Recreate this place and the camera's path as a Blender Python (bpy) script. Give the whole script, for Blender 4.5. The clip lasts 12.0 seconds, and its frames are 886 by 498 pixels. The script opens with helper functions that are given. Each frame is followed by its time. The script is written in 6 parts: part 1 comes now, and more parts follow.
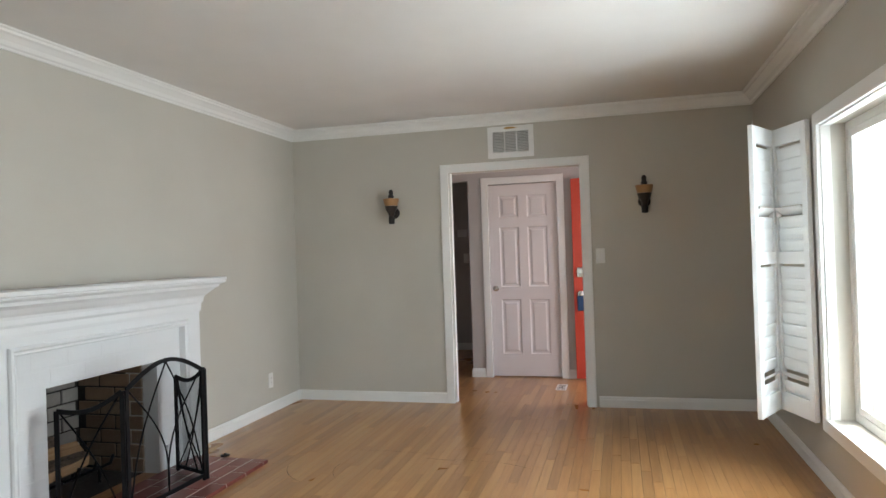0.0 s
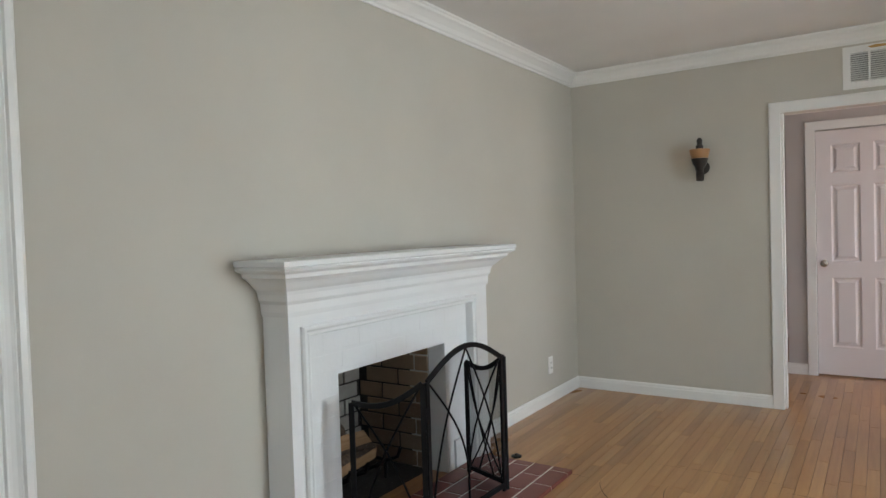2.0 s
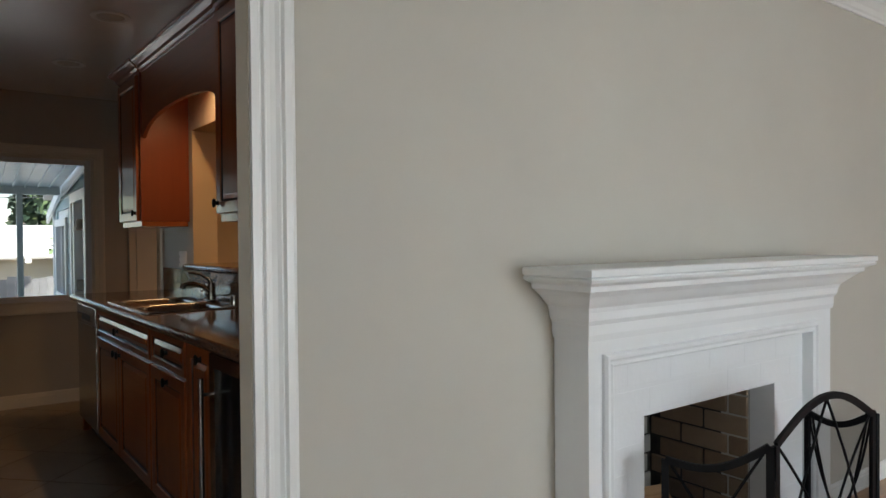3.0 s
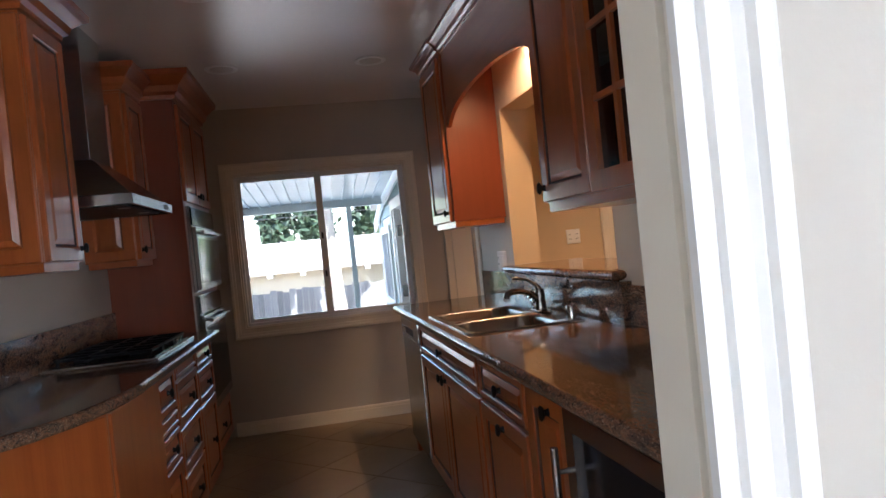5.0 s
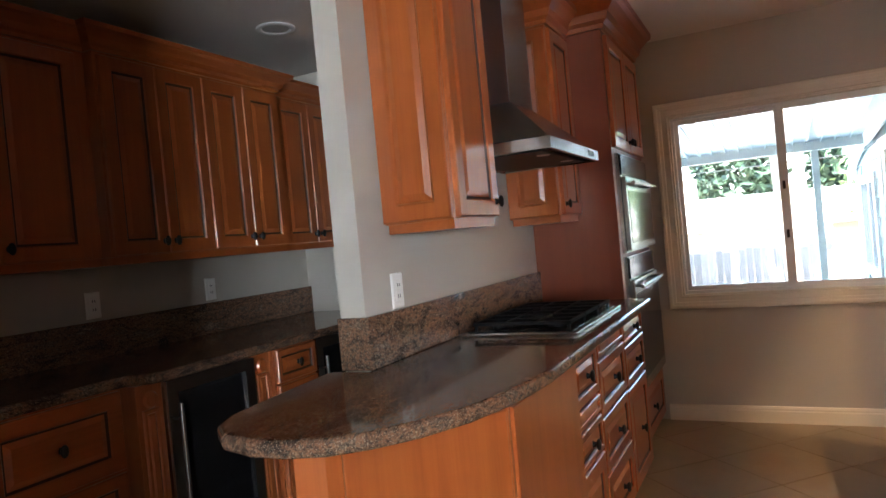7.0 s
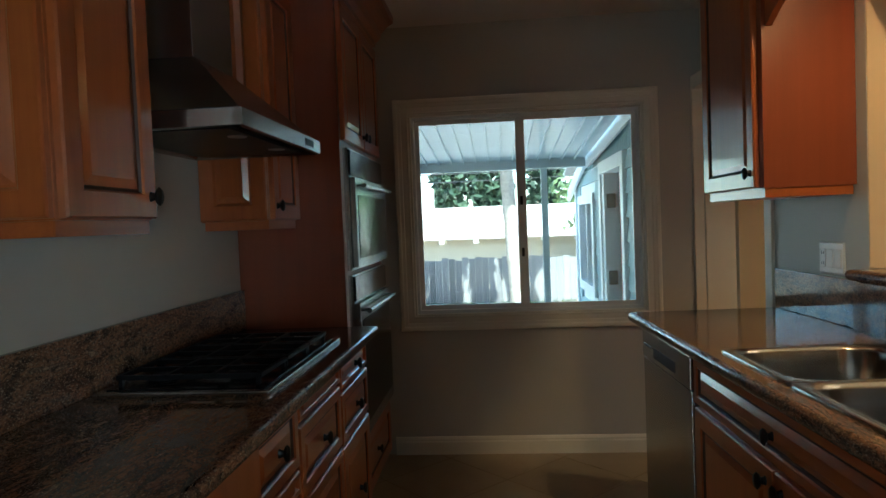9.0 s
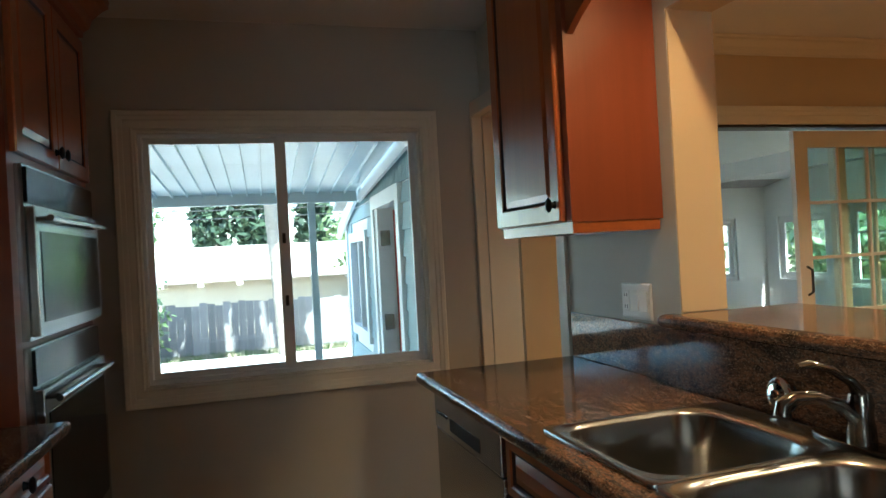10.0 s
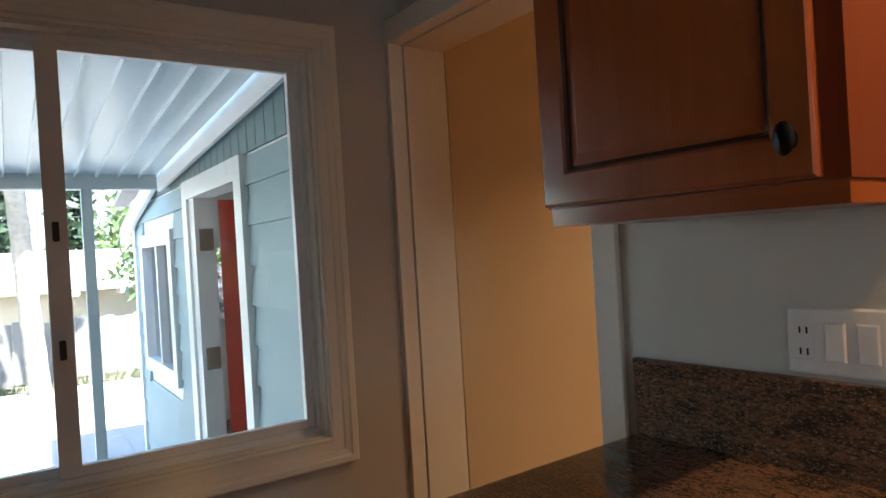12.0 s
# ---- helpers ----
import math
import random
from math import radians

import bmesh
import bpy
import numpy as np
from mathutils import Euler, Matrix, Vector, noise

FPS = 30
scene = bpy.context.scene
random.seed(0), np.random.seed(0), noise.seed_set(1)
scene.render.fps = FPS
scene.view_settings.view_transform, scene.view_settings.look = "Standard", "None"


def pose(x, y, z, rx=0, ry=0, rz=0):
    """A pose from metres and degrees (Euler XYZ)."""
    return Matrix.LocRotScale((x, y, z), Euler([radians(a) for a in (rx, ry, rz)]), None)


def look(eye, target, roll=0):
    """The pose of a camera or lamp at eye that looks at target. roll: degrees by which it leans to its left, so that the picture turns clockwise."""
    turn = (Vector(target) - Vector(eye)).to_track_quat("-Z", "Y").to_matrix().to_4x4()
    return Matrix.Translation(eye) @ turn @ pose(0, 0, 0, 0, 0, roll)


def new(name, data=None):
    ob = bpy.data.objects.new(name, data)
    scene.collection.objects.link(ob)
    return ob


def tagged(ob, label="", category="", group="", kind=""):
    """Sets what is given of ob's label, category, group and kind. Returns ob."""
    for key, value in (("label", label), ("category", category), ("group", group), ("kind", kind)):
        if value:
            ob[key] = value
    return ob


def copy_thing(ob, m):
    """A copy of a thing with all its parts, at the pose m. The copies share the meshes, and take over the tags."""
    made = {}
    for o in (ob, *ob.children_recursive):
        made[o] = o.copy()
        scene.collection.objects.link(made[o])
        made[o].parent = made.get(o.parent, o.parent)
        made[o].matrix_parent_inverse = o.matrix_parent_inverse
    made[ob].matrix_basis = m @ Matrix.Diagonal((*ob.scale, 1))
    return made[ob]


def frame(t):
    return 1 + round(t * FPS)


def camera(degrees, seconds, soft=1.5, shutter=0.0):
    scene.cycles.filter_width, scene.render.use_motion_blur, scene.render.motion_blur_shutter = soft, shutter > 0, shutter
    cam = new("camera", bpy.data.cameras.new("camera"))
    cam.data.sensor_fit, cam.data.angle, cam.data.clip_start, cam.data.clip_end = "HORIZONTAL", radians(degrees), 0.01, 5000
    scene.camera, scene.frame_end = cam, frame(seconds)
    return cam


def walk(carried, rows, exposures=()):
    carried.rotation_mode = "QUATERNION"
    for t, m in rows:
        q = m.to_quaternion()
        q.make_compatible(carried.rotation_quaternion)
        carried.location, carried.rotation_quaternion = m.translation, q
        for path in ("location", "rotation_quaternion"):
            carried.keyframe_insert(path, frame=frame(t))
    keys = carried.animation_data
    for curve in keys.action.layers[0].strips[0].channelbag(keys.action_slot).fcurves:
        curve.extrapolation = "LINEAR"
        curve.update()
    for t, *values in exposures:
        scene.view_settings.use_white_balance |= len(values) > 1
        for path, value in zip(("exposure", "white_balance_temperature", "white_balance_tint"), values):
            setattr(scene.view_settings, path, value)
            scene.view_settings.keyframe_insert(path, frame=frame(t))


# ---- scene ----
cam = camera(67.4, 12.0)
PATH = [
    (0, (-0.044, 0.209, 1.317), (-0.557, 2.142, 1.33), -1.9),
    (0.5, (-0.224, 0.398, 1.288), (-0.865, 2.293, 1.29), -1.5),
    (1, (-0.421, 0.636, 1.282), (-1.25, 2.456, 1.235), 0.7),
    (1.5, (-0.627, 0.734, 1.306), (-1.592, 2.485, 1.268), -1.0),
    (2, (-0.916, 0.83, 1.301), (-2.018, 2.498, 1.244), -1.8),
    (2.5, (-1.153, 1.014, 1.299), (-2.602, 2.392, 1.273), -2.3),
    (3, (-1.466, 1.115, 1.293), (-3.091, 2.281, 1.264), -0.5),
    (3.5, (-1.727, 1.15, 1.323), (-3.445, 2.172, 1.273), -4.7),
    (3.7, (-1.82, 1.181, 1.313), (-3.607, 2.077, 1.261), -4.5),
    (5.3, (-2.51, 1.329, 1.327), (-4.504, 1.487, 1.317), -6.0),
    (5.5, (-2.598, 1.347, 1.337), (-4.598, 1.333, 1.334), -5.7),
    (6, (-2.774, 1.366, 1.341), (-4.71, 0.866, 1.356), -4.6),
    (6.5, (-2.928, 1.273, 1.323), (-4.737, 0.419, 1.307), -4.8),
    (6.7, (-2.989, 1.216, 1.318), (-4.771, 0.308, 1.302), -5.5),
    (8.3, (-3.466, 1.192, 1.35), (-5.388, 0.65, 1.241), -3.6),
    (8.5, (-3.551, 1.196, 1.352), (-5.495, 0.738, 1.252), -3.5),
    (9, (-3.794, 1.134, 1.353), (-5.786, 0.971, 1.275), -2.3),
    (9.5, (-4.068, 1.097, 1.371), (-6.048, 1.373, 1.316), -3.6),
    (10, (-4.393, 1.186, 1.368), (-6.324, 1.707, 1.371), -3.1),
    (10.5, (-4.722, 1.15, 1.372), (-6.569, 1.916, 1.386), -2.3),
    (11, (-5.025, 1.112, 1.394), (-6.717, 2.178, 1.375), -3.0),
    (11.5, (-5.384, 1.155, 1.378), (-7.06, 2.246, 1.366), -2.2),
    (12, (-5.74, 1.171, 1.372), (-7.408, 2.274, 1.364), -3.4),
]
EXPOSURES = [(0, 1.52, 6450, 9), (1.5, 1.5, 6450, 8), (2.5, 1.3, 6450, 9), (3.0, 1.3, 6450, 10), (3.5, 1.45, 6350, 10), (3.7, 1.7, 6300, 12), (5.3, 2.7, 5850, 15), (5.9, 2.7, 5850, 12), (6.2, 3.2, 6050, 10), (6.7, 3.95, 6100, 10), (8.3, 3.8, 5900, 2), (8.6, 3.2, 5800, -3), (9.0, 2.25, 5450, -9), (9.5, 2.45, 5450, -8), (10.0, 2.6, 5550, -6), (10.5, 2.7, 5600, -2), (11.0, 2.9, 5650, 3), (12.0, 2.65, 6050, 9)]
walk(cam, [(t, look(eye, target, roll)) for t, eye, target, roll in PATH], EXPOSURES)

# ---- world, sun and large lights ----
world = bpy.data.worlds.new("sky")
scene.world = world
world.use_nodes = True
wn = world.node_tree
sky = wn.nodes.new("ShaderNodeTexSky")
sky.sky_type = "NISHITA"
sky.sun_disc = False
sky.sun_elevation = radians(56)
sky.sun_rotation = radians(70)
wn.links.new(sky.outputs[0], wn.nodes["Background"].inputs[0])
wn.nodes["Background"].inputs[1].default_value = 0.15


def lamp(name, kind, place, target, energy, color=(1, 1, 1), size=(1, 1)):
    data = bpy.data.lights.new(name, kind)
    data.energy, data.color = energy, color
    if kind == "AREA":
        data.shape, data.size, data.size_y = "RECTANGLE", size[0], size[1]
    elif kind == "SPOT":
        data.spot_size, data.spot_blend, data.shadow_soft_size = radians(size[0]), 0.6, size[1]
    elif kind == "POINT":
        data.shadow_soft_size = size[0]
    ob = new(name, data)
    ob.matrix_world = look(place, target)
    return ob


sun = bpy.data.lights.new("sun", "SUN")
sun.energy, sun.angle, sun.color = 5.0, radians(0.6), (1.0, 0.95, 0.88)
sun_ob = new("sun", sun)
sun_ob.matrix_world = look((0, 0, 30), (-5.3, -1.9, 21.7))
DAY = (0.84, 0.93, 1.0)
lamp("window_light_east", "AREA", (1.30, 3.44, 1.20), (-3, 2.6, 0.95), 22.5, DAY, (1.36, 1.56))
# Side and back lamps are added fill, set in two assumed windows out of view.
lamp("unseen_fill_side", "AREA", (1.16, -0.9, 1.25), (-3, -0.9, 1.0), 4.0, DAY, (1.7, 1.45))
lamp("unseen_fill_back", "AREA", (-1.0, -2.66, 1.3), (-1.0, 3, 1.2), 4.8, DAY, (1.9, 1.4))
lamp("window_light_entry", "AREA", (0.60, 6.48, 1.05), (-3, 6.48, 0.8), 6.3, (1.0, 0.93, 1.0), (0.85, 1.9))

# ---- materials ----


def base(name, rough=0.5, metal=0.0, spec=0.5):
    m = bpy.data.materials.new(name)
    m.use_nodes = True
    b = m.node_tree.nodes["Principled BSDF"]
    b.inputs["Roughness"].default_value = rough
    b.inputs["Metallic"].default_value = metal
    b.inputs["Specular IOR Level"].default_value = spec
    return m, m.node_tree, b


def node(nt, kind, **inputs):
    n = nt.nodes.new("ShaderNode" + kind)
    for key, value in inputs.items():
        n.inputs[key.replace("_", " ")].default_value = value
    return n


def coords(nt, scale=(1, 1, 1), rot=(0, 0, 0), space="Object"):
    t = node(nt, "TexCoord")
    m = node(nt, "Mapping")
    m.inputs["Scale"].default_value = scale
    m.inputs["Rotation"].default_value = [radians(a) for a in rot]
    nt.links.new(t.outputs[space], m.inputs[0])
    return m.outputs[0]


def ramp(nt, fac, stops):
    r = node(nt, "ValToRGB")
    el = r.color_ramp.elements
    while len(el) < len(stops):
        el.new(0.5)
    for e, (p, c) in zip(el, stops):
        e.position, e.color = p, (*c, 1)
    nt.links.new(fac, r.inputs[0])
    return r.outputs[0]


def noise_tex(nt, vec, scale, detail=4, rough=0.55, dist=0.0):
    n = node(nt, "TexNoise", Scale=scale, Detail=detail, Roughness=rough, Distortion=dist)
    if vec:
        nt.links.new(vec, n.inputs["Vector"])
    return n.outputs["Fac"]


def mix(nt, fac, a, b, mode="MIX"):
    n = nt.nodes.new("ShaderNodeMix")
    n.data_type, n.blend_type = "RGBA", mode
    for sock, value in ((n.inputs[0], fac), (n.inputs[6], a), (n.inputs[7], b)):
        if hasattr(value, "links"):
            nt.links.new(value, sock)
        else:
            sock.default_value = value if isinstance(value, (int, float)) else (*value, 1)
    return n.outputs[2]


def bump(nt, b, height, strength, dist=0.002):
    n = node(nt, "Bump", Strength=strength, Distance=dist)
    nt.links.new(height, n.inputs["Height"])
    nt.links.new(n.outputs[0], b.inputs["Normal"])


def vary_rough(nt, b, fac, lo, hi):
    r = node(nt, "MapRange")
    r.inputs["To Min"].default_value, r.inputs["To Max"].default_value = lo, hi
    nt.links.new(fac, r.inputs[0])
    nt.links.new(r.outputs[0], b.inputs["Roughness"])


def paint(name, color, rough=0.6, grain=900, strength=0.12, mottle=0.04, spec=0.4):
    """Rolled or brushed paint: faint mottling and fine relief."""
    m, nt, b = base(name, rough, 0, spec)
    v = coords(nt)
    big = noise_tex(nt, v, 1.3, 3)
    lo = tuple(c * (1 - mottle) for c in color)
    hi = tuple(min(1, c * (1 + mottle)) for c in color)
    nt.links.new(ramp(nt, big, [(0.3, lo), (0.7, hi)]), b.inputs["Base Color"])
    fine = noise_tex(nt, v, grain * 0.2, 3)
    bump(nt, b, fine, strength, 0.0015)
    vary_rough(nt, b, big, rough - 0.06, rough + 0.06)
    return m


def shifted(nt):
    """One random number for each piece, whether an object or an island of a mesh."""
    o = node(nt, "ObjectInfo")
    g = node(nt, "NewGeometry")
    a = node(nt, "Math")
    a.operation = "ADD"
    nt.links.new(o.outputs["Random"], a.inputs[0])
    nt.links.new(g.outputs["Random Per Island"], a.inputs[1])
    f = node(nt, "Math")
    f.operation = "FRACT"
    nt.links.new(a.outputs[0], f.inputs[0])
    return f.outputs[0]


def timber(name, dark, mid, light, rough=0.35, along="z", scale=1.0, piece=0.0, coat=0.0, bumpy=0.15):
    """Stained wood with grain stretched along one axis; piece mixes in a tone for each board."""
    m, nt, b = base(name, rough)
    st = {"x": (1.6, 34, 34), "y": (34, 1.6, 34), "z": (34, 34, 1.6)}[along]
    space = "Object"
    v = coords(nt, tuple(s * scale for s in st), space=space)
    if piece:
        s = shifted(nt)
        off = node(nt, "VectorMath")
        off.operation = "ADD"
        mul = node(nt, "Math")
        mul.operation = "MULTIPLY"
        mul.inputs[1].default_value = 37.0
        nt.links.new(s, mul.inputs[0])
        nt.links.new(v, off.inputs[0])
        nt.links.new(mul.outputs[0], off.inputs[1])
        v = off.outputs[0]
    g = noise_tex(nt, v, 1.0, 5, 0.55, 0.15)
    col = ramp(nt, g, [(0.2, dark), (0.5, mid), (0.82, light)])
    fine = noise_tex(nt, v, 5.0, 3, 0.6)
    col = mix(nt, 0.22, col, ramp(nt, fine, [(0.3, dark), (0.7, light)]))
    blot = noise_tex(nt, coords(nt), 2.0, 2)
    col = mix(nt, 0.12, col, ramp(nt, blot, [(0.3, tuple(c * 0.78 for c in mid)), (0.7, light)]))
    if piece:
        tone = ramp(nt, s, [(0.0, tuple(c * 0.60 for c in mid)), (0.45, mid), (1.0, light)])
        col = mix(nt, piece, col, tone)
    nt.links.new(col, b.inputs["Base Color"])
    vary_rough(nt, b, blot, rough - 0.03, rough + 0.04)
    bump(nt, b, fine, bumpy, 0.0008)
    b.inputs["Coat Weight"].default_value = coat
    b.inputs["Coat Roughness"].default_value = 0.12
    return m


def metal(name, color, rough, brushed=None):
    m, nt, b = base(name, rough, 1.0)
    v = coords(nt, brushed or (1, 1, 1))
    n = noise_tex(nt, v, 30 if brushed else 8, 3)
    nt.links.new(ramp(nt, n, [(0.3, tuple(c * 0.94 for c in color)), (0.7, color)]), b.inputs["Base Color"])
    vary_rough(nt, b, n, max(0.03, rough - 0.025), rough + 0.025)
    return m


def rocky(name, stops, scale, rough=0.8, strength=0.5, dist=0.01, piece=None):
    m, nt, b = base(name, rough)
    v = coords(nt)
    n = noise_tex(nt, v, scale, 8, 0.65)
    col = ramp(nt, n, stops)
    big = noise_tex(nt, v, scale * 0.12, 3)
    col = mix(nt, 0.3, col, ramp(nt, big, [(0.3, stops[0][1]), (0.7, stops[-1][1])]))
    if piece:
        col = mix(nt, 0.55, col, ramp(nt, shifted(nt), piece))
    nt.links.new(col, b.inputs["Base Color"])
    bump(nt, b, n, strength, dist)
    return m


def granite_mat():
    """Polished brown granite: long veins, fine dark and pale flecks drawn out along them."""
    m, nt, b = base("granite_brown", 0.08, 0, 0.36)
    vein = coords(nt, (0.8, 2.4, 2.4), (0, 0, 24))
    flow = noise_tex(nt, vein, 8.0, 8, 0.72, 0.8)
    col = ramp(nt, flow, [(0.36, (0.034, 0.025, 0.021)), (0.45, (0.11, 0.062, 0.040)), (0.53, (0.24, 0.122, 0.068)), (0.60, (0.10, 0.070, 0.052)), (0.68, (0.38, 0.25, 0.165))])
    speck = coords(nt, (0.55, 1.0, 1.0), (0, 0, 24))
    spots = noise_tex(nt, speck, 130, 5, 0.74, 0.5)
    col = mix(nt, ramp(nt, spots, [(0.47, (0, 0, 0)), (0.60, (0.85, 0.85, 0.85))]), col, (0.030, 0.025, 0.022))
    glint = noise_tex(nt, speck, 270, 4, 0.7, 0.3)
    col = mix(nt, ramp(nt, glint, [(0.54, (0, 0, 0)), (0.66, (0.75, 0.75, 0.75))]), col, (0.42, 0.31, 0.22))
    nt.links.new(col, b.inputs["Base Color"])
    vary_rough(nt, b, spots, 0.05, 0.12)
    return m


def glass_mat(name, tint=(1, 1, 1), rough=0.0):
    m, nt, b = base(name, rough)
    b.inputs["Base Color"].default_value = (*tint, 1)
    b.inputs["Transmission Weight"].default_value = 1.0
    b.inputs["IOR"].default_value = 1.45
    return m


def leafy(name, lo, hi):
    m, nt, b = base(name, 0.55)
    nt.links.new(ramp(nt, shifted(nt), [(0.0, lo), (1.0, hi)]), b.inputs["Base Color"])
    return m


def glow(name, color, strength):
    m, nt, b = base(name)
    b.inputs["Emission Color"].default_value = (*color, 1)
    b.inputs["Emission Strength"].default_value = strength
    return m


WALL = paint("greige_wall_paint", (0.525, 0.497, 0.437), 0.62)
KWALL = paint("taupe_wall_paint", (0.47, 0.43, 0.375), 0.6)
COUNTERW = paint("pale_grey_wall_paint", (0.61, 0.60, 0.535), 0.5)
TAN = paint("tan_wall_paint", (0.60, 0.46, 0.29), 0.6)
HALLW = paint("grey_hall_paint", (0.50, 0.47, 0.455), 0.6)
CEIL = paint("ceiling_paint", (0.74, 0.725, 0.70), 0.75, 300, 0.3)
KCEIL = paint("kitchen_ceiling_paint", (0.66, 0.62, 0.585), 0.30, 120, 0.75)
TRIM = paint("white_trim_paint", (0.80, 0.795, 0.77), 0.38, 500, 0.08, 0.02)
CREAM = paint("cream_trim_paint", (0.74, 0.68, 0.57), 0.4, 500, 0.08, 0.02)
MANTEL = paint("white_mantel_paint", (0.78, 0.79, 0.79), 0.42, 300, 0.12, 0.02)
BRICKWHITE = paint("white_painted_brick", (0.77, 0.78, 0.785), 0.5, 160, 0.7, 0.03)
DOORW = paint("white_door_paint", (0.74, 0.70, 0.70), 0.45, 400, 0.1, 0.02)
SHUT = paint("shutter_white", (0.80, 0.81, 0.80), 0.4, 400, 0.06, 0.02)
VINYL = paint("window_vinyl", (0.80, 0.80, 0.78), 0.35, 700, 0.03, 0.01)
PLASTIC = paint("white_plastic", (0.80, 0.79, 0.76), 0.3, 900, 0.02, 0.01)
RED = paint("red_door_paint", (0.47, 0.055, 0.028), 0.35, 300, 0.1, 0.04)
OAK = timber("oak_strip", (0.19, 0.074, 0.024), (0.42, 0.205, 0.072), (0.57, 0.32, 0.13), 0.28, "y", 1.3, 0.46, 0.3)
CHERRY = timber("cherry_cabinet", (0.25, 0.053, 0.012), (0.345, 0.084, 0.018), (0.40, 0.106, 0.025), 0.30, "z", 0.9, 0, 0.6)
CHERRYH = timber("cherry_cabinet_flat", (0.25, 0.053, 0.012), (0.345, 0.084, 0.018), (0.40, 0.106, 0.025), 0.30, "x", 0.9, 0, 0.6)
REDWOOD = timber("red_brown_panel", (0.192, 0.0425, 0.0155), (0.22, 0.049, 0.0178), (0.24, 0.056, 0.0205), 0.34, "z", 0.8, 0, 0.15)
GLAZE = paint("dark_brown_glaze", (0.045, 0.014, 0.006), 0.5, 300, 0.1, 0.15)
GRANITE = granite_mat()
STEEL = metal("brushed_steel", (0.46, 0.46, 0.45), 0.26, (0.6, 60, 60))
SINKSTEEL = metal("worn_sink_steel", (0.40, 0.39, 0.375), 0.24, (60, 0.6, 60))
CHROME = metal("chrome", (0.75, 0.74, 0.72), 0.09)
NICKEL = metal("satin_nickel", (0.55, 0.53, 0.50), 0.25)
PEWTER = metal("dark_pewter", (0.035, 0.037, 0.038), 0.45)
IRON = paint("black_iron", (0.008, 0.008, 0.009), 0.55, 600, 0.1, 0.1, 0.15)
BRONZE = paint("dark_bronze", (0.022, 0.017, 0.014), 0.4, 300, 0.1, 0.1)
BLACKGLASS = paint("black_oven_glass", (0.008, 0.008, 0.009), 0.16, 50, 0.0, 0.0, 0.25)
BLACKPLASTIC = paint("black_plastic", (0.012, 0.012, 0.013), 0.4, 600, 0.05, 0.0)
AMBER = paint("amber_alabaster", (0.42, 0.22, 0.09), 0.35, 60, 0.1, 0.25)
GLASS = glass_mat("clear_glass", (0.93, 0.97, 0.96))
GREENGLASS = glass_mat("green_tinted_glass", (0.72, 0.88, 0.80))
SMOKE = glass_mat("smoky_cabinet_glass", (0.10, 0.10, 0.10))
QUARRY = rocky("red_quarry_tile", [(0.3, (0.13, 0.030, 0.024)), (0.7, (0.235, 0.060, 0.046))], 22, 0.35, 0.15, 0.002, [(0, (0.15, 0.035, 0.028)), (1, (0.24, 0.06, 0.045))])
GROUTW = rocky("white_grout", [(0.3, (0.66, 0.63, 0.59)), (0.7, (0.80, 0.77, 0.73))], 60, 0.9, 0.3, 0.002)
FIREBRICK = rocky("buff_firebrick", [(0.3, (0.16, 0.098, 0.058)), (0.7, (0.34, 0.235, 0.150))], 16, 0.9, 0.5, 0.004, [(0, (0.17, 0.10, 0.055)), (1, (0.36, 0.265, 0.18))])
SOOT = rocky("sooty_mortar", [(0.3, (0.02, 0.018, 0.016)), (0.7, (0.07, 0.06, 0.05))], 30, 0.95, 0.5, 0.004)
TILE = rocky("beige_floor_tile", [(0.3, (0.23, 0.162, 0.098)), (0.7, (0.37, 0.275, 0.175))], 7, 0.32, 0.12, 0.002, [(0, (0.275, 0.20, 0.122)), (1, (0.325, 0.24, 0.15))])
GROUTK = rocky("grey_floor_grout", [(0.3, (0.21, 0.155, 0.10)), (0.7, (0.29, 0.22, 0.145))], 50, 0.9, 0.3, 0.002)
BARKLOG = rocky("log_bark", [(0.3, (0.045, 0.030, 0.020)), (0.7, (0.17, 0.12, 0.085))], 40, 0.95, 1.0, 0.008)
SPLITLOG = timber("split_log_wood", (0.24, 0.125, 0.055), (0.40, 0.235, 0.115), (0.52, 0.34, 0.19), 0.8, "x", 1.6, 0, 0, 0.6)
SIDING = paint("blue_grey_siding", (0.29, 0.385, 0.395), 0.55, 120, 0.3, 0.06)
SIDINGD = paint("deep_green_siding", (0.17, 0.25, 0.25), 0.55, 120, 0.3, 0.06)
PATIOROOF = paint("white_metal_roof", (0.70, 0.79, 0.83), 0.25, 200, 0.05, 0.03)
ALU = paint("painted_aluminium", (0.50, 0.55, 0.555), 0.4, 200, 0.05, 0.03)
CONCRETE = rocky("patio_concrete", [(0.3, (0.36, 0.35, 0.33)), (0.7, (0.52, 0.505, 0.48))], 9, 0.9, 0.2, 0.004)
EARTH = rocky("dry_ground", [(0.3, (0.20, 0.17, 0.12)), (0.7, (0.36, 0.31, 0.23))], 3, 0.95, 0.5, 0.02)
FENCEW = timber("weathered_fence", (0.10, 0.097, 0.097), (0.195, 0.19, 0.19), (0.28, 0.275, 0.27), 0.85, "z", 1.0, 0.5, 0, 0.6)
SHINGLE = rocky("pale_roof", [(0.3, (0.34, 0.32, 0.30)), (0.7, (0.50, 0.475, 0.45))], 12, 0.9, 0.5, 0.01)
STUCCO = rocky("cream_stucco", [(0.3, (0.50, 0.46, 0.39)), (0.7, (0.62, 0.58, 0.50))], 30, 0.9, 0.4, 0.004)
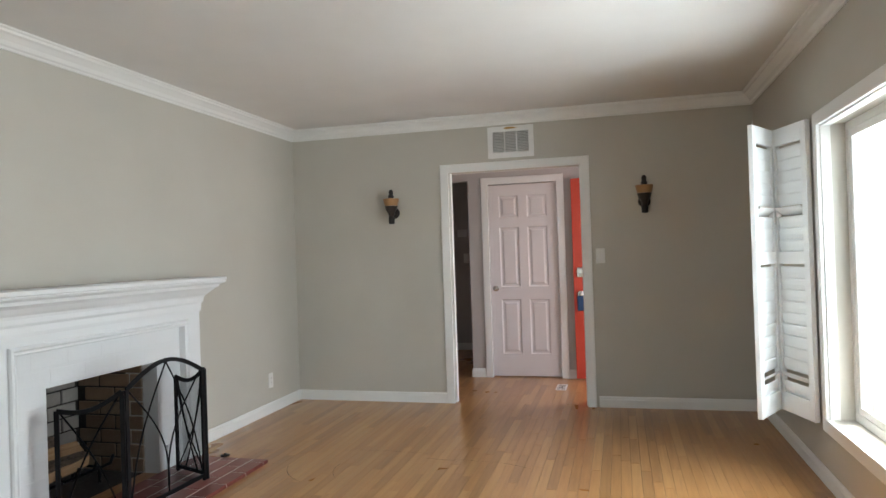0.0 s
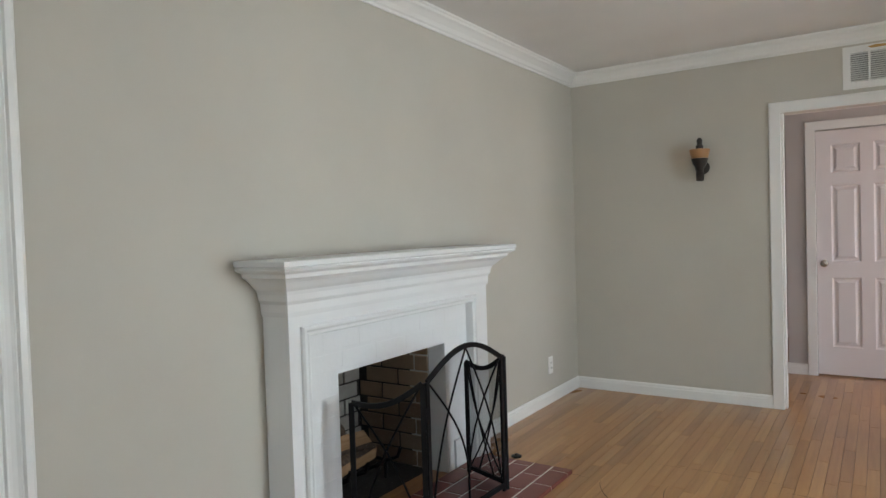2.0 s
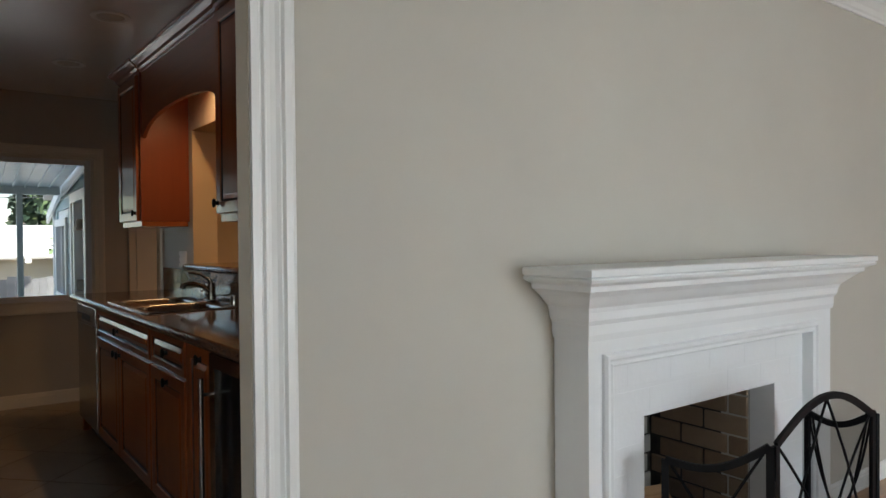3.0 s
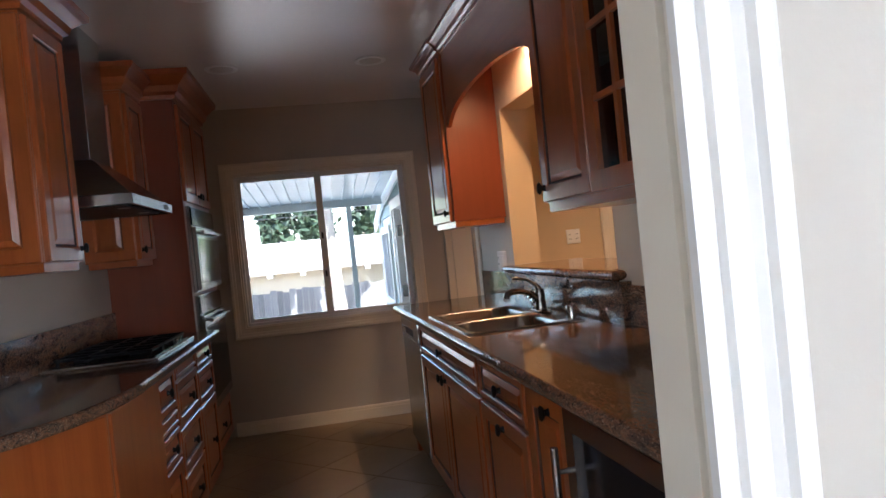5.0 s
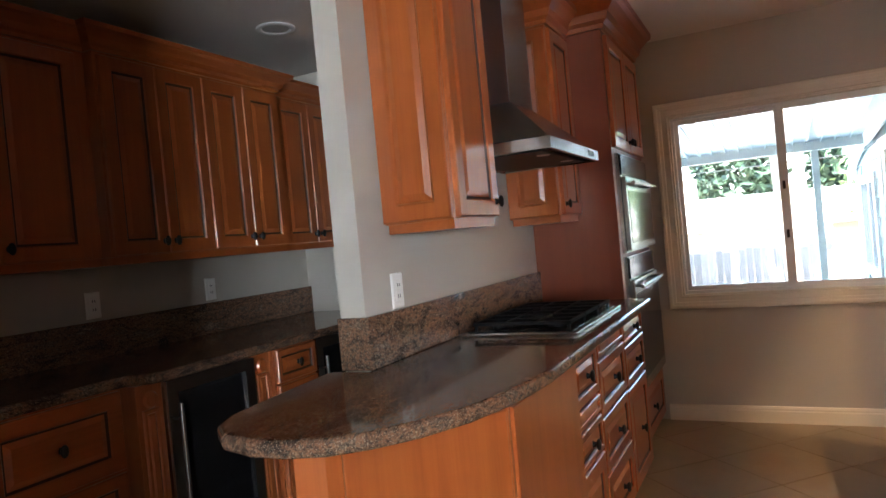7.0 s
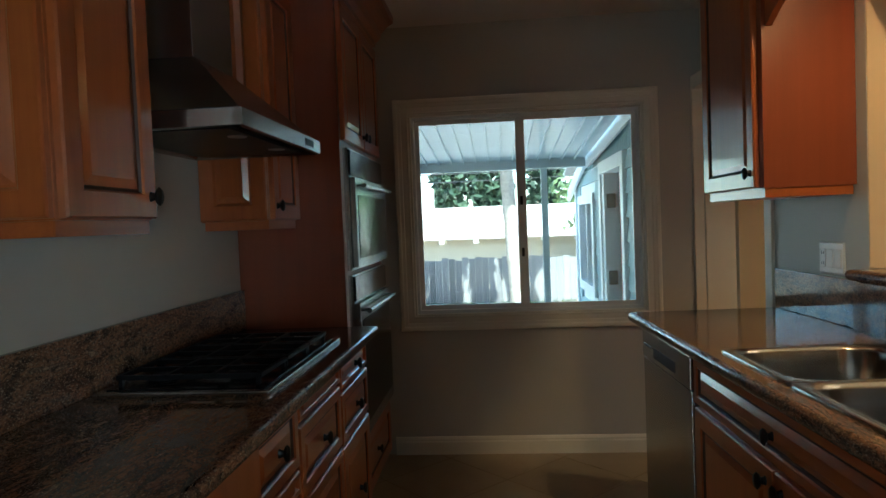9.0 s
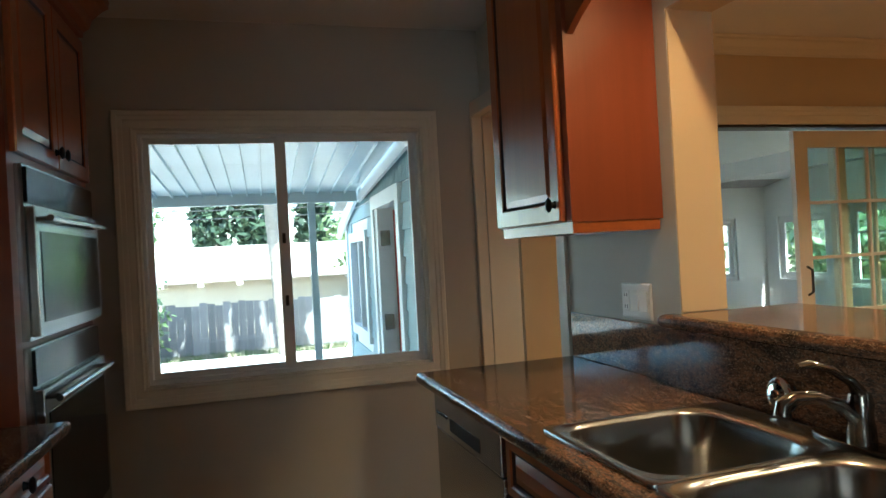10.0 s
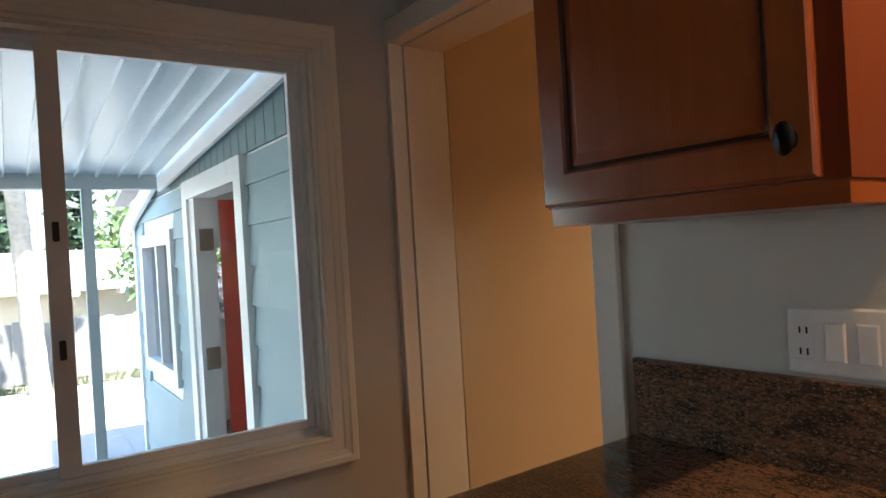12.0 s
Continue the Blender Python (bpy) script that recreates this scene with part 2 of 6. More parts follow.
BARK = rocky("palm_bark", [(0.3, (0.17, 0.14, 0.11)), (0.7, (0.42, 0.37, 0.31))], 14, 0.95, 0.8, 0.02)
LEAF = leafy("broad_leaves", (0.10, 0.17, 0.06), (0.25, 0.33, 0.15))
CYPRESS = leafy("cypress_foliage", (0.018, 0.040, 0.022), (0.05, 0.085, 0.045))
DUSKLEAF = leafy("dusky_shrub_leaves", (0.055, 0.050, 0.060), (0.13, 0.125, 0.135))
GRASS = leafy("lawn_blades", (0.035, 0.085, 0.02), (0.10, 0.17, 0.045))
FAUCET = metal("dark_polished_nickel", (0.26, 0.235, 0.21), 0.14)
NAVY = paint("navy_lockbox", (0.02, 0.055, 0.13), 0.5, 300, 0.1, 0.1)
SUNW = paint("sunroom_white", (0.84, 0.85, 0.82), 0.6)
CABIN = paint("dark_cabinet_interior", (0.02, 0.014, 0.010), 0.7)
LENS = paint("frosted_lamp_lens", (0.55, 0.52, 0.48), 0.5)
WARMGLOW = glow("warm_bulb", (1.0, 0.62, 0.30), 6.0)
REDLED = glow("red_led", (1.0, 0.03, 0.02), 0.3)


def mesh_screen():
    m, nt, b = base("fine_wire_mesh", 0.9, 0, 0.0)
    b.inputs["Base Color"].default_value = (0.004, 0.004, 0.005, 1)
    b.inputs["Alpha"].default_value = 0.36
    return m


WIRE = mesh_screen()

# ---- building tools ----


def part(name, bm, material, parent=None, label=""):
    me = bpy.data.meshes.new(name)
    bmesh.ops.recalc_face_normals(bm, faces=bm.faces)
    bm.to_mesh(me)
    bm.free()
    me.materials.append(material)
    ob = new(name, me)
    ob.parent = parent
    if label:
        tagged(ob, label)
    return ob


def smooth(ob, angle=35):
    ob.data.shade_smooth()
    ob.data.set_sharp_from_angle(angle=radians(angle))
    return ob


def structure(ob, label):
    return tagged(ob, label, kind="structure")


def thing(name, label, category, place=(0, 0, 0), rz=0.0, group=""):
    e = new(name)
    e.empty_display_size = 0.05
    e.matrix_basis = pose(*place, 0, 0, rz)
    return tagged(e, label, category, group)


def box(bm, x0, y0, z0, x1, y1, z1, bevel=0.0, m=None):
    vs = [bm.verts.new((x, y, z)) for x in (x0, x1) for y in (y0, y1) for z in (z0, z1)]
    fs = [bm.faces.new([vs[i] for i in f]) for f in ((0, 1, 3, 2), (4, 6, 7, 5), (0, 4, 5, 1), (2, 3, 7, 6), (0, 2, 6, 4), (1, 5, 7, 3))]
    if m is not None:
        bmesh.ops.transform(bm, matrix=m, verts=vs)
    if bevel:
        es = {e for f in fs for e in f.edges}
        bmesh.ops.bevel(bm, geom=list(es), offset=bevel, segments=2, affect="EDGES", profile=0.6)
    return bm


def boxed(*a, **k):
    return box(bmesh.new(), *a, **k)


def rings(bm, x0, z0, x1, z1, steps, back=0.0, m=None):
    """A board facing +y, its face shaped by nested rectangles (inset, y); the back lies at y = back."""
    def ring(i, y):
        return [bm.verts.new(c) for c in ((x0 + i, y, z0 + i), (x1 - i, y, z0 + i), (x1 - i, y, z1 - i), (x0 + i, y, z1 - i))]
    loops = [ring(0, back)] + [ring(i, y) for i, y in steps]
    bm.faces.new(loops[0])
    for a, b in zip(loops, loops[1:]):
        for k in range(4):
            bm.faces.new((a[k], a[(k + 1) % 4], b[(k + 1) % 4], b[k]))
    bm.faces.new(loops[-1])
    if m is not None:
        bmesh.ops.transform(bm, matrix=m, verts=[v for l in loops for v in l])
    return bm


def sweep(bm, profile, p0, p1, out, up, e0=(0, 0), e1=(0, 0)):
    """A profile of (out, up) points run from p0 to p1; e0 and e1 slide each end by (per out, per up) for mitres."""
    p0, p1, out, up = Vector(p0), Vector(p1), Vector(out), Vector(up)
    d = (p1 - p0).normalized()
    a = [bm.verts.new(p0 + out * o + up * h + d * (e0[0] * o + e0[1] * h)) for o, h in profile]
    b = [bm.verts.new(p1 + out * o + up * h + d * (e1[0] * o + e1[1] * h)) for o, h in profile]
    n = len(profile)
    for k in range(n):
        bm.faces.new((a[k], a[(k + 1) % n], b[(k + 1) % n], b[k]))
    bm.faces.new(a)
    bm.faces.new(b[::-1])
    return bm


def tube(bm, points, radius, seg=10, caps=True):
    """A round bar along points; radius is one number or one for each point."""
    pts = [Vector(p) for p in points]
    rad = radius if isinstance(radius, (list, tuple)) else [radius] * len(pts)
    prev, ref = None, None
    for k, p in enumerate(pts):
        d = (pts[min(k + 1, len(pts) - 1)] - pts[max(k - 1, 0)]).normalized()
        if ref is None:
            ref = d.orthogonal().normalized()
        ref = (ref - d * ref.dot(d)).normalized()
        s = d.cross(ref)
        ring = [bm.verts.new(p + (ref * math.cos(2 * math.pi * i / seg) + s * math.sin(2 * math.pi * i / seg)) * rad[k]) for i in range(seg)]
        if prev:
            for i in range(seg):
                bm.faces.new((prev[i], prev[(i + 1) % seg], ring[(i + 1) % seg], ring[i]))
        elif caps:
            bm.faces.new(ring[::-1])
        prev = ring
    if caps:
        bm.faces.new(prev)
    return bm


def lathe(bm, profile, place=(0, 0, 0), axis="z", seg=24):
    """A turned shape: (radius, height) points about an axis through place."""
    turn = {"z": Matrix.Identity(4), "y": Matrix.Rotation(radians(-90), 4, "X"), "x": Matrix.Rotation(radians(90), 4, "Y")}[axis]
    m = Matrix.Translation(place) @ turn
    prev = None
    for r, h in profile:
        ring = [bm.verts.new(m @ Vector((r * math.cos(2 * math.pi * i / seg), r * math.sin(2 * math.pi * i / seg), h))) for i in range(seg)]
        if prev:
            for i in range(seg):
                bm.faces.new((prev[i], prev[(i + 1) % seg], ring[(i + 1) % seg], ring[i]))
        else:
            bm.faces.new(ring[::-1])
        prev = ring
    bm.faces.new(prev)
    return bm


def slab(bm, outline, z0, z1, bevel=0.0):
    """A flat plate with any outline, its rim rounded."""
    low = [bm.verts.new((x, y, z0)) for x, y in outline]
    f = bm.faces.new(low)
    r = bmesh.ops.extrude_face_region(bm, geom=[f])
    top = [v for v in r["geom"] if isinstance(v, bmesh.types.BMVert)]
    bmesh.ops.translate(bm, verts=top, vec=(0, 0, z1 - z0))
    if bevel:
        es = [e for e in bm.edges if abs(e.verts[0].co.z - e.verts[1].co.z) < 1e-6]
        bmesh.ops.bevel(bm, geom=es, offset=bevel, segments=3, affect="EDGES", profile=0.5)
    return bm


def wall(name, axis, c0, c1, a0, a1, z0, z1, material, label, holes=()):
    """A wall across x = c0..c1 (axis 'x') or y = c0..c1, running a0..a1, with openings (a0, a1, z0, z1)."""
    bm = bmesh.new()
    cuts = sorted({a0, a1, *(h[0] for h in holes), *(h[1] for h in holes)})
    for p, q in zip(cuts, cuts[1:]):
        col = sorted((h[2], h[3]) for h in holes if h[0] < (p + q) / 2 < h[1])
        z = z0
        for lo, hi in col + [(z1, z1)]:
            if lo > z + 1e-6:
                box(bm, c0, p, z, c1, q, lo) if axis == "x" else box(bm, p, c0, z, q, c1, lo)
            z = max(z, hi)
    return structure(part(name, bm, material), label)


CASING = [(0, 0), (0.014, 0), (0.017, 0.006), (0.014, 0.012), (0.014, 0.040), (0.018, 0.044), (0.020, 0.060), (0.024, 0.066), (0.024, 0.082), (0.019, 0.088), (0, 0.088)]
OPENCASE = [(0, 0), (0.014, 0), (0.014, 0.022), (0.009, 0.026), (0.009, 0.029), (0.019, 0.033), (0.019, 0.037), (0.013, 0.041), (0.012, 0.052), (0.015, 0.066), (0.022, 0.076), (0.016, 0.080), (0.016, 0.083), (0.027, 0.088), (0.027, 0.108), (0.021, 0.119), (0, 0.119)]
PLAINCASE = [(0, 0), (0.016, 0), (0.018, 0.004), (0.018, 0.066), (0.014, 0.072), (0, 0.072)]
BASEBOARD = [(0, 0), (0.014, 0), (0.014, 0.062), (0.010, 0.070), (0.011, 0.076), (0.005, 0.088), (0, 0.090)]
CROWN = [(0, 0), (0.010, 0), (0.012, 0.012), (0.022, 0.020), (0.030, 0.040), (0.055, 0.062), (0.068, 0.070), (0.070, 0.082), (0.080, 0.088), (0.082, 0.096), (0, 0.096)]


def casing(name, origin, u, n, u0, u1, z0, z1, material, label, profile=CASING, sill=False):
    """Trim round an opening in a wall: origin on the wall's face, u along it, n out of it."""
    o, u, n = Vector(origin), Vector(u), Vector(n)
    z = Vector((0, 0, 1))
    top = structure(part(name, sweep(bmesh.new(), profile, o + u * u0 + z * z1, o + u * u1 + z * z1, n, z, (0, -1), (0, 1)), material), label)
    for a, d in ((u0, -u), (u1, u)):
        part("casing_leg", sweep(bmesh.new(), profile, o + u * a + z * z0, o + u * a + z * z1, n, d, (0, -1 if sill else 0), (0, 1)), material, top)
    if sill:
        part("casing_bottom", sweep(bmesh.new(), profile, o + u * u0 + z * z0, o + u * u1 + z * z0, n, -z, (0, -1), (0, 1)), material, top)
    return top


def runs(name, profile, pieces, material, label):
    """Baseboard or crown: pieces of (p0, p1, out, up, end0, end1) as one piece of trim."""
    bm = bmesh.new()
    for p0, p1, out, e0, e1, up in pieces:
        sweep(bm, profile, p0, p1, out, (0, 0, up), (e0, 0), (e1, 0))
    return structure(part(name, bm, material), label)

# ---- structure: living room and entry hall ----
H1, H2 = 2.50, 2.485
wall("wall_west", "x", -3.10, -2.975, -2.55, 5.87, 0, H1, WALL, "greige painted wall with a wide cased opening", [(0.35, 1.678, 0, 2.15), (2.935, 3.765, 0, 0.70)])
wall("wall_north", "y", 5.87, 5.99, -2.975, 1.0, 0, H1, WALL, "greige painted wall with a cased doorway", [(-1.478, -0.338, 0, 2.02)])
wall("wall_east", "x", 1.0, 1.15, -2.55, 5.87, 0, H1, WALL, "greige painted window wall", [(2.75, 4.12, 0.37, 1.93), (-1.8, 0.0, 0.5, 2.0)])
wall("wall_south", "y", -2.67, -2.55, -3.10, 1.15, 0, H1, WALL, "plain greige painted wall with an added window opening, out of view", [(-2.0, 0.0, 0.6, 2.0)])
structure(part("ceiling", boxed(-3.10, -2.67, H1, 1.15, 5.99, H1 + 0.1), CEIL), "white painted living room ceiling")
wall("wall_hall_closet", "y", 7.09, 7.19, -1.58, 0.62, 0, 2.4, HALLW, "grey painted wall round a closet door", [(-1.365, -0.648, 0, 2.02)])
wall("wall_hall_entry", "x", 0.50, 0.62, 5.99, 7.09, 0, 2.4, HALLW, "grey painted wall with the entry opening", [(6.03, 6.95, 0, 2.04)])
wall("wall_hall_west", "x", -2.82, -2.70, 5.99, 9.12, 0, 2.4, HALLW, "grey painted hall wall")
wall("wall_hall_end", "y", 9.0, 9.12, -2.70, -1.46, 0, 2.4, HALLW, "shaded grey painted wall at the end of a hall")
wall("wall_hall_side", "x", -1.58, -1.46, 7.19, 9.0, 0, 2.4, HALLW, "grey painted hall wall")
wall("wall_hall_header", "y", 7.09, 7.19, -2.70, -1.58, 2.07, 2.4, HALLW, "grey painted header over a hall")
structure(part("ceiling_hall", boxed(-2.82, 5.99, 2.4, 0.62, 9.12, 2.5), CEIL), "white painted hall ceiling")
structure(part("wall_closet_back", boxed(-1.45, 7.75, 0, 0.62, 7.85, 2.4), HALLW), "plain wall at the back of a closet")

U = 1
runs("crown_moulding", CROWN, [
    ((-2.975, -2.55, H1 - 0.096), (-2.975, 5.87, H1 - 0.096), (1, 0, 0), 1, -1, 1),
    ((-2.975, 5.87, H1 - 0.096), (1.0, 5.87, H1 - 0.096), (0, -1, 0), 1, -1, 1),
    ((1.0, 5.87, H1 - 0.096), (1.0, -2.55, H1 - 0.096), (-1, 0, 0), 1, -1, 1),
    ((1.0, -2.55, H1 - 0.096), (-2.975, -2.55, H1 - 0.096), (0, 1, 0), 1, -1, 1)], TRIM, "white stepped crown moulding")
runs("baseboard", BASEBOARD, [
    ((-2.975, 1.756, 0), (-2.975, 2.626, 0), (1, 0, 0), 0, 0, 1),
    ((-2.975, 4.167, 0), (-2.975, 5.87, 0), (1, 0, 0), 0, -1, 1),
    ((-2.975, 5.87, 0), (-1.552, 5.87, 0), (0, -1, 0), 1, 0, 1),
    ((-0.245, 5.87, 0), (1.0, 5.87, 0), (0, -1, 0), 0, -1, 1),
    ((1.0, 5.87, 0), (1.0, -2.55, 0), (-1, 0, 0), 1, -1, 1),
    ((1.0, -2.55, 0), (-2.975, -2.55, 0), (0, 1, 0), 1, -1, 1),
    ((-2.975, -2.55, 0), (-2.975, 0.26, 0), (1, 0, 0), 1, 0, 1)], TRIM, "white moulded baseboard")
runs("baseboard_hall", BASEBOARD, [
    ((-1.58, 7.09, 0), (-1.44, 7.09, 0), (0, -1, 0), 0, 0, 1),
    ((-0.573, 7.09, 0), (0.50, 7.09, 0), (0, -1, 0), 0, 0, 1),
    ((-1.58, 9.0, 0), (-1.58, 7.09, 0), (-1, 0, 0), 0, 0, 1),
    ((-2.70, 9.0, 0), (-1.58, 9.0, 0), (0, -1, 0), 0, 0, 1)], TRIM, "white baseboard in the hall")
casing("doorway_casing", (0, 5.87, 0), (1, 0, 0), (0, -1, 0), -1.478, -0.338, 0, 2.02, TRIM, "white painted casing round a doorway", PLAINCASE)
casing("doorway_casing", (0, 5.99, 0), (1, 0, 0), (0, 1, 0), -1.478, -0.338, 0, 2.02, TRIM, "white painted casing round a doorway", PLAINCASE)
bm = bmesh.new()
box(bm, -1.494, 5.868, 0, -1.4785, 5.992, 2.035), box(bm, -0.3375, 5.868, 0, -0.322, 5.992, 2.035), box(bm, -1.4785, 5.868, 2.0205, -0.3375, 5.992, 2.035)
for a in (-1.4785, -0.3375):
    s = 1 if a < -1 else -1
    box(bm, min(a, a + s * 0.012), 5.90, 0, max(a, a + s * 0.012), 5.96, 2.0205)
structure(part("doorway_jamb", bm, TRIM), "white painted door jamb with stops")
casing("opening_casing", (-2.975, 0, 0), (0, 1, 0), (1, 0, 0), 0.35, 1.651, 0, 2.15, TRIM, "white moulded casing round a wide opening", [(o, h * 0.87) for o, h in OPENCASE])
bm = bmesh.new()
for y, s in ((0.35, 1), (1.678, -1)):
    box(bm, -3.098, min(y, y + s * 0.016), 0, -3.015, max(y, y + s * 0.016), 2.15)
    box(bm, -3.010, min(y, y + s * 0.010), 0, -2.977, max(y, y + s * 0.010), 2.15)
box(bm, -3.098, 0.366, 2.134, -2.977, 1.662, 2.15)
structure(part("opening_jamb", bm, CREAM), "off-white painted jamb with a dark shadow gap")

# closet door with six raised panels


def six_panel(parent, w, h, t):
    """A slab of stiles and rails with six raised panels, local x across, y out, z up."""
    bm = bmesh.new()
    sx = [0.0, 0.105, 0.105 + (w - 0.30) / 2, w - 0.105 - (w - 0.30) / 2, w - 0.105, w]
    sz = [0.0, 0.23, 0.80, 0.93, 1.555, 1.655, 1.885, h]
    for i in (0, 2, 4):
        box(bm, sx[i], -t, 0, sx[i + 1], 0, h)
    for i in (1, 3):
        for j in (0, 2, 4, 6):
            box(bm, sx[i], -t, sz[j], sx[i + 1], 0, sz[j + 1])
    part("door_slab", bm, DOORW, parent)
    for i in (1, 3):
        for j in (1, 3, 5):
            part("door_panel", rings(bmesh.new(), sx[i], sz[j], sx[i + 1], sz[j + 1], [(0, 0), (0.006, -0.006), (0.014, -0.010), (0.030, -0.008), (0.044, -0.001)], -t), DOORW, parent)


door = structure(new("door_closet"), "white six-panel closet door, closed")
door["category"] = "door"
door.matrix_basis = pose(-0.652, 7.112, 0.012, 0, 0, 180)
six_panel(door, 0.709, 2.0, 0.035)
smooth(part("door_knob", lathe(bmesh.new(), [(0.03, 0), (0.03, 0.005), (0.012, 0.01), (0.011, 0.03), (0.022, 0.036), (0.029, 0.048), (0.027, 0.058), (0.015, 0.064), (0.0005, 0.065)], (0.657, 0, 0.918), "y"), NICKEL, door, "satin nickel knob"))
for z in (0.25, 1.0, 1.78):
    part("hinge", tube(bmesh.new(), [(-0.003, 0.004, z - 0.045), (-0.003, 0.004, z + 0.045)], 0.006, 8), DOORW, door)
casing("closet_casing", (0, 7.09, 0), (1, 0, 0), (0, -1, 0), -1.365, -0.648, 0, 2.02, TRIM, "white casing round a closet door", PLAINCASE)

# front door, swung open along the closet wall
door = structure(new("door_front"), "bright red front door with a glazed lite, standing open")
door["category"] = "door"
door.matrix_basis = pose(-0.50, 7.055, 0.012)
bm = bmesh.new()
for x0, z0, x1, z1 in ((0, 0, 0.15, 2.015), (0.75, 0, 0.90, 2.015), (0.15, 0, 0.75, 0.22), (0.15, 0.86, 0.75, 1.06), (0.15, 1.86, 0.75, 2.015)):
    box(bm, x0, -0.044, z0, x1, 0, z1)
rings(bm, 0.15, 0.22, 0.75, 0.86, [(0, 0), (0.01, -0.008), (0.03, -0.008), (0.05, -0.001)], -0.02, pose(0.9, -0.044, 0, 0, 0, 180))
part("door_slab", bm, RED, door)
part("lite_frame", rings(bmesh.new(), 0.14, 1.05, 0.76, 1.87, [(0, 0.012), (0.022, 0.012), (0.030, 0.002)], 0.0, pose(0.9, -0.044, 0, 0, 0, 180)), RED, door)
pane = part("pane", boxed(0.175, -0.052, 1.085, 0.725, -0.050, 1.835), GLASS, door, "clear glass lite")
for k in range(4):
    part("lite_bar", boxed(0.175, -0.056, 1.23 + k * 0.15, 0.725, -0.0525, 1.242 + k * 0.15), BRONZE, door)
smooth(part("deadbolt", lathe(bmesh.new(), [(0.030, 0), (0.032, 0.008), (0.026, 0.016), (0.0005, 0.018)], (0.07, -0.044, 1.08), "y", 20), NICKEL, door, "satin nickel deadbolt"), 30).matrix_basis = pose(0, -0.088, 0) @ Matrix.Diagonal((1, 1, 1.0, 1))
part("deadbolt_plate", boxed(0.037, -0.054, 1.018, 0.103, -0.0445, 1.118, 0.008), NICKEL, door)
smooth(part("door_knob", lathe(bmesh.new(), [(0.032, 0), (0.032, -0.006), (0.012, -0.012), (0.012, -0.03), (0.028, -0.04), (0.030, -0.055), (0.016, -0.065), (0.0005, -0.066)], (0.07, -0.044, 0.85), "y"), NICKEL, door, "satin nickel knob"))
box_ = thing("key_lockbox", "navy blue key lockbox hung on the front door knob", "lockbox", (-0.43, 6.958, 0.70))
part("body", boxed(-0.036, -0.02, 0, 0.036, 0.02, 0.145, 0.006), NAVY, box_)
part("cover", boxed(-0.030, -0.024, 0.012, 0.030, -0.0205, 0.09, 0.001), NAVY, box_)
tube_bm = tube(bmesh.new(), [(-0.026, 0, 0.14), (-0.026, 0, 0.175), (-0.015, 0, 0.195), (0.015, 0, 0.195), (0.026, 0, 0.175), (0.026, 0, 0.14)], 0.005, 8)
smooth(part("shackle", tube_bm, CHROME, box_, "chrome shackle"))

# ---- east window with folded shutters ----


def slide_window(name, label, parent_pose, w, h, depth, sashes, fw=0.04, b_=0.038):
    """A window in local x (along), y (out into the room), z (up) with frame, sashes and panes."""
    win = structure(new(name), label)
    win.matrix_basis = parent_pose
    fr = bmesh.new()
    for x0, z0, x1, z1 in ((0, 0, fw, h), (w - fw, 0, w, h), (fw, 0, w - fw, fw + 0.005), (fw, h - fw, w - fw, h)):
        box(fr, x0, -depth, z0, x1, 0, z1)
    part("window_frame", fr, VINYL, win)
    lo, hi = fw + 0.006, h - fw - 0.001
    for x0, x1, y in sashes:
        s = part("sash", bmesh.new(), VINYL, win)
        sb = bmesh.new()
        for a0, c0, a1, c1 in ((x0, lo, x0 + b_, hi), (x1 - b_, lo, x1, hi), (x0 + b_, lo, x1 - b_, lo + b_), (x0 + b_, hi - b_, x1 - b_, hi)):
            box(sb, a0, y - 0.026, c0, a1, y, c1)
        sb.to_mesh(s.data)
        sb.free()
        p = part("pane", boxed(x0 + b_ - 0.004, y - 0.015, lo + b_ - 0.004, x1 - b_ + 0.004, y - 0.011, hi - b_ + 0.004), GLASS, s)
        p.visible_shadow = False
    return win


casing("window_casing", (1.0, 0, 0), (0, 1, 0), (-1, 0, 0), 2.75, 4.12, 0.37, 1.93, TRIM, "white painted casing round a window", PLAINCASE, True)
win = slide_window("window_1", "white vinyl window out of view, added to carry a fill lamp with sliding panes", pose(1.12, 2.752, 0.372, 0, 0, 90), 1.366, 1.556, 0.07, [(0.042, 0.70, -0.035), (0.665, 1.324, -0.005)])
bm = bmesh.new()
box(bm, 1.002, 2.7505, 0.3705, 1.049, 2.758, 1.9295), box(bm, 1.002, 4.112, 0.3705, 1.049, 4.1195, 1.9295), box(bm, 1.002, 2.758, 1.922, 1.049, 4.112, 1.9295)
structure(part("window_reveal_living", bm, TRIM), "white painted window reveal")
structure(part("window_sill", boxed(0.985, 2.752, 0.345, 1.045, 4.118, 0.3695, 0.004), TRIM), "white painted window sill")
part("latch", boxed(0.68, 0.0, 0.05, 0.72, 0.012, 0.075, 0.003), NICKEL, win, "metal sash latch")
# Two unseen windows, added to hold the side and back fill lamps.
for nm, pz, w_, h_, d_ in (("window_2", pose(1.12, -1.798, 0.502, 0, 0, 90), 1.796, 1.496, 0.07), ("window_3", pose(-0.002, -2.64, 0.602, 0, 0, 180), 1.996, 1.396, 0.07)):
    slide_window(nm, "white vinyl window out of view, added to carry a fill lamp", pz, w_, h_, d_, [(0.042, w_ / 2 + 0.02, -0.035), (w_ / 2 - 0.02, w_ - 0.042, -0.005)])


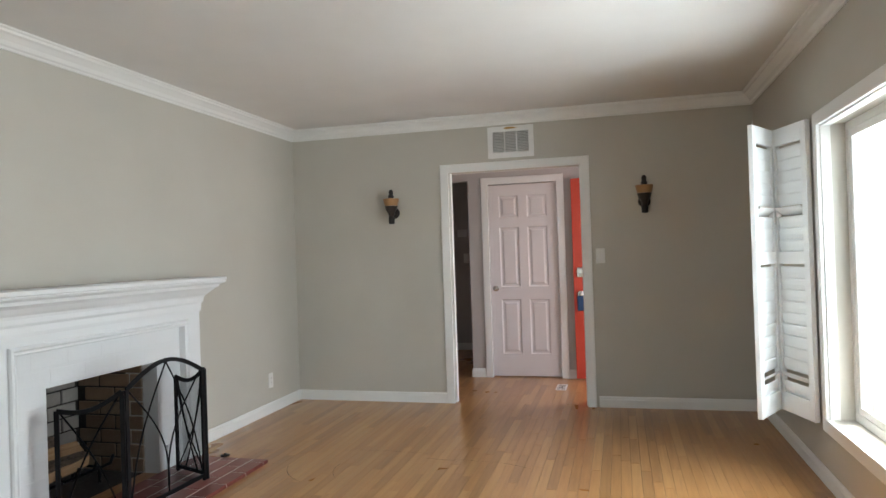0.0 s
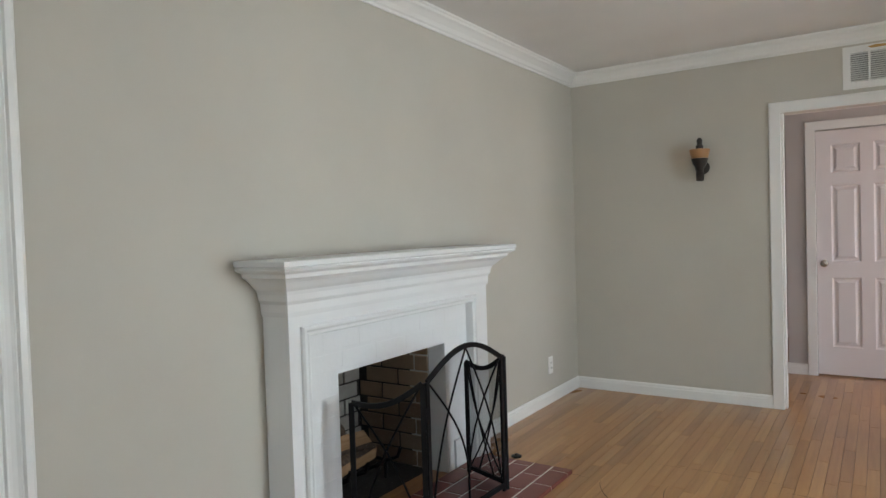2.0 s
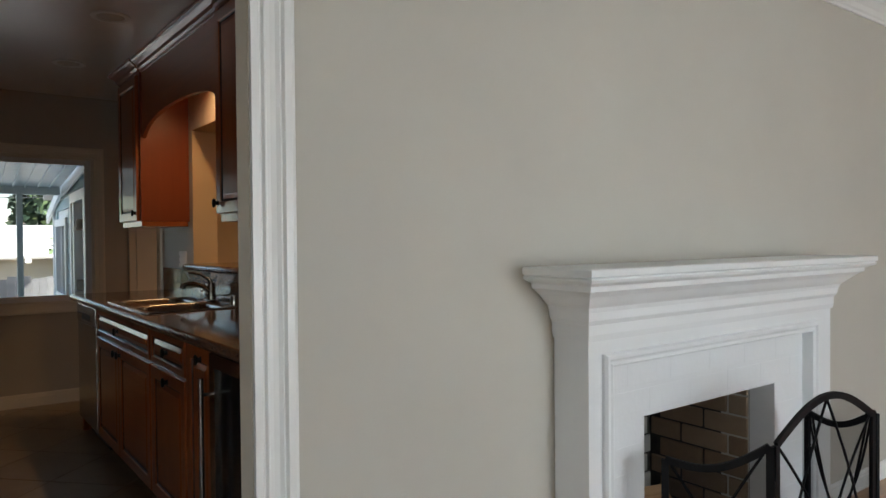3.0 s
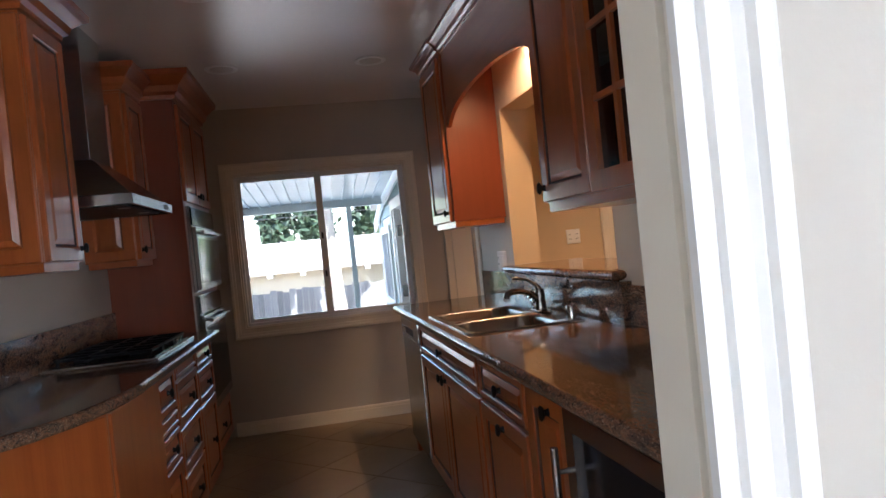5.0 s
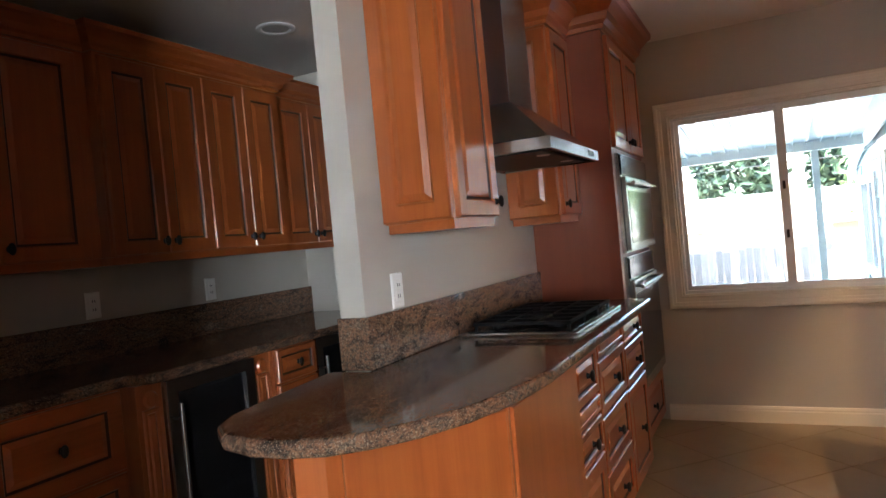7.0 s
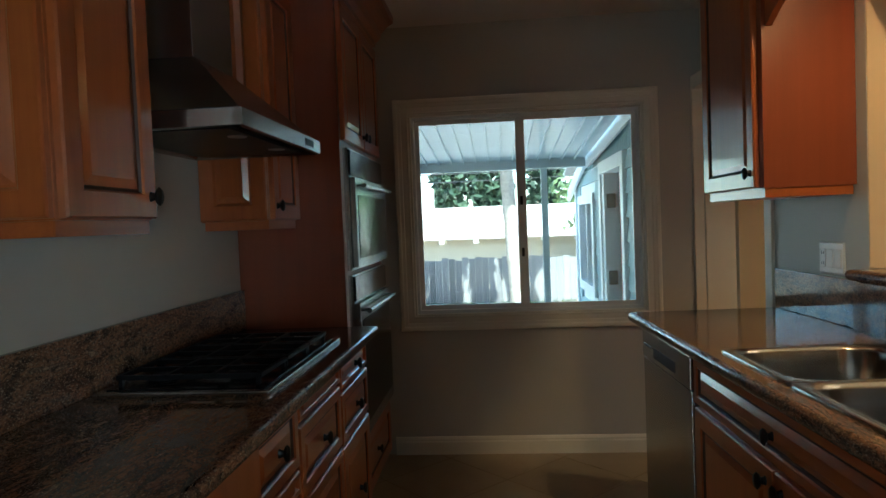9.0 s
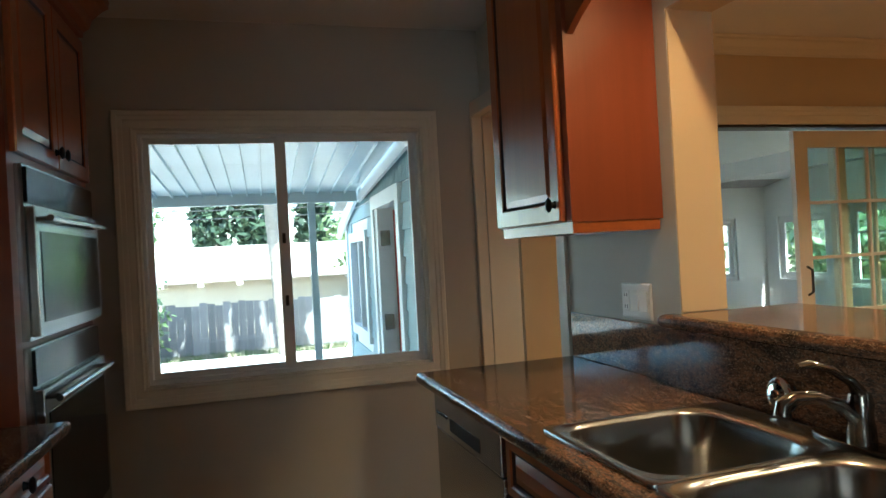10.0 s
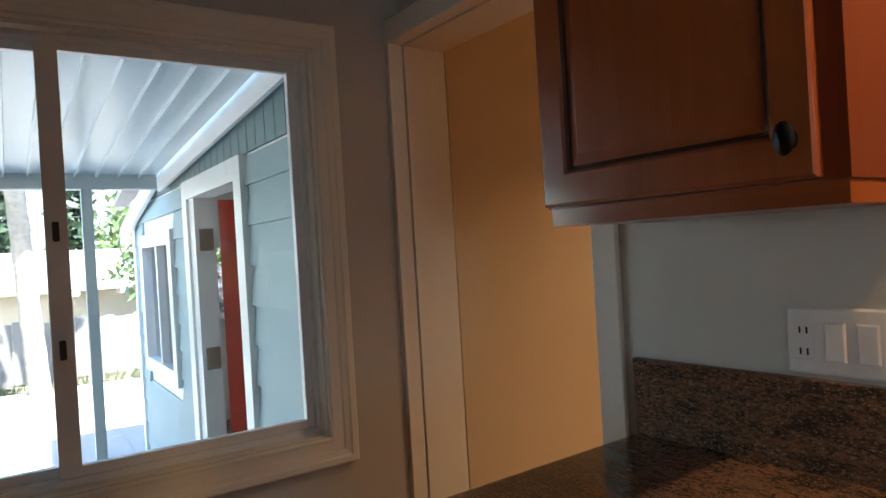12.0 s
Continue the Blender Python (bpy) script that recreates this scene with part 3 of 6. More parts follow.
def shutter_panel(parent, label=""):
    """A louvred panel 0.36 wide and 1.65 high in local x, z; its hinge edge at x = 0."""
    w, h, t = 0.36, 1.65, 0.028
    fr = bmesh.new()
    for x0, z0, x1, z1 in ((0, 0, 0.05, h), (w - 0.05, 0, w, h), (0.05, 0, w - 0.05, 0.11), (0.05, h - 0.10, w - 0.05, h), (0.05, 0.86, w - 0.05, 0.93)):
        box(fr, x0, -t / 2, z0, x1, t / 2, z1, 0.002)
    p = part("shutter_panel", fr, SHUT, parent, label)
    rng = random.Random(3)
    zs = [0.145 + 0.0665 * k for k in range(11)] + [0.965 + 0.0665 * k for k in range(9)]
    for k, z in enumerate(zs):
        tilt = 82 + rng.uniform(-3, 3)
        if k in (1, 14):
            tilt = 40
        lb = bmesh.new()
        prof = [(0.004 * math.cos(a), 0.036 * math.sin(a)) for a in np.linspace(0, 2 * math.pi, 9)[:-1]]
        sweep(lb, prof, (0.052, 0, 0), (w - 0.052, 0, 0), (0, math.sin(radians(tilt)), -math.cos(radians(tilt))), (0, math.cos(radians(tilt)), math.sin(radians(tilt))))
        l = part("louvre", lb, SHUT, p)
        l.location = (0, 0, z)
    return p


def bifold(name, label, hinge, a1, a2, group):
    s = thing(name, label, "window shutter", (*hinge, 0.33), 0, group)
    p1 = shutter_panel(s)
    p1.matrix_basis = pose(0, 0, 0, 0, 0, a1)
    e = Vector((0.366 * math.cos(radians(a1)), 0.366 * math.sin(radians(a1)), 0))
    p2 = shutter_panel(s)
    p2.matrix_basis = pose(e.x, e.y, 0, 0, 0, a2)
    for z in (0.12, 0.82, 1.50):
        for at in ((0, 0), (e.x, e.y)):
            hb = bmesh.new()
            tube(hb, [(at[0], at[1], z - 0.035), (at[0], at[1], z + 0.035)], 0.006, 8)
            part("hinge", hb, TRIM, s, "white painted hinge")
    return s


bifold("window_shutter", "white louvred bifold shutter folded open beside a window", (0.965, 4.21), 107, 241, "window shutters")
bifold("window_shutter", "white louvred bifold shutter folded open beside a window", (0.965, 2.66), 253, 88.5, "window shutters")

# ---- fireplace ----
fire = thing("fireplace", "white painted fireplace with a moulded mantel shelf and brick firebox", "fireplace", (-2.973, 3.385, 0))
FX = 0.143
part("pilaster", boxed(0, -0.757, 0, FX, -0.655, 1.05), MANTEL, fire)
part("pilaster", boxed(0, 0.605, 0, FX, 0.78, 1.05), MANTEL, fire)
part("frieze", boxed(0, -0.655, 0.895, FX, 0.605, 1.05), MANTEL, fire)
bm = bmesh.new()
box(bm, 0.002, -0.655, 0.0, FX - 0.035, -0.45, 0.895), box(bm, 0.002, 0.38, 0.0, FX - 0.035, 0.605, 0.895), box(bm, 0.002, -0.45, 0.70, FX - 0.035, 0.38, 0.895)
part("brick_face", bm, BRICKWHITE, fire, "white painted brick face round the firebox")
SHELF = [(0, 0.98), (0.006, 0.98), (0.010, 1.0), (0.010, 1.03), (0.020, 1.045), (0.024, 1.07), (0.030, 1.085), (0.045, 1.098), (0.068, 1.122), (0.088, 1.136), (0.096, 1.140), (0.098, 1.156), (0.110, 1.160), (0.128, 1.168), (0.132, 1.176), (0.126, 1.181), (0.135, 1.186), (0.135, 1.203), (0.130, 1.207), (0, 1.207)]
bm = bmesh.new()
sweep(bm, SHELF, (FX, -0.757, 0), (FX, 0.78, 0), (1, 0, 0), (0, 0, 1), (-1, 0), (1, 0))
sweep(bm, SHELF, (0, -0.757, 0), (FX, -0.757, 0), (0, -1, 0), (0, 0, 1), (0, 0), (1, 0))
sweep(bm, SHELF, (0, 0.78, 0), (FX, 0.78, 0), (0, 1, 0), (0, 0, 1), (0, 0), (1, 0))
box(bm, 0, -0.757, 1.051, FX, 0.78, 1.2068)
part("mantel_shelf", bm, MANTEL, fire)
PM = [(0, 0), (0.010, 0), (0.014, 0.006), (0.010, 0.014), (0.012, 0.020), (0.020, 0.026), (0.020, 0.036), (0.012, 0.042), (0, 0.042)]
bm = bmesh.new()
for a, b_, d, e0, e1 in (((FX, -0.655, 0), (FX, -0.655, 0.895), (0, -1, 0), 0, 1), ((FX, -0.655, 0.895), (FX, 0.605, 0.895), (0, 0, 1), -1, 1), ((FX, 0.605, 0), (FX, 0.605, 0.895), (0, 1, 0), 0, 1)):
    sweep(bm, PM, a, b_, (1, 0, 0), d, (0, e0), (0, e1))
part("panel_moulding", bm, MANTEL, fire)
part("plinth_block", boxed(0.11, 0.44, 0.0, 0.125, 0.56, 0.16, 0.003), MANTEL, fire)
# firebox: mortar shell with single bricks
shell = bmesh.new()
box(shell, -0.56, -0.45, -0.02, 0.10, 0.38, -0.001), box(shell, -0.58, -0.55, 0, -0.50, 0.44, 0.86), box(shell, -0.50, -0.55, 0.715, -0.06, 0.44, 0.86)
for y, s in ((-0.453, -1), (0.383, 1)):
    box(shell, -0.58, min(y, y + s * 0.05), 0, 0.0, max(y, y + s * 0.05), 0.86)
part("firebox", shell, SOOT, fire, "sooty brick firebox")
brick = bpy.data.meshes.new("brick")
bb = boxed(-0.110, -0.006, -0.040, 0.110, 0.006, 0.040)
bmesh.ops.bevel(bb, geom=[e for e in bb.edges], offset=0.004, segments=1, affect="EDGES")
bb.to_mesh(brick), bb.free()
brick.materials.append(FIREBRICK)
PALEBRICK = rocky("pale_sooty_firebrick", [(0.3, (0.27, 0.25, 0.225)), (0.7, (0.46, 0.43, 0.39))], 16, 0.9, 0.5, 0.004, [(0, (0.30, 0.275, 0.25)), (1, (0.46, 0.43, 0.39))])
pb = brick.copy()
pb.materials.clear()
pb.materials.append(PALEBRICK)
wb = brick.copy()
wb.materials.clear()
wb.materials.append(BRICKWHITE)


def lay(mesh, m, parent):
    ob = new("brick", mesh)
    ob.parent = parent
    ob.matrix_basis = m
    return ob


rng = random.Random(5)
for r in range(8):
    z = 0.045 + r * 0.089
    off = 0.115 if r % 2 else 0.0
    for k in range(5):
        y = -0.45 + off + k * 0.231
        lo, hi = max(y - 0.110, -0.445), min(y + 0.110, 0.375)
        if hi - lo > 0.04:
            lay(pb, pose(-0.495, (lo + hi) / 2, z, 0, 0, 90) @ Matrix.Diagonal(((hi - lo) / 0.22, 1, 1, 1)), fire)
    for y, s in ((-0.448, 1), (0.378, -1)):
        for k in range(3):
            x = -0.44 + off + k * 0.231
            lo, hi = max(x - 0.110, -0.485), min(x + 0.110, -0.005)
            if hi - lo > 0.04:
                lay(wb if s > 0 else brick, pose((lo + hi) / 2, y, z) @ Matrix.Diagonal(((hi - lo) / 0.22, 1, 1, 1)), fire)

for r in range(10):
    z = 0.045 + r * 0.089
    for y0, y1 in (((-0.655, -0.45), (0.38, 0.605)) if z < 0.66 else ((-0.655, 0.605),)):
        y = y0 - (0.115 if r % 2 else 0.0)
        while y < y1:
            lo, hi = max(y, y0 + 0.002), min(y + 0.222, y1 - 0.002)
            if hi - lo > 0.03 and (z < 0.66 or z > 0.74) and z < 0.86:
                lay(wb, pose(FX - 0.0406, (lo + hi) / 2, z, 0, 0, 90) @ Matrix.Diagonal(((hi - lo) / 0.22, 1, 1, 1)), fire)
            y += 0.231

hearth = thing("hearth", "low hearth of dark red quarry tiles with white grout", "hearth", (-2.83, 3.385, 0))
part("grout_bed", boxed(0.0, -0.797, 0.001, 0.543, 0.677, 0.0212), GROUTW, hearth, "white grout")
qm = bpy.data.meshes.new("tile")
qb = boxed(-0.051, -0.098, 0.0, 0.051, 0.098, 0.022, 0.003)
qb.to_mesh(qm), qb.free()
qm.materials.append(QUARRY)
for i in range(6):
    x = 0.051 + i * 0.111
    for k in range(9):
        y = -0.80 + (0.102 if i % 2 else 0.0) + 0.098 + k * 0.204 - 0.204
        lo, hi = max(y - 0.098, -0.80), min(y + 0.098, 0.68)
        if hi - lo > 0.03 and x < 0.56:
            q = new("tile", qm)
            q.parent = hearth
            q.matrix_basis = pose(x, (lo + hi) / 2, 0.0015) @ Matrix.Diagonal((1, (hi - lo) / 0.196, 1, 1))

grate = thing("fire_grate", "black iron log grate standing in the firebox", "fire grate", (-3.20, 3.28, 0.0))
for k in range(5):
    y = -0.26 + k * 0.13
    smooth(part("bar", tube(bmesh.new(), [(-0.16, y, 0.11), (0.10, y, 0.10), (0.17, y, 0.13), (0.19, y, 0.18)], 0.009, 8), IRON, grate))
for x in (-0.12, 0.08):
    smooth(part("rail", tube(bmesh.new(), [(x, -0.29, 0.092), (x, 0.29, 0.092)], 0.009, 8), IRON, grate))
    for y in (-0.27, 0.27):
        smooth(part("leg", tube(bmesh.new(), [(x, y, 0.092), (x, y, 0.001)], 0.009, 8), IRON, grate))


def log(place, length, radius, rz, tilt, seed):
    """A split log: rough bark on the round side, pale wood on the cleft faces."""
    t = thing("split_log", "split firewood log with rough bark lying on the grate", "log", place, rz, "firewood")
    r = random.Random(seed)
    bark, wood = bmesh.new(), bmesh.new()
    n, seg = 9, 9
    rows = []
    for i in range(n):
        x = -length / 2 + length * i / (n - 1)
        rows.append([Vector((x, radius * math.cos(a) * (1 + r.uniform(-0.07, 0.07)), radius * math.sin(a) * (1 + r.uniform(-0.07, 0.07)))) for a in np.linspace(radians(20), radians(200), seg)])
    for bmx, part_rows in ((bark, rows),):
        vs = [[bmx.verts.new(p) for p in row] for row in part_rows]
        for a, b_ in zip(vs, vs[1:]):
            for k in range(seg - 1):
                bmx.faces.new((a[k], a[k + 1], b_[k + 1], b_[k]))
    c = [[wood.verts.new(row[0]), wood.verts.new(Vector((row[0].x, r.uniform(-0.006, 0.006), -radius * 0.62 + r.uniform(-0.006, 0.006)))), wood.verts.new(row[-1])] for row in rows]
    for a, b_ in zip(c, c[1:]):
        for k in range(2):
            wood.faces.new((a[k], a[k + 1], b_[k + 1], b_[k]))
    for row in (rows[0], rows[-1]):
        wood.faces.new([wood.verts.new(p) for p in row] + [wood.verts.new(Vector((row[0].x, 0, -radius * 0.62)))])
    m = pose(0, 0, 0, tilt, 0, 0)
    for nm, bmx, mt in (("bark", bark, BARKLOG), ("split_face", wood, SPLITLOG)):
        o = part(nm, bmx, mt, t)
        o.matrix_basis = m
    return t


log((-3.20, 3.24, 0.165), 0.44, 0.065, 84, 150, 1)
log((-3.09, 3.21, 0.170), 0.42, 0.060, 97, -60, 2)
log((-3.15, 3.18, 0.265), 0.40, 0.060, 78, 170, 3)
log((-3.27, 3.18, 0.27), 0.36, 0.055, 93, 40, 4)

# fire screen: three iron frames with wire mesh
screen = thing("fire_screen", "black iron three-panel fire screen with wire mesh and curved bars", "fire screen", (-2.46, 3.33, 0.0225))


def screen_panel(a, b_, ha, hb, crown_, bars):
    a, b_ = Vector(a), Vector(b_)
    p = None
    n = 14
    top = [a.lerp(b_, k / n) + Vector((0, 0, ha + (hb - ha) * k / n + crown_ * math.sin(math.pi * k / n))) for k in range(n + 1)]
    d = (b_ - a).normalized()
    nrm = Vector((-d.y, d.x, 0))
    fb = bmesh.new()
    def strip(pts, w=0.011, t=0.006):
        prev = None
        for k, q in enumerate(pts):
            e = (pts[min(k + 1, len(pts) - 1)] - pts[max(k - 1, 0)]).normalized()
            s = e.cross(nrm).normalized()
            ring = [fb.verts.new(q + s * i * w + nrm * j * t) for i, j in ((-1, -1), (1, -1), (1, 1), (-1, 1))]
            if prev:
                for i in range(4):
                    fb.faces.new((prev[i], prev[(i + 1) % 4], ring[(i + 1) % 4], ring[i]))
            else:
                fb.faces.new(ring[::-1])
            prev = ring
        fb.faces.new(prev)
    up = Vector((0, 0, 1))
    strip([a, a + up * ha]), strip([b_, b_ + up * hb]), strip(top), strip([a + up * 0.03, b_ + up * 0.03])
    p = part("panel_frame", fb, IRON, screen)
    for lo, hi, bend in bars:
        q0 = a.lerp(b_, lo) + up * 0.035
        h_top = ha + (hb - ha) * hi + crown_ * math.sin(math.pi * hi)
        q1 = a.lerp(b_, hi) + up * (h_top - 0.01)
        pts = [q0.lerp(q1, k / 12) + d * bend * math.sin(math.pi * k / 12) + nrm * 0.004 for k in range(13)]
        smooth(part("curved_bar", tube(bmesh.new(), pts, 0.0045, 6), IRON, p))
    mb = bmesh.new()
    low = [mb.verts.new(a.lerp(b_, k / n) + up * 0.03) for k in range(n + 1)]
    hig = [mb.verts.new(q) for q in top]
    for k in range(n):
        mb.faces.new((low[k], low[k + 1], hig[k + 1], hig[k]))
    part("wire_mesh", mb, WIRE, p, "fine black wire mesh")
    return p


screen_panel((-0.02, -0.285, 0), (0.0, 0.315, 0), 0.655, 0.655, 0.105, [(0.02, 0.5, -0.05), (0.98, 0.5, 0.05), (0.5, 0.02, 0.10), (0.5, 0.98, -0.10)])
screen_panel((-0.27, -0.47, 0), (-0.025, -0.31, 0), 0.585, 0.655, -0.045, [(0.05, 0.95, -0.03), (0.95, 0.05, 0.03)])
screen_panel((0.0, 0.34, 0), (-0.28, 0.445, 0), 0.655, 0.585, -0.045, [(0.05, 0.95, 0.05), (0.95, 0.05, -0.05), (0.3, 0.9, 0.02), (0.7, 0.1, -0.02)])
for y, x in ((-0.30, -0.022), (0.328, 0.0)):
    for z in (0.12, 0.50):
        part("hinge", tube(bmesh.new(), [(x, y, z), (x, y, z + 0.05)], 0.007, 8), IRON, screen)

# ---- small things on the living room walls ----


def sconce(place):
    s = thing("wall_sconce", "dark bronze wall sconce with an amber glass bowl", "wall lamp", place, 180, "wall sconces")
    smooth(part("back_plate", lathe(bmesh.new(), [(0.05, 0), (0.05, 0.006), (0.038, 0.014), (0.0005, 0.018)], (0, 0.0, -0.055), "y"), BRONZE, s))
    smooth(part("stem", tube(bmesh.new(), [(0, 0.012, -0.055), (0, 0.055, -0.075), (0, 0.085, -0.06)], 0.012, 10), BRONZE, s))
    smooth(part("lower_post", lathe(bmesh.new(), [(0.016, -0.155), (0.026, -0.15), (0.028, -0.10), (0.022, -0.085), (0.030, -0.06), (0.048, -0.03), (0.058, 0.005), (0.0005, 0.006)], (0, 0.085, 0), "z"), BRONZE, s))
    smooth(part("bowl", lathe(bmesh.new(), [(0.055, 0.007), (0.064, 0.035), (0.071, 0.068), (0.066, 0.070), (0.05, 0.02), (0.0005, 0.015)], (0, 0.085, 0), "z"), AMBER, s, "amber alabaster glass bowl"))
    smooth(part("finial", lathe(bmesh.new(), [(0.024, 0.06), (0.026, 0.095), (0.018, 0.105), (0.020, 0.135), (0.010, 0.15), (0.0005, 0.152)], (0, 0.085, 0), "z"), BRONZE, s))
    return s


sconce((-1.985, 5.869, 1.745))
sconce((0.165, 5.869, 1.742))

vent = thing("air_return_vent", "white metal air return grille with a stained upper edge", "vent", (-0.915, 5.869, 2.255), 180)
bm = bmesh.new()
for x0, z0, x1, z1 in ((-0.198, -0.135, -0.155, 0.135), (0.155, -0.135, 0.198, 0.135), (-0.155, -0.135, 0.155, -0.092), (-0.155, 0.092, 0.155, 0.135), (-0.058, -0.092, -0.046, 0.092), (0.046, -0.092, 0.058, 0.092)):
    box(bm, x0, 0, z0, x1, 0.010, z1)
part("frame", bm, TRIM, vent)
# Flat grey sheet: the shade between the slats is put into its colour.
part("backing", boxed(-0.155, 0.0, -0.092, 0.155, 0.0012, 0.092), paint("duct_shade_grey", (0.20, 0.195, 0.185), 0.8), vent, "flat grey sheet painted as the shade behind the slats")
slat = bpy.data.meshes.new("slat")
sb = boxed(-0.050, -0.0075, -0.0008, 0.050, 0.0075, 0.0008)
sb.to_mesh(slat), sb.free()
slat.materials.append(TRIM)
for c in (-0.1065, 0.0, 0.1065):
    for k in range(14):
        o = new("slat", slat)
        o.parent = vent
        o.matrix_basis = pose(c, 0.0075, -0.086 + k * 0.0132, -42)
stain = bmesh.new()
slab(stain, [(-0.03, 0.0), (0.0, 0.010), (0.05, 0.014), (0.09, 0.006), (0.07, -0.006), (0.0, -0.004)], 0, 0.0008)
o = part("stain", stain, paint("ochre_stain", (0.50, 0.30, 0.10), 0.7, 200, 0.1, 0.2), vent, "ochre stain")
o.matrix_basis = pose(-0.03, 0.0102, 0.115, 90)


def plate(name, label, category, place, rz, w, h, items):
    """A wall plate with rockers or outlets: items of (kind, x)."""
    p = thing(name, label, category, place, rz)
    part("cover_plate", rings(bmesh.new(), -w / 2, -h / 2, w / 2, h / 2, [(0, 0.002), (0.004, 0.006), (0.008, 0.0065)]), PLASTIC, p)
    for kind, x in items:
        if kind == "rocker":
            part("rocker", rings(bmesh.new(), x - 0.017, -0.034, x + 0.017, 0.034, [(0, 0.008), (0.003, 0.010)], 0.006), PLASTIC, p)
        else:
            f = part("outlet_face", rings(bmesh.new(), x - 0.017, -0.034, x + 0.017, 0.034, [(0, 0.0075), (0.002, 0.0085)], 0.006), PLASTIC, p)
            for z in (-0.019, 0.019):
                for dx in (-0.006, 0.006):
                    part("slot", boxed(x + dx - 0.0016, 0.0086, z - 0.006, x + dx + 0.0016, 0.0092, z + 0.006), BLACKPLASTIC, f)
    for x, z in [(i_[1], s * (h / 2 - 0.012)) for i_ in items for s in (1, -1)]:
        part("screw", lathe(bmesh.new(), [(0.003, 0), (0.0028, 0.0012)], (x, 0.0064, z), "y", 8), PLASTIC, p)
    return p


plate("light_switch", "white rocker light switch on the wall beside the doorway", "light switch", (-0.197, 5.869, 1.255), 180, 0.075, 0.125, [("rocker", 0)])
plate("power_outlet", "white power outlet low on the greige wall", "power outlet", (-2.974, 5.339, 0.276), -90, 0.075, 0.125, [("outlet", 0)])
plate("thermostat", "small pale wall thermostat in the shaded hall", "thermostat", (-2.10, 8.999, 1.58), 180, 0.13, 0.10, [("rocker", 0)])
plate("light_switch", "white light switch on the shaded hall wall", "light switch", (-2.05, 8.999, 1.24), 180, 0.08, 0.125, [("rocker", 0)])
stop = thing("gas_valve", "small round dark metal gas valve plate set in the floor", "gas valve", (-2.66, 4.16, 0.0015))
smooth(part("ring", lathe(bmesh.new(), [(0.030, 0), (0.030, 0.006), (0.020, 0.010), (0.0005, 0.010)], seg=16), PEWTER, stop))
smooth(part("key_socket", lathe(bmesh.new(), [(0.009, 0.0102), (0.009, 0.018), (0.0005, 0.018)], seg=12), BRONZE, stop))
reg = thing("floor_register", "pale metal floor register in the hall", "vent", (-0.62, 6.62, 0.0012))
part("frame", boxed(-0.05, -0.13, 0, 0.05, 0.13, 0.003), TRIM, reg)
for k in range(9):
    part("slot", boxed(-0.035, -0.108 + k * 0.025, 0.0031, 0.035, -0.098 + k * 0.025, 0.0036), PEWTER, reg)

# ---- structure: kitchen, pantry, dining room, sunroom ----
SKEW = Matrix.Translation((-6.72, 1.69, 0)) @ Matrix.Rotation(radians(2.5), 4, "Z") @ Matrix.Translation((6.72, -1.69, 0))


def out_of_square(obs):
    """The kitchen's north wall and all that stands along it run a little askew."""
    for ob in obs:
        if ob.parent is None:
            ob.matrix_basis = SKEW @ ob.matrix_basis


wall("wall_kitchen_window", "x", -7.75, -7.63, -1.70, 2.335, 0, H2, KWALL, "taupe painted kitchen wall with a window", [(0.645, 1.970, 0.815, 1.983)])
nwall = wall("wall_kitchen_counter", "y", 2.335, 2.49, -7.63, -3.10, 0, H2, COUNTERW, "painted kitchen wall with a doorway and a pass-through", [(-7.585, -6.815, 0, 2.04), (-6.075, -4.80, 1.103, 2.045)])
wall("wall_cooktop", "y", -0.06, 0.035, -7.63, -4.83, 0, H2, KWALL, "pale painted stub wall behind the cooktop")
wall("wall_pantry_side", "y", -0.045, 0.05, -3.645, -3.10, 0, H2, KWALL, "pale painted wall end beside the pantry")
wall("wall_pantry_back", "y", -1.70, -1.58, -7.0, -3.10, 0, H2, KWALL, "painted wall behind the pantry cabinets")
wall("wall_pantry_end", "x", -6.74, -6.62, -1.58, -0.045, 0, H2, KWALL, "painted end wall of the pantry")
structure(part("ceiling_kitchen", boxed(-7.75, -1.70, H2, -3.10, 2.53, H2 + 0.012), KCEIL), "textured painted kitchen ceiling")
wall("wall_dining_west", "x", -7.77, -7.65, 2.49, 7.07, 0, 2.5, TAN, "tan painted dining room wall with wide glazed doors", [(3.69, 5.70, 0, 2.0)])
wall("wall_dining_north", "y", 6.95, 7.07, -7.65, -3.78, 0, 2.5, TAN, "plain tan painted wall")
wall("wall_dining_east", "x", -3.90, -3.78, 2.49, 6.95, 0, 2.5, TAN, "plain tan painted wall")
facing = structure(part("wall_tan_facing", boxed(-7.63, 2.4905, 2.05, -3.90, 2.4985, 2.5), TAN), "tan painted wall above the pass-through")
structure(part("ceiling_dining", boxed(-7.77, 2.492, 2.5, -3.78, 7.07, 2.6), CEIL), "white painted dining room ceiling")
runs("crown_moulding_dining", CROWN, [
    ((-7.65, 6.95, 2.404), (-7.65, 2.50, 2.404), (1, 0, 0), 1, -1, 1),
    ((-3.90, 6.95, 2.404), (-7.65, 6.95, 2.404), (0, -1, 0), 1, -1, 1)], CREAM, "cream crown moulding in the dining room")
runs("baseboard_kitchen", [(o, h * 1.15) for o, h in BASEBOARD], [((-7.63, 2.33, 0), (-7.63, 0.50, 0), (1, 0, 0), 0, 0, 1)], CREAM, "cream baseboard under the kitchen window")
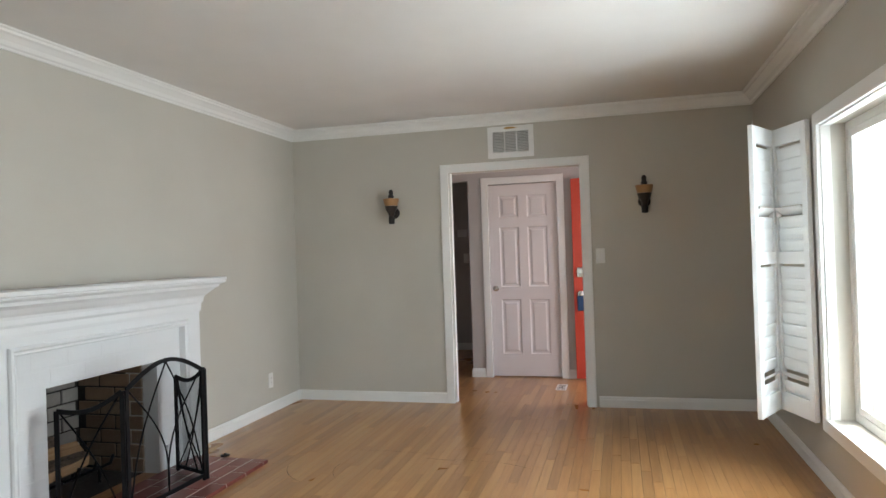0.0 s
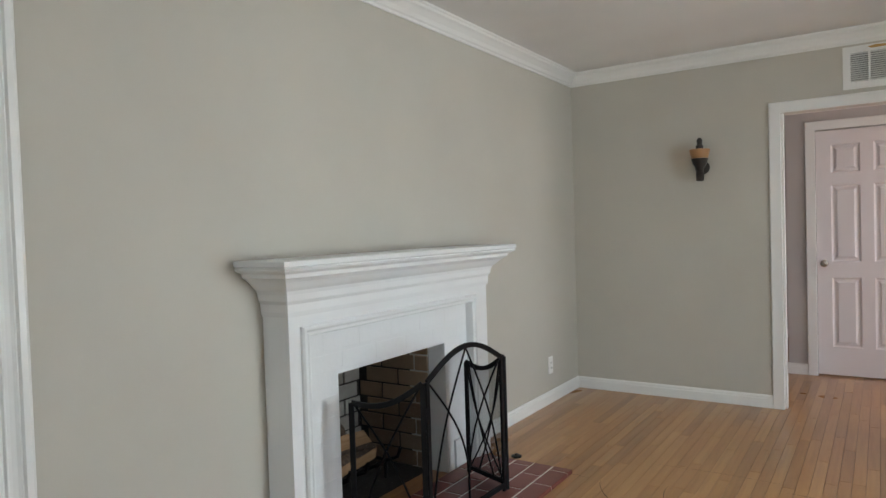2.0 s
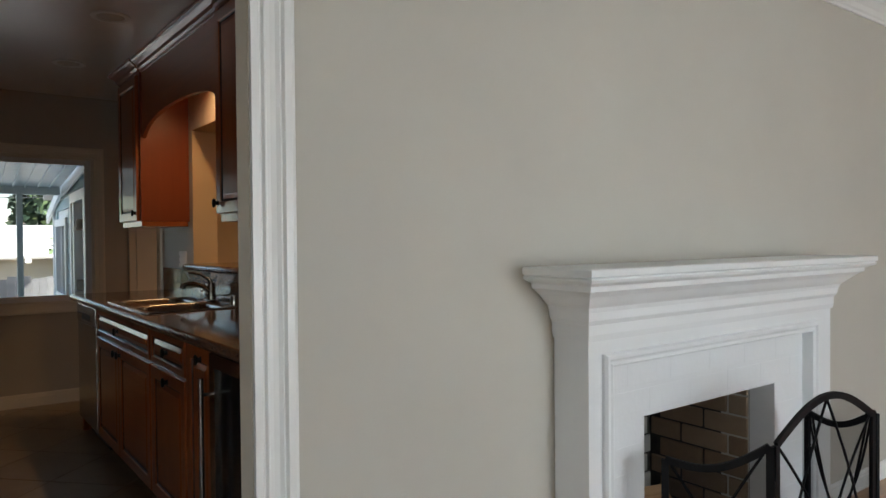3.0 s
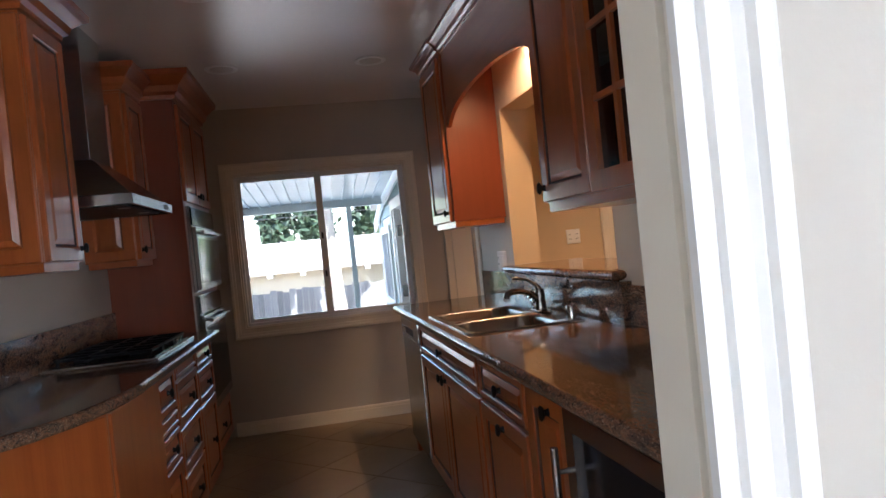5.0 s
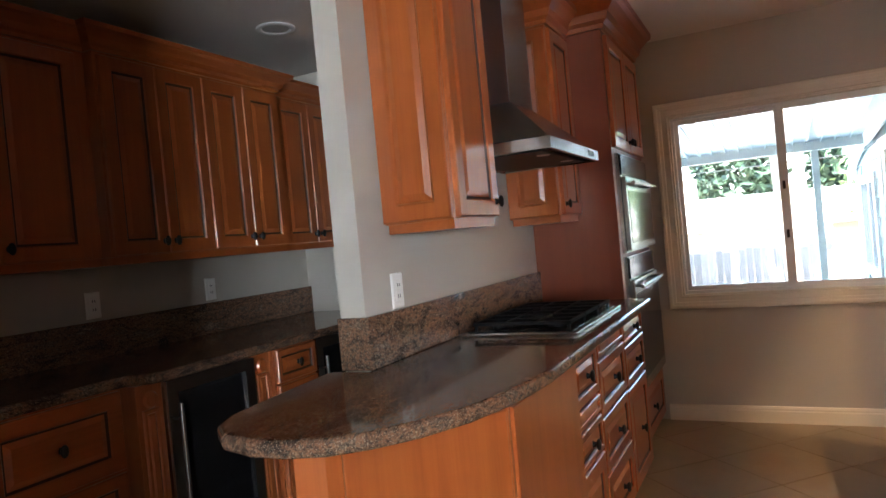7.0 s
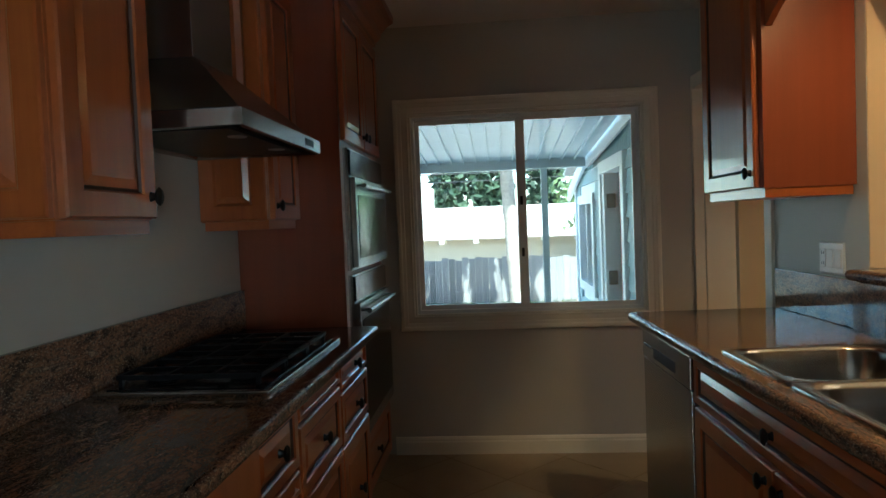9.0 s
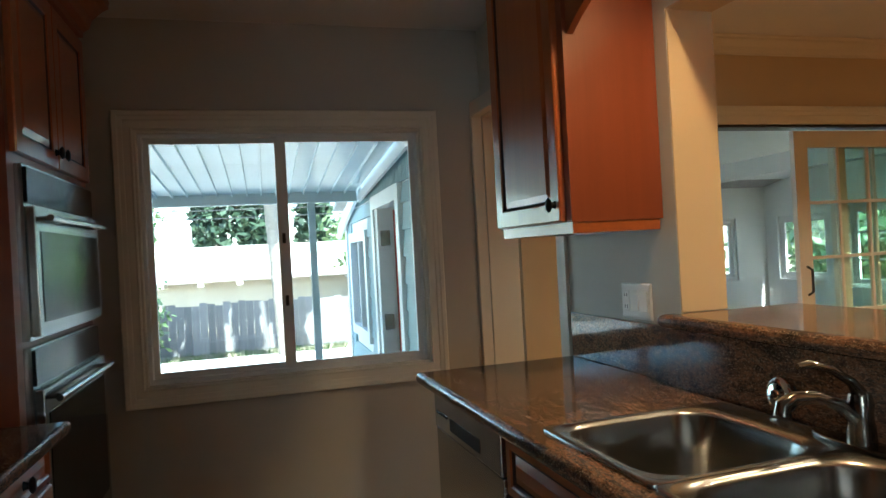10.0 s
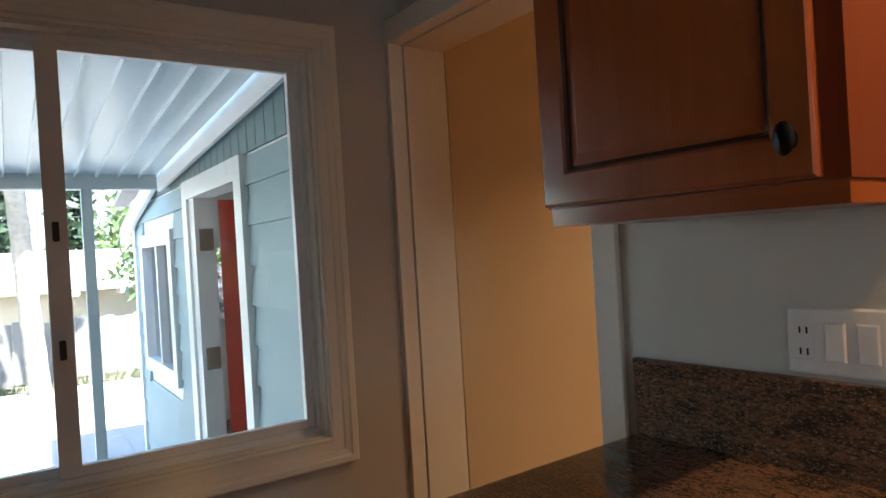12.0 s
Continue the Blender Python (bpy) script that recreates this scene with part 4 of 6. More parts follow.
runs("baseboard_dining", BASEBOARD, [((-7.65, 3.60, 0), (-7.65, 2.50, 0), (1, 0, 0), 0, 0, 1), ((-7.65, 6.95, 0), (-7.65, 5.80, 0), (1, 0, 0), 0, 0, 1)], CREAM, "cream baseboard")
casing("kitchen_window_casing", (-7.63, 0, 0), (0, 1, 0), (1, 0, 0), 0.645, 1.970, 0.815, 1.983, CREAM, "cream moulded casing round the kitchen window", [(o, h * 0.97) for o, h in CASING], True)
kd = structure(part("kitchen_door_casing", boxed(-7.628, 2.278, 2.0405, -6.745, 2.334, 2.113, 0.004), CREAM), "cream casing round an open doorway")
part("casing_leg", boxed(-7.628, 2.278, 0, -7.586, 2.334, 2.040, 0.004), CREAM, kd)
part("casing_leg", boxed(-6.814, 2.318, 0, -6.745, 2.334, 2.040, 0.004), CREAM, kd)
casing("glazed_door_casing", (-7.65, 0, 0), (0, 1, 0), (1, 0, 0), 3.69, 5.70, 0, 2.0, CREAM, "cream casing round wide glazed doors", [(o, h * 1.2) for o, h in CASING])
structure(part("window_stool", boxed(-7.70, 0.647, 0.8155, -7.632, 1.968, 0.821), CREAM), "cream window stool")
bm = bmesh.new()
box(bm, -7.748, 0.6452, 0.821, -7.632, 0.655, 1.9828), box(bm, -7.748, 1.961, 0.821, -7.632, 1.9698, 1.9828), box(bm, -7.748, 0.655, 1.971, -7.632, 1.961, 1.9828)
structure(part("window_reveal", bm, CREAM), "cream painted window reveal")
kwin = slide_window("window_kitchen", "white vinyl sliding kitchen window", pose(-7.672, 1.960, 0.8215, 0, 0, -90), 1.304, 1.148, 0.07, [(0.016, 0.690, -0.006), (0.660, 1.288, -0.036)], 0.014, 0.025)
for z in (0.32, 0.62):
    part("latch", boxed(0.668, -0.006, z, 0.684, 0.008, z + 0.05, 0.004), BRONZE, kwin, "dark sash latch")
part("meeting_stile", boxed(0.648, -0.033, 0.022, 0.700, -0.0062, 1.126, 0.003), VINYL, kwin)
part("track_stop", boxed(1.15, -0.03, 1.10, 1.19, -0.002, 1.117, 0.002), VINYL, kwin)

bm = bmesh.new()
box(bm, -6.0745, 2.3365, 1.146, -6.0705, 2.4985, 2.041), box(bm, -4.8045, 2.3365, 1.146, -4.8005, 2.4985, 2.041), box(bm, -6.0705, 2.3365, 2.041, -4.8045, 2.4985, 2.0445)
lining1 = structure(part("pass_through_lining", bm, TAN), "tan painted lining of the pass-through")
bm = bmesh.new()
box(bm, -7.5845, 2.337, 0, -7.5805, 2.4985, 2.036), box(bm, -6.8195, 2.337, 0, -6.8155, 2.4985, 2.036), box(bm, -7.5805, 2.337, 2.036, -6.8195, 2.4985, 2.0395)
lining2 = structure(part("doorway_lining", bm, CREAM), "cream painted doorway lining")
out_of_square((nwall, facing, kd, lining1, lining2))

# ---- cabinet tools ----
KNOB = [(0.007, 0), (0.005, 0.006), (0.005, 0.011), (0.010, 0.014), (0.0125, 0.019), (0.009, 0.024), (0.0005, 0.025)]


def knob_at(parent, x, y, z, tall=1.5):
    bm = lathe(bmesh.new(), KNOB, (0, 0, 0), "y", 14)
    bmesh.ops.transform(bm, matrix=pose(x, y, z) @ Matrix.Diagonal((1.2, 1.15, 1.2 * tall, 1)), verts=bm.verts)
    return smooth(part("knob", bm, PEWTER, parent, "dark pewter knob"), 50)


def panel_steps(w, h, t=0.020):
    f = 0.058 if min(w, h) > 0.24 else max(0.020, min(w, h) * 0.20)
    return [(0, t - 0.005), (0.004, t), (f - 0.004, t), (f, t - 0.004), (f + 0.004, t - 0.010), (f + 0.009, t - 0.011), (f + 0.030, t - 0.003), (f + 0.034, t - 0.003)]


def front(parent, x0, z0, x1, z1, knob=None, name="door", flat=False, tall=1.5, y=0.0):
    w, h = x1 - x0, z1 - z0
    steps = [(0, 0.014), (0.004, 0.02)] if flat else panel_steps(w, h)
    d = part(name, rings(bmesh.new(), x0, z0, x1, z1, steps), CHERRY if h > w else CHERRYH, parent)
    d.location.y = y + 0.001
    if not flat and min(w, h) > 0.12:
        f = 0.058 if min(w, h) > 0.24 else max(0.020, min(w, h) * 0.20)
        gb = bmesh.new()
        ring = [[gb.verts.new((cx + sx * i, yy, cz + sz * i)) for cx, sx, cz, sz in ((x0, 1, z0, 1), (x1, -1, z0, 1), (x1, -1, z1, -1), (x0, 1, z1, -1))] for i, yy in ((f + 0.001, 0.0158), (f + 0.0045, 0.0105), (f + 0.0095, 0.0098))]
        for a_, b2 in zip(ring, ring[1:]):
            for k in range(4):
                gb.faces.new((a_[k], a_[(k + 1) % 4], b2[(k + 1) % 4], b2[k]))
        part("glaze_line", gb, GLAZE, d, "dark glaze in the panel groove")
    if knob:
        knob_at(d, knob[0], 0.020, knob[1], tall)
    return d


def glazed(parent, x0, z0, x1, z1, knob, y=0.0):
    """A cabinet door with glass behind a grid of bars."""
    bm = bmesh.new()
    f = 0.060
    for a in ((x0, z0, x0 + f, z1), (x1 - f, z0, x1, z1), (x0 + f, z0, x1 - f, z0 + f), (x0 + f, z1 - f, x1 - f, z1)):
        box(bm, a[0], 0, a[1], a[2], 0.020, a[3])
    d = part("door", bm, CHERRY, parent)
    d.location.y = y + 0.001
    cx = (x0 + x1) / 2
    part("glazing_bar", boxed(cx - 0.010, 0.004, z0 + f, cx + 0.010, 0.017, z1 - f), CHERRY, d)
    n = 4
    for k in range(1, n):
        z = z0 + f + (z1 - z0 - 2 * f) * k / n
        part("glazing_bar", boxed(x0 + f, 0.0035, z - 0.009, x1 - f, 0.0175, z + 0.009), CHERRY, d)
    part("pane", boxed(x0 + f - 0.004, 0.001, z0 + f - 0.004, x1 - f + 0.004, 0.003, z1 - f + 0.004), SMOKE, d, "dark glass")
    knob_at(d, knob[0], 0.020, knob[1], 1.6)
    return d


CABCROWN = [(0, 0), (0.010, 0), (0.012, 0.012), (0.024, 0.020), (0.030, 0.038), (0.052, 0.058), (0.064, 0.064), (0.066, 0.080), (0, 0.080)]


def crown_on(parent, w, depth, z, left=True, right=True, scale=1.0):
    prof = [(o * scale, h * scale) for o, h in CABCROWN]
    bm = bmesh.new()
    sweep(bm, prof, (0, 0, z), (w, 0, z), (0, 1, 0), (0, 0, 1), (-1 if left else 0, 0), (1 if right else 0, 0))
    if left:
        sweep(bm, prof, (0, -depth, z), (0, 0, z), (-1, 0, 0), (0, 0, 1), (0, 0), (1, 0))
    if right:
        sweep(bm, prof, (w, -depth, z), (w, 0, z), (1, 0, 0), (0, 0, 1), (0, 0), (1, 0))
    return part("crown", bm, CHERRYH, parent)


def upper(name, label, place, rz, w, depth, z0, z1, doors, rail=0.032, crown=(True, True), body=None, scale=1.0):
    """A wall cabinet; local z is world z. doors: (x0, x1, knob side or None, glazed)."""
    c = thing(name, label, "kitchen cabinet", place, rz, "wall cabinets")
    bm = bmesh.new()
    box(bm, 0, -depth, z0, w, 0, z1)
    part("body", bm, body or CHERRY, c)
    part("light_rail", boxed(0.004, -depth + 0.01, z0 - rail, w - 0.004, -0.004, z0 - 0.0005), CHERRYH, c)
    for x0, x1, side, gl in doors:
        kx = None if side is None else (x0 + 0.030 if side < 0 else x1 - 0.030)
        k = None if kx is None else (kx, z0 + 0.055)
        (glazed if gl else front)(c, x0 + 0.002, z0 + 0.004, x1 - 0.002, z1 - 0.02, k)
    crown_on(c, w, depth, z1 - 0.005, *crown, scale)
    return c


def lower(name, label, place, rz, w, depth, cells, z1=0.894, top=0.894):
    """A base cabinet on a recessed toe kick. cells: (x0, z0, x1, z1, knob, kind)."""
    c = thing(name, label, "kitchen cabinet", place, rz, "base cabinets")
    part("body", boxed(0, -depth, 0.10, w, 0, top), CHERRY, c)
    if top < z1:
        part("face_rail", boxed(0, -0.02, top + 0.0005, w, 0, z1), CHERRYH, c)
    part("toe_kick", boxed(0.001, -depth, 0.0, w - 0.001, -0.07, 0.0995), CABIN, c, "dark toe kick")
    for x0, z0, x1, z1_, knob, kind in cells:
        front(c, x0, z0, x1, z1_, knob, kind)
    return c


# ---- north run: dishwasher, sink cabinets, wine cooler ----
before = set(bpy.data.objects)
NF = 1.745


lower("sink_cabinet", "cherry sink cabinet with two doors under a false drawer front", (-4.802, NF, 0), 180, 1.208, 0.585,
      [(0.012, 0.735, 1.196, 0.885, (0.635, 0.805), "drawer_front"), (0.012, 0.115, 0.632, 0.720, (0.592, 0.68), "door"), (0.638, 0.115, 1.196, 0.720, (0.678, 0.68), "door")], top=0.72)
lower("base_cabinet", "cherry base cabinet with a drawer over a door", (-4.272, NF, 0), 180, 0.528, 0.585,
      [(0.010, 0.735, 0.518, 0.885, (0.245, 0.81), "drawer_front"), (0.010, 0.115, 0.518, 0.720, (0.245, 0.68), "door")])
lower("base_cabinet", "narrow cherry pull-out cabinet beside the wine cooler", (-3.942, NF, 0), 180, 0.328, 0.585,
      [(0.010, 0.115, 0.318, 0.885, (0.13, 0.84), "door")])
lower("base_cabinet", "cherry base cabinet at the end of the run", (-3.115, NF, 0), 180, 0.222, 0.585, [(0.010, 0.115, 0.212, 0.885, (0.18, 0.80), "door")])


def cooler(place, rz, w, label):
    c = thing("wine_cooler", label, "wine cooler", place, rz, "wine coolers")
    part("body", boxed(0, -0.56, 0.09, w, 0, 0.890), BLACKPLASTIC, c)
    part("plinth", boxed(0.01, -0.56, 0, w - 0.01, -0.05, 0.0895), BLACKPLASTIC, c)
    bm = bmesh.new()
    for x0, z0, x1, z1 in ((0.004, 0.10, 0.055, 0.885), (w - 0.055, 0.10, w - 0.004, 0.885), (0.055, 0.10, w - 0.055, 0.16), (0.055, 0.835, w - 0.055, 0.885)):
        box(bm, x0, 0.001, z0, x1, 0.035, z1)
    d = part("door_frame", bm, STEEL, c, "brushed steel door frame")
    part("glass", boxed(0.055, 0.002, 0.16, w - 0.055, 0.022, 0.835), BLACKGLASS, d, "black glass")
    hb = tube(bmesh.new(), [(w - 0.03, 0.075, 0.20), (w - 0.03, 0.075, 0.80)], 0.010, 12)
    for z in (0.26, 0.74):
        tube(hb, [(w - 0.03, 0.03, z), (w - 0.03, 0.075, z)], 0.007, 10)
    smooth(part("handle", hb, STEEL, d, "steel bar handle"))
    return c


cooler((-3.339, NF - 0.001, 0), 180, 0.600, "under-counter wine cooler with a steel frame and black glass")

dw = thing("dishwasher", "stainless steel dishwasher under the granite counter", "dishwasher", (-6.013, NF, 0), 180)
part("tub", boxed(0.006, -0.57, 0.10, 0.594, -0.002, 0.885), BLACKPLASTIC, dw)
part("toe_panel", boxed(0.006, -0.5, 0.0, 0.594, -0.05, 0.0995), BLACKPLASTIC, dw)
part("door_panel", boxed(0.006, 0, 0.115, 0.594, 0.022, 0.765, 0.004), STEEL, dw, "brushed steel door")
cp = part("control_panel", boxed(0.006, 0, 0.770, 0.594, 0.026, 0.884, 0.004), STEEL, dw)
part("handle_recess", boxed(0.16, 0.0262, 0.790, 0.43, 0.0272, 0.830), BLACKPLASTIC, cp, "dark handle recess")
for k in range(5):
    part("button", boxed(0.455 + k * 0.024, 0.0262, 0.82, 0.470 + k * 0.024, 0.0282, 0.828), BLACKPLASTIC, cp)
structure(part("counter_end_panel", boxed(-6.662, 1.75, 0.0, -6.612, 2.333, 0.894), CHERRY), "cherry end panel beside the dishwasher")

top = thing("granite_counter", "polished brown granite worktop with a rounded edge and backsplash", "worktop", (-5.0, 2.0, 0.894))
for x0, y0, x1, y1 in ((-6.703, 1.708, -5.825, 2.333), (-4.985, 1.708, -3.112, 2.333), (-5.825, 1.708, -4.985, 1.772), (-5.825, 2.238, -4.985, 2.333)):
    part("slab_section", boxed(x0 + 5.0, y0 - 2.0, 0.0, x1 + 5.0, y1 - 2.0, 0.041), GRANITE, top)
NOSE = [(0, 0.0), (0.008, 0.0), (0.015, 0.006), (0.019, 0.016), (0.019, 0.027), (0.014, 0.036), (0.007, 0.041), (0, 0.041)]
bm = bmesh.new()
sweep(bm, NOSE, (-1.703, -0.292, 0), (1.888, -0.292, 0), (0, -1, 0), (0, 0, 1), (-1, 0), (0, 0))
sweep(bm, NOSE, (-1.703, 0.333, 0), (-1.703, -0.292, 0), (-1, 0, 0), (0, 0, 1), (0, 0), (1, 0))
smooth(part("rounded_edge", bm, GRANITE, top), 50)
part("backsplash", boxed(-1.712, 0.313, 0.0412, -1.0905, 0.3335, 0.208, 0.003), GRANITE, top)
part("backsplash", boxed(0.3005, 0.313, 0.0412, 1.888, 0.3335, 0.195, 0.003), GRANITE, top)
part("raised_face", boxed(-1.09, 0.290, 0.0412, 0.30, 0.3335, 0.208), GRANITE, top)
bar = thing("granite_bar_top", "polished brown granite bar top on the pass-through", "bar top", (-6.098, 2.268, 1.103))
bm = bmesh.new()
slab(bm, [(0.0, 0.0), (1.37, 0.0), (1.37, 0.064), (1.294, 0.064), (1.294, 0.49), (0.027, 0.49), (0.027, 0.064), (0.0, 0.064)], 0.0015, 0.042, 0.019)
part("slab", bm, GRANITE, bar)

# ---- sink and tap ----


def rrect(cx, cy, w, d, r, n=6):
    pts = []
    for qx, qy, a0 in ((1, 1, 0), (-1, 1, 90), (-1, -1, 180), (1, -1, 270)):
        for k in range(n + 1):
            a = radians(a0 + 90 * k / n)
            pts.append((cx + qx * (w / 2 - r) + r * math.cos(a), cy + qy * (d / 2 - r) + r * math.sin(a)))
    return pts


sink = thing("kitchen_sink", "double-bowl stainless steel drop-in sink", "sink", (-5.405, 2.005, 0.9355))

def loft(bm, loops, close=True):
    prev = None
    for loop in loops:
        ring = [bm.verts.new(p) for p in loop]
        if prev:
            n = len(ring)
            for k in range(n):
                bm.faces.new((prev[k], prev[(k + 1) % n], ring[(k + 1) % n], ring[k]))
        prev = ring
    if close:
        bm.faces.new(prev)


for cx in (-0.215, 0.215):
    def lp(w, d, r, z, cy=0.0):
        return [(cx + x, y, z) for x, y in rrect(0, cy, w, d, r)]
    bm = bmesh.new()
    loft(bm, [lp(0.430, 0.51, 0.02, 0.0008), lp(0.428, 0.508, 0.02, 0.007), lp(0.416, 0.498, 0.025, 0.008), lp(0.385, 0.39, 0.085, 0.0055, -0.033), lp(0.375, 0.38, 0.085, -0.004, -0.033), lp(0.36, 0.365, 0.085, -0.10, -0.033), lp(0.335, 0.335, 0.085, -0.165, -0.035), lp(0.10, 0.10, 0.049, -0.172, -0.035)])
    smooth(part("bowl", bm, SINKSTEEL, sink), 60)
for cx in (-0.215, 0.215):
    smooth(part("drain", lathe(bmesh.new(), [(0.042, -0.171), (0.042, -0.168), (0.030, -0.170), (0.0005, -0.170)], (cx, -0.035, 0)), CHROME, sink, "chrome drain"))

tap = thing("kitchen_faucet", "dark polished single-lever kitchen faucet on an escutcheon plate", "faucet", (-5.40, 2.222, 0.944))
smooth(part("escutcheon", slab(bmesh.new(), [(0.115 * math.cos(a), 0.030 * math.sin(a)) for a in np.linspace(0, 2 * math.pi, 25)[:-1]], 0, 0.010, 0.004), FAUCET, tap))
smooth(part("body", lathe(bmesh.new(), [(0.027, 0.0102), (0.026, 0.03), (0.022, 0.06), (0.024, 0.085), (0.020, 0.105), (0.0005, 0.110)]), FAUCET, tap))
smooth(part("spout", tube(bmesh.new(), [(0, -0.015, 0.060), (-0.01, -0.045, 0.088), (-0.02, -0.09, 0.104), (-0.03, -0.13, 0.104), (-0.034, -0.152, 0.092), (-0.034, -0.155, 0.074)], [0.015, 0.014, 0.0135, 0.014, 0.016, 0.017], 14), FAUCET, tap))
smooth(part("lever", tube(bmesh.new(), [(0, 0.0, 0.105), (-0.004, -0.015, 0.128), (-0.012, -0.055, 0.155), (-0.02, -0.10, 0.168), (-0.022, -0.125, 0.166)], [0.014, 0.010, 0.008, 0.009, 0.006], 12), FAUCET, tap))
gap = thing("air_gap", "chrome dishwasher air gap cap on the sink deck", "air gap", (-5.02, 2.215, 0.944))
smooth(part("cap", lathe(bmesh.new(), [(0.022, 0), (0.022, 0.052), (0.018, 0.060), (0.0005, 0.061)]), CHROME, gap))
part("slot", boxed(-0.004, -0.0228, 0.02, 0.004, -0.0215, 0.042), BLACKPLASTIC, gap)
stopper = thing("sink_stopper", "round chrome sink stopper leaning against the granite", "sink stopper", (-5.655, 2.263, 0.990))
o = smooth(part("disc", lathe(bmesh.new(), [(0.0005, 0.0), (0.036, 0.0), (0.040, 0.006), (0.040, 0.012), (0.030, 0.016), (0.026, 0.022), (0.012, 0.024), (0.010, 0.036), (0.0005, 0.038)]), CHROME, stopper))
o.matrix_basis = pose(0, 0.024, 0, 84, 0, 0)
o = smooth(part("rubber_ring", lathe(bmesh.new(), [(0.0005, -0.004), (0.041, -0.004), (0.041, -0.0005), (0.0005, -0.0004)]), BLACKPLASTIC, stopper, "black rubber ring"))
o.matrix_basis = pose(0, 0.024, 0, 84, 0, 0)

plate("power_outlet", "white three-gang plate with an outlet and two rockers", "power outlet", (-6.293, 2.334, 1.168), 180, 0.165, 0.118, [("outlet", 0.052), ("rocker", 0.0), ("rocker", -0.052)])

unit = thing("under_cabinet_radio", "slim black appliance with a red indicator standing on the counter", "appliance", (-4.31, 2.288, 0.9355))
part("body", boxed(-0.012, -0.022, 0, 0.018, 0.022, 0.34, 0.004), BLACKPLASTIC, unit)
part("edge_strip", boxed(-0.017, -0.024, 0.005, -0.0125, 0.02, 0.335), CHROME, unit, "chrome edge strip")
part("indicator", boxed(-0.003, -0.0245, 0.155, 0.005, -0.0225, 0.163), REDLED, unit, "glowing red indicator")

# ---- north wall cabinets and arched valance ----
UF = 2.022
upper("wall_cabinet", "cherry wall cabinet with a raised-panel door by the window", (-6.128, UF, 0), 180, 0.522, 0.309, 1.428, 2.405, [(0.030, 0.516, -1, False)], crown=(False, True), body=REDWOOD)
upper("wall_cabinet", "cherry wall cabinet with a solid and a glazed door", (-3.866, UF, 0), 180, 0.810, 0.309, 1.420, 2.405, [(0.402, 0.804, 1, False), (0.004, 0.398, -1, True)], crown=(False, False))
upper("wall_cabinet", "cherry wall cabinet with glazed doors", (-3.115, UF, 0), 180, 0.749, 0.309, 1.420, 2.405, [(0.377, 0.744, 1, True), (0.004, 0.373, -1, True)], crown=(False, False))
val = thing("arched_valance", "cherry valance with a broad arch between wall cabinets", "valance", (-5.403, 2.035, 0))
bm = bmesh.new()
n = 24
lo, hi = [], []
for k in range(n + 1):
    x = -0.724 + 1.448 * k / n
    u = abs(x) / 0.69
    z = 1.972 if u >= 1 else 1.972 + 0.120 * math.sqrt(max(0, 1 - u ** 2.2))
    lo.append((x, z)), hi.append((x, 2.404))
vs = [[[bm.verts.new((x, y, z)) for x, z in row] for row in (lo, hi)] for y in (0.0, 0.022)]
for k in range(n):
    for f, rev in ((vs[0], False), (vs[1], True)):
        q = (f[0][k], f[0][k + 1], f[1][k + 1], f[1][k])
        bm.faces.new(q[::-1] if rev else q)
    bm.faces.new((vs[0][0][k], vs[1][0][k], vs[1][0][k + 1], vs[0][0][k + 1]))
    bm.faces.new((vs[0][1][k], vs[0][1][k + 1], vs[1][1][k + 1], vs[1][1][k]))
part("arch_board", bm, CHERRYH, val)
part("soffit_board", boxed(-0.724, 0.0225, 2.385, 0.724, 0.298, 2.404), CHERRYH, val)
part("crown", sweep(bmesh.new(), CABCROWN, (0.724, 0, 2.400), (-0.724, 0, 2.400), (0, -1, 0), (0, 0, 1)), CHERRYH, val)
puck = thing("puck_light", "small round recessed lamp under the valance, lit warm", "ceiling light", (-5.40, 2.19, 2.384))
smooth(part("trim_ring", lathe(bmesh.new(), [(0.055, 0), (0.055, -0.004), (0.040, -0.006), (0.038, -0.001), (0.0005, -0.0009)]), CHROME, puck))
part("bulb", lathe(bmesh.new(), [(0.034, -0.0012), (0.030, -0.005), (0.0005, -0.006)], seg=16), WARMGLOW, puck, "glowing warm bulb")
lamp("puck_lamp", "SPOT", (-5.40, 2.19, 2.372), (-5.40, 2.19, 0), 11, (1.0, 0.60, 0.28), (150, 0.03))

out_of_square(set(bpy.data.objects) - before)

plate("power_outlet", "white double outlet plate on the tan wall", "power outlet", (-7.649, 3.33, 1.255), -90, 0.12, 0.12, [("outlet", -0.03), ("outlet", 0.03)])

# ---- south run: hood, cooktop, ovens, peninsula ----
SF = 0.550
cabl = upper("wall_cabinet", "cherry wall cabinet with a raised end panel beside the hood", (-5.355, 0.296, 0), 0, 0.355, 0.259, 1.388, 2.315, [(0.006, 0.349, -1, False)], crown=(True, True), scale=1.6)
e = part("end_panel", rings(bmesh.new(), -0.257, 1.392, -0.002, 2.295, panel_steps(0.28, 0.88)), CHERRY, cabl)
e.matrix_basis = pose(0.3555, 0, 0, 0, 0, -90) @ Matrix.Diagonal((-1, 1, 1, 1))
cab2 = upper("wall_cabinet", "narrow cherry wall cabinet between hood and ovens", (-6.536, 0.296, 0), 0, 0.335, 0.259, 1.388, 2.315, [(0.006, 0.329, 1, False)], crown=(False, True), scale=1.6)
e = part("end_panel", rings(bmesh.new(), -0.257, 1.392, -0.002, 2.295, panel_steps(0.28, 0.88)), CHERRY, cab2)
e.matrix_basis = pose(0.3355, 0, 0, 0, 0, -90) @ Matrix.Diagonal((-1, 1, 1, 1))

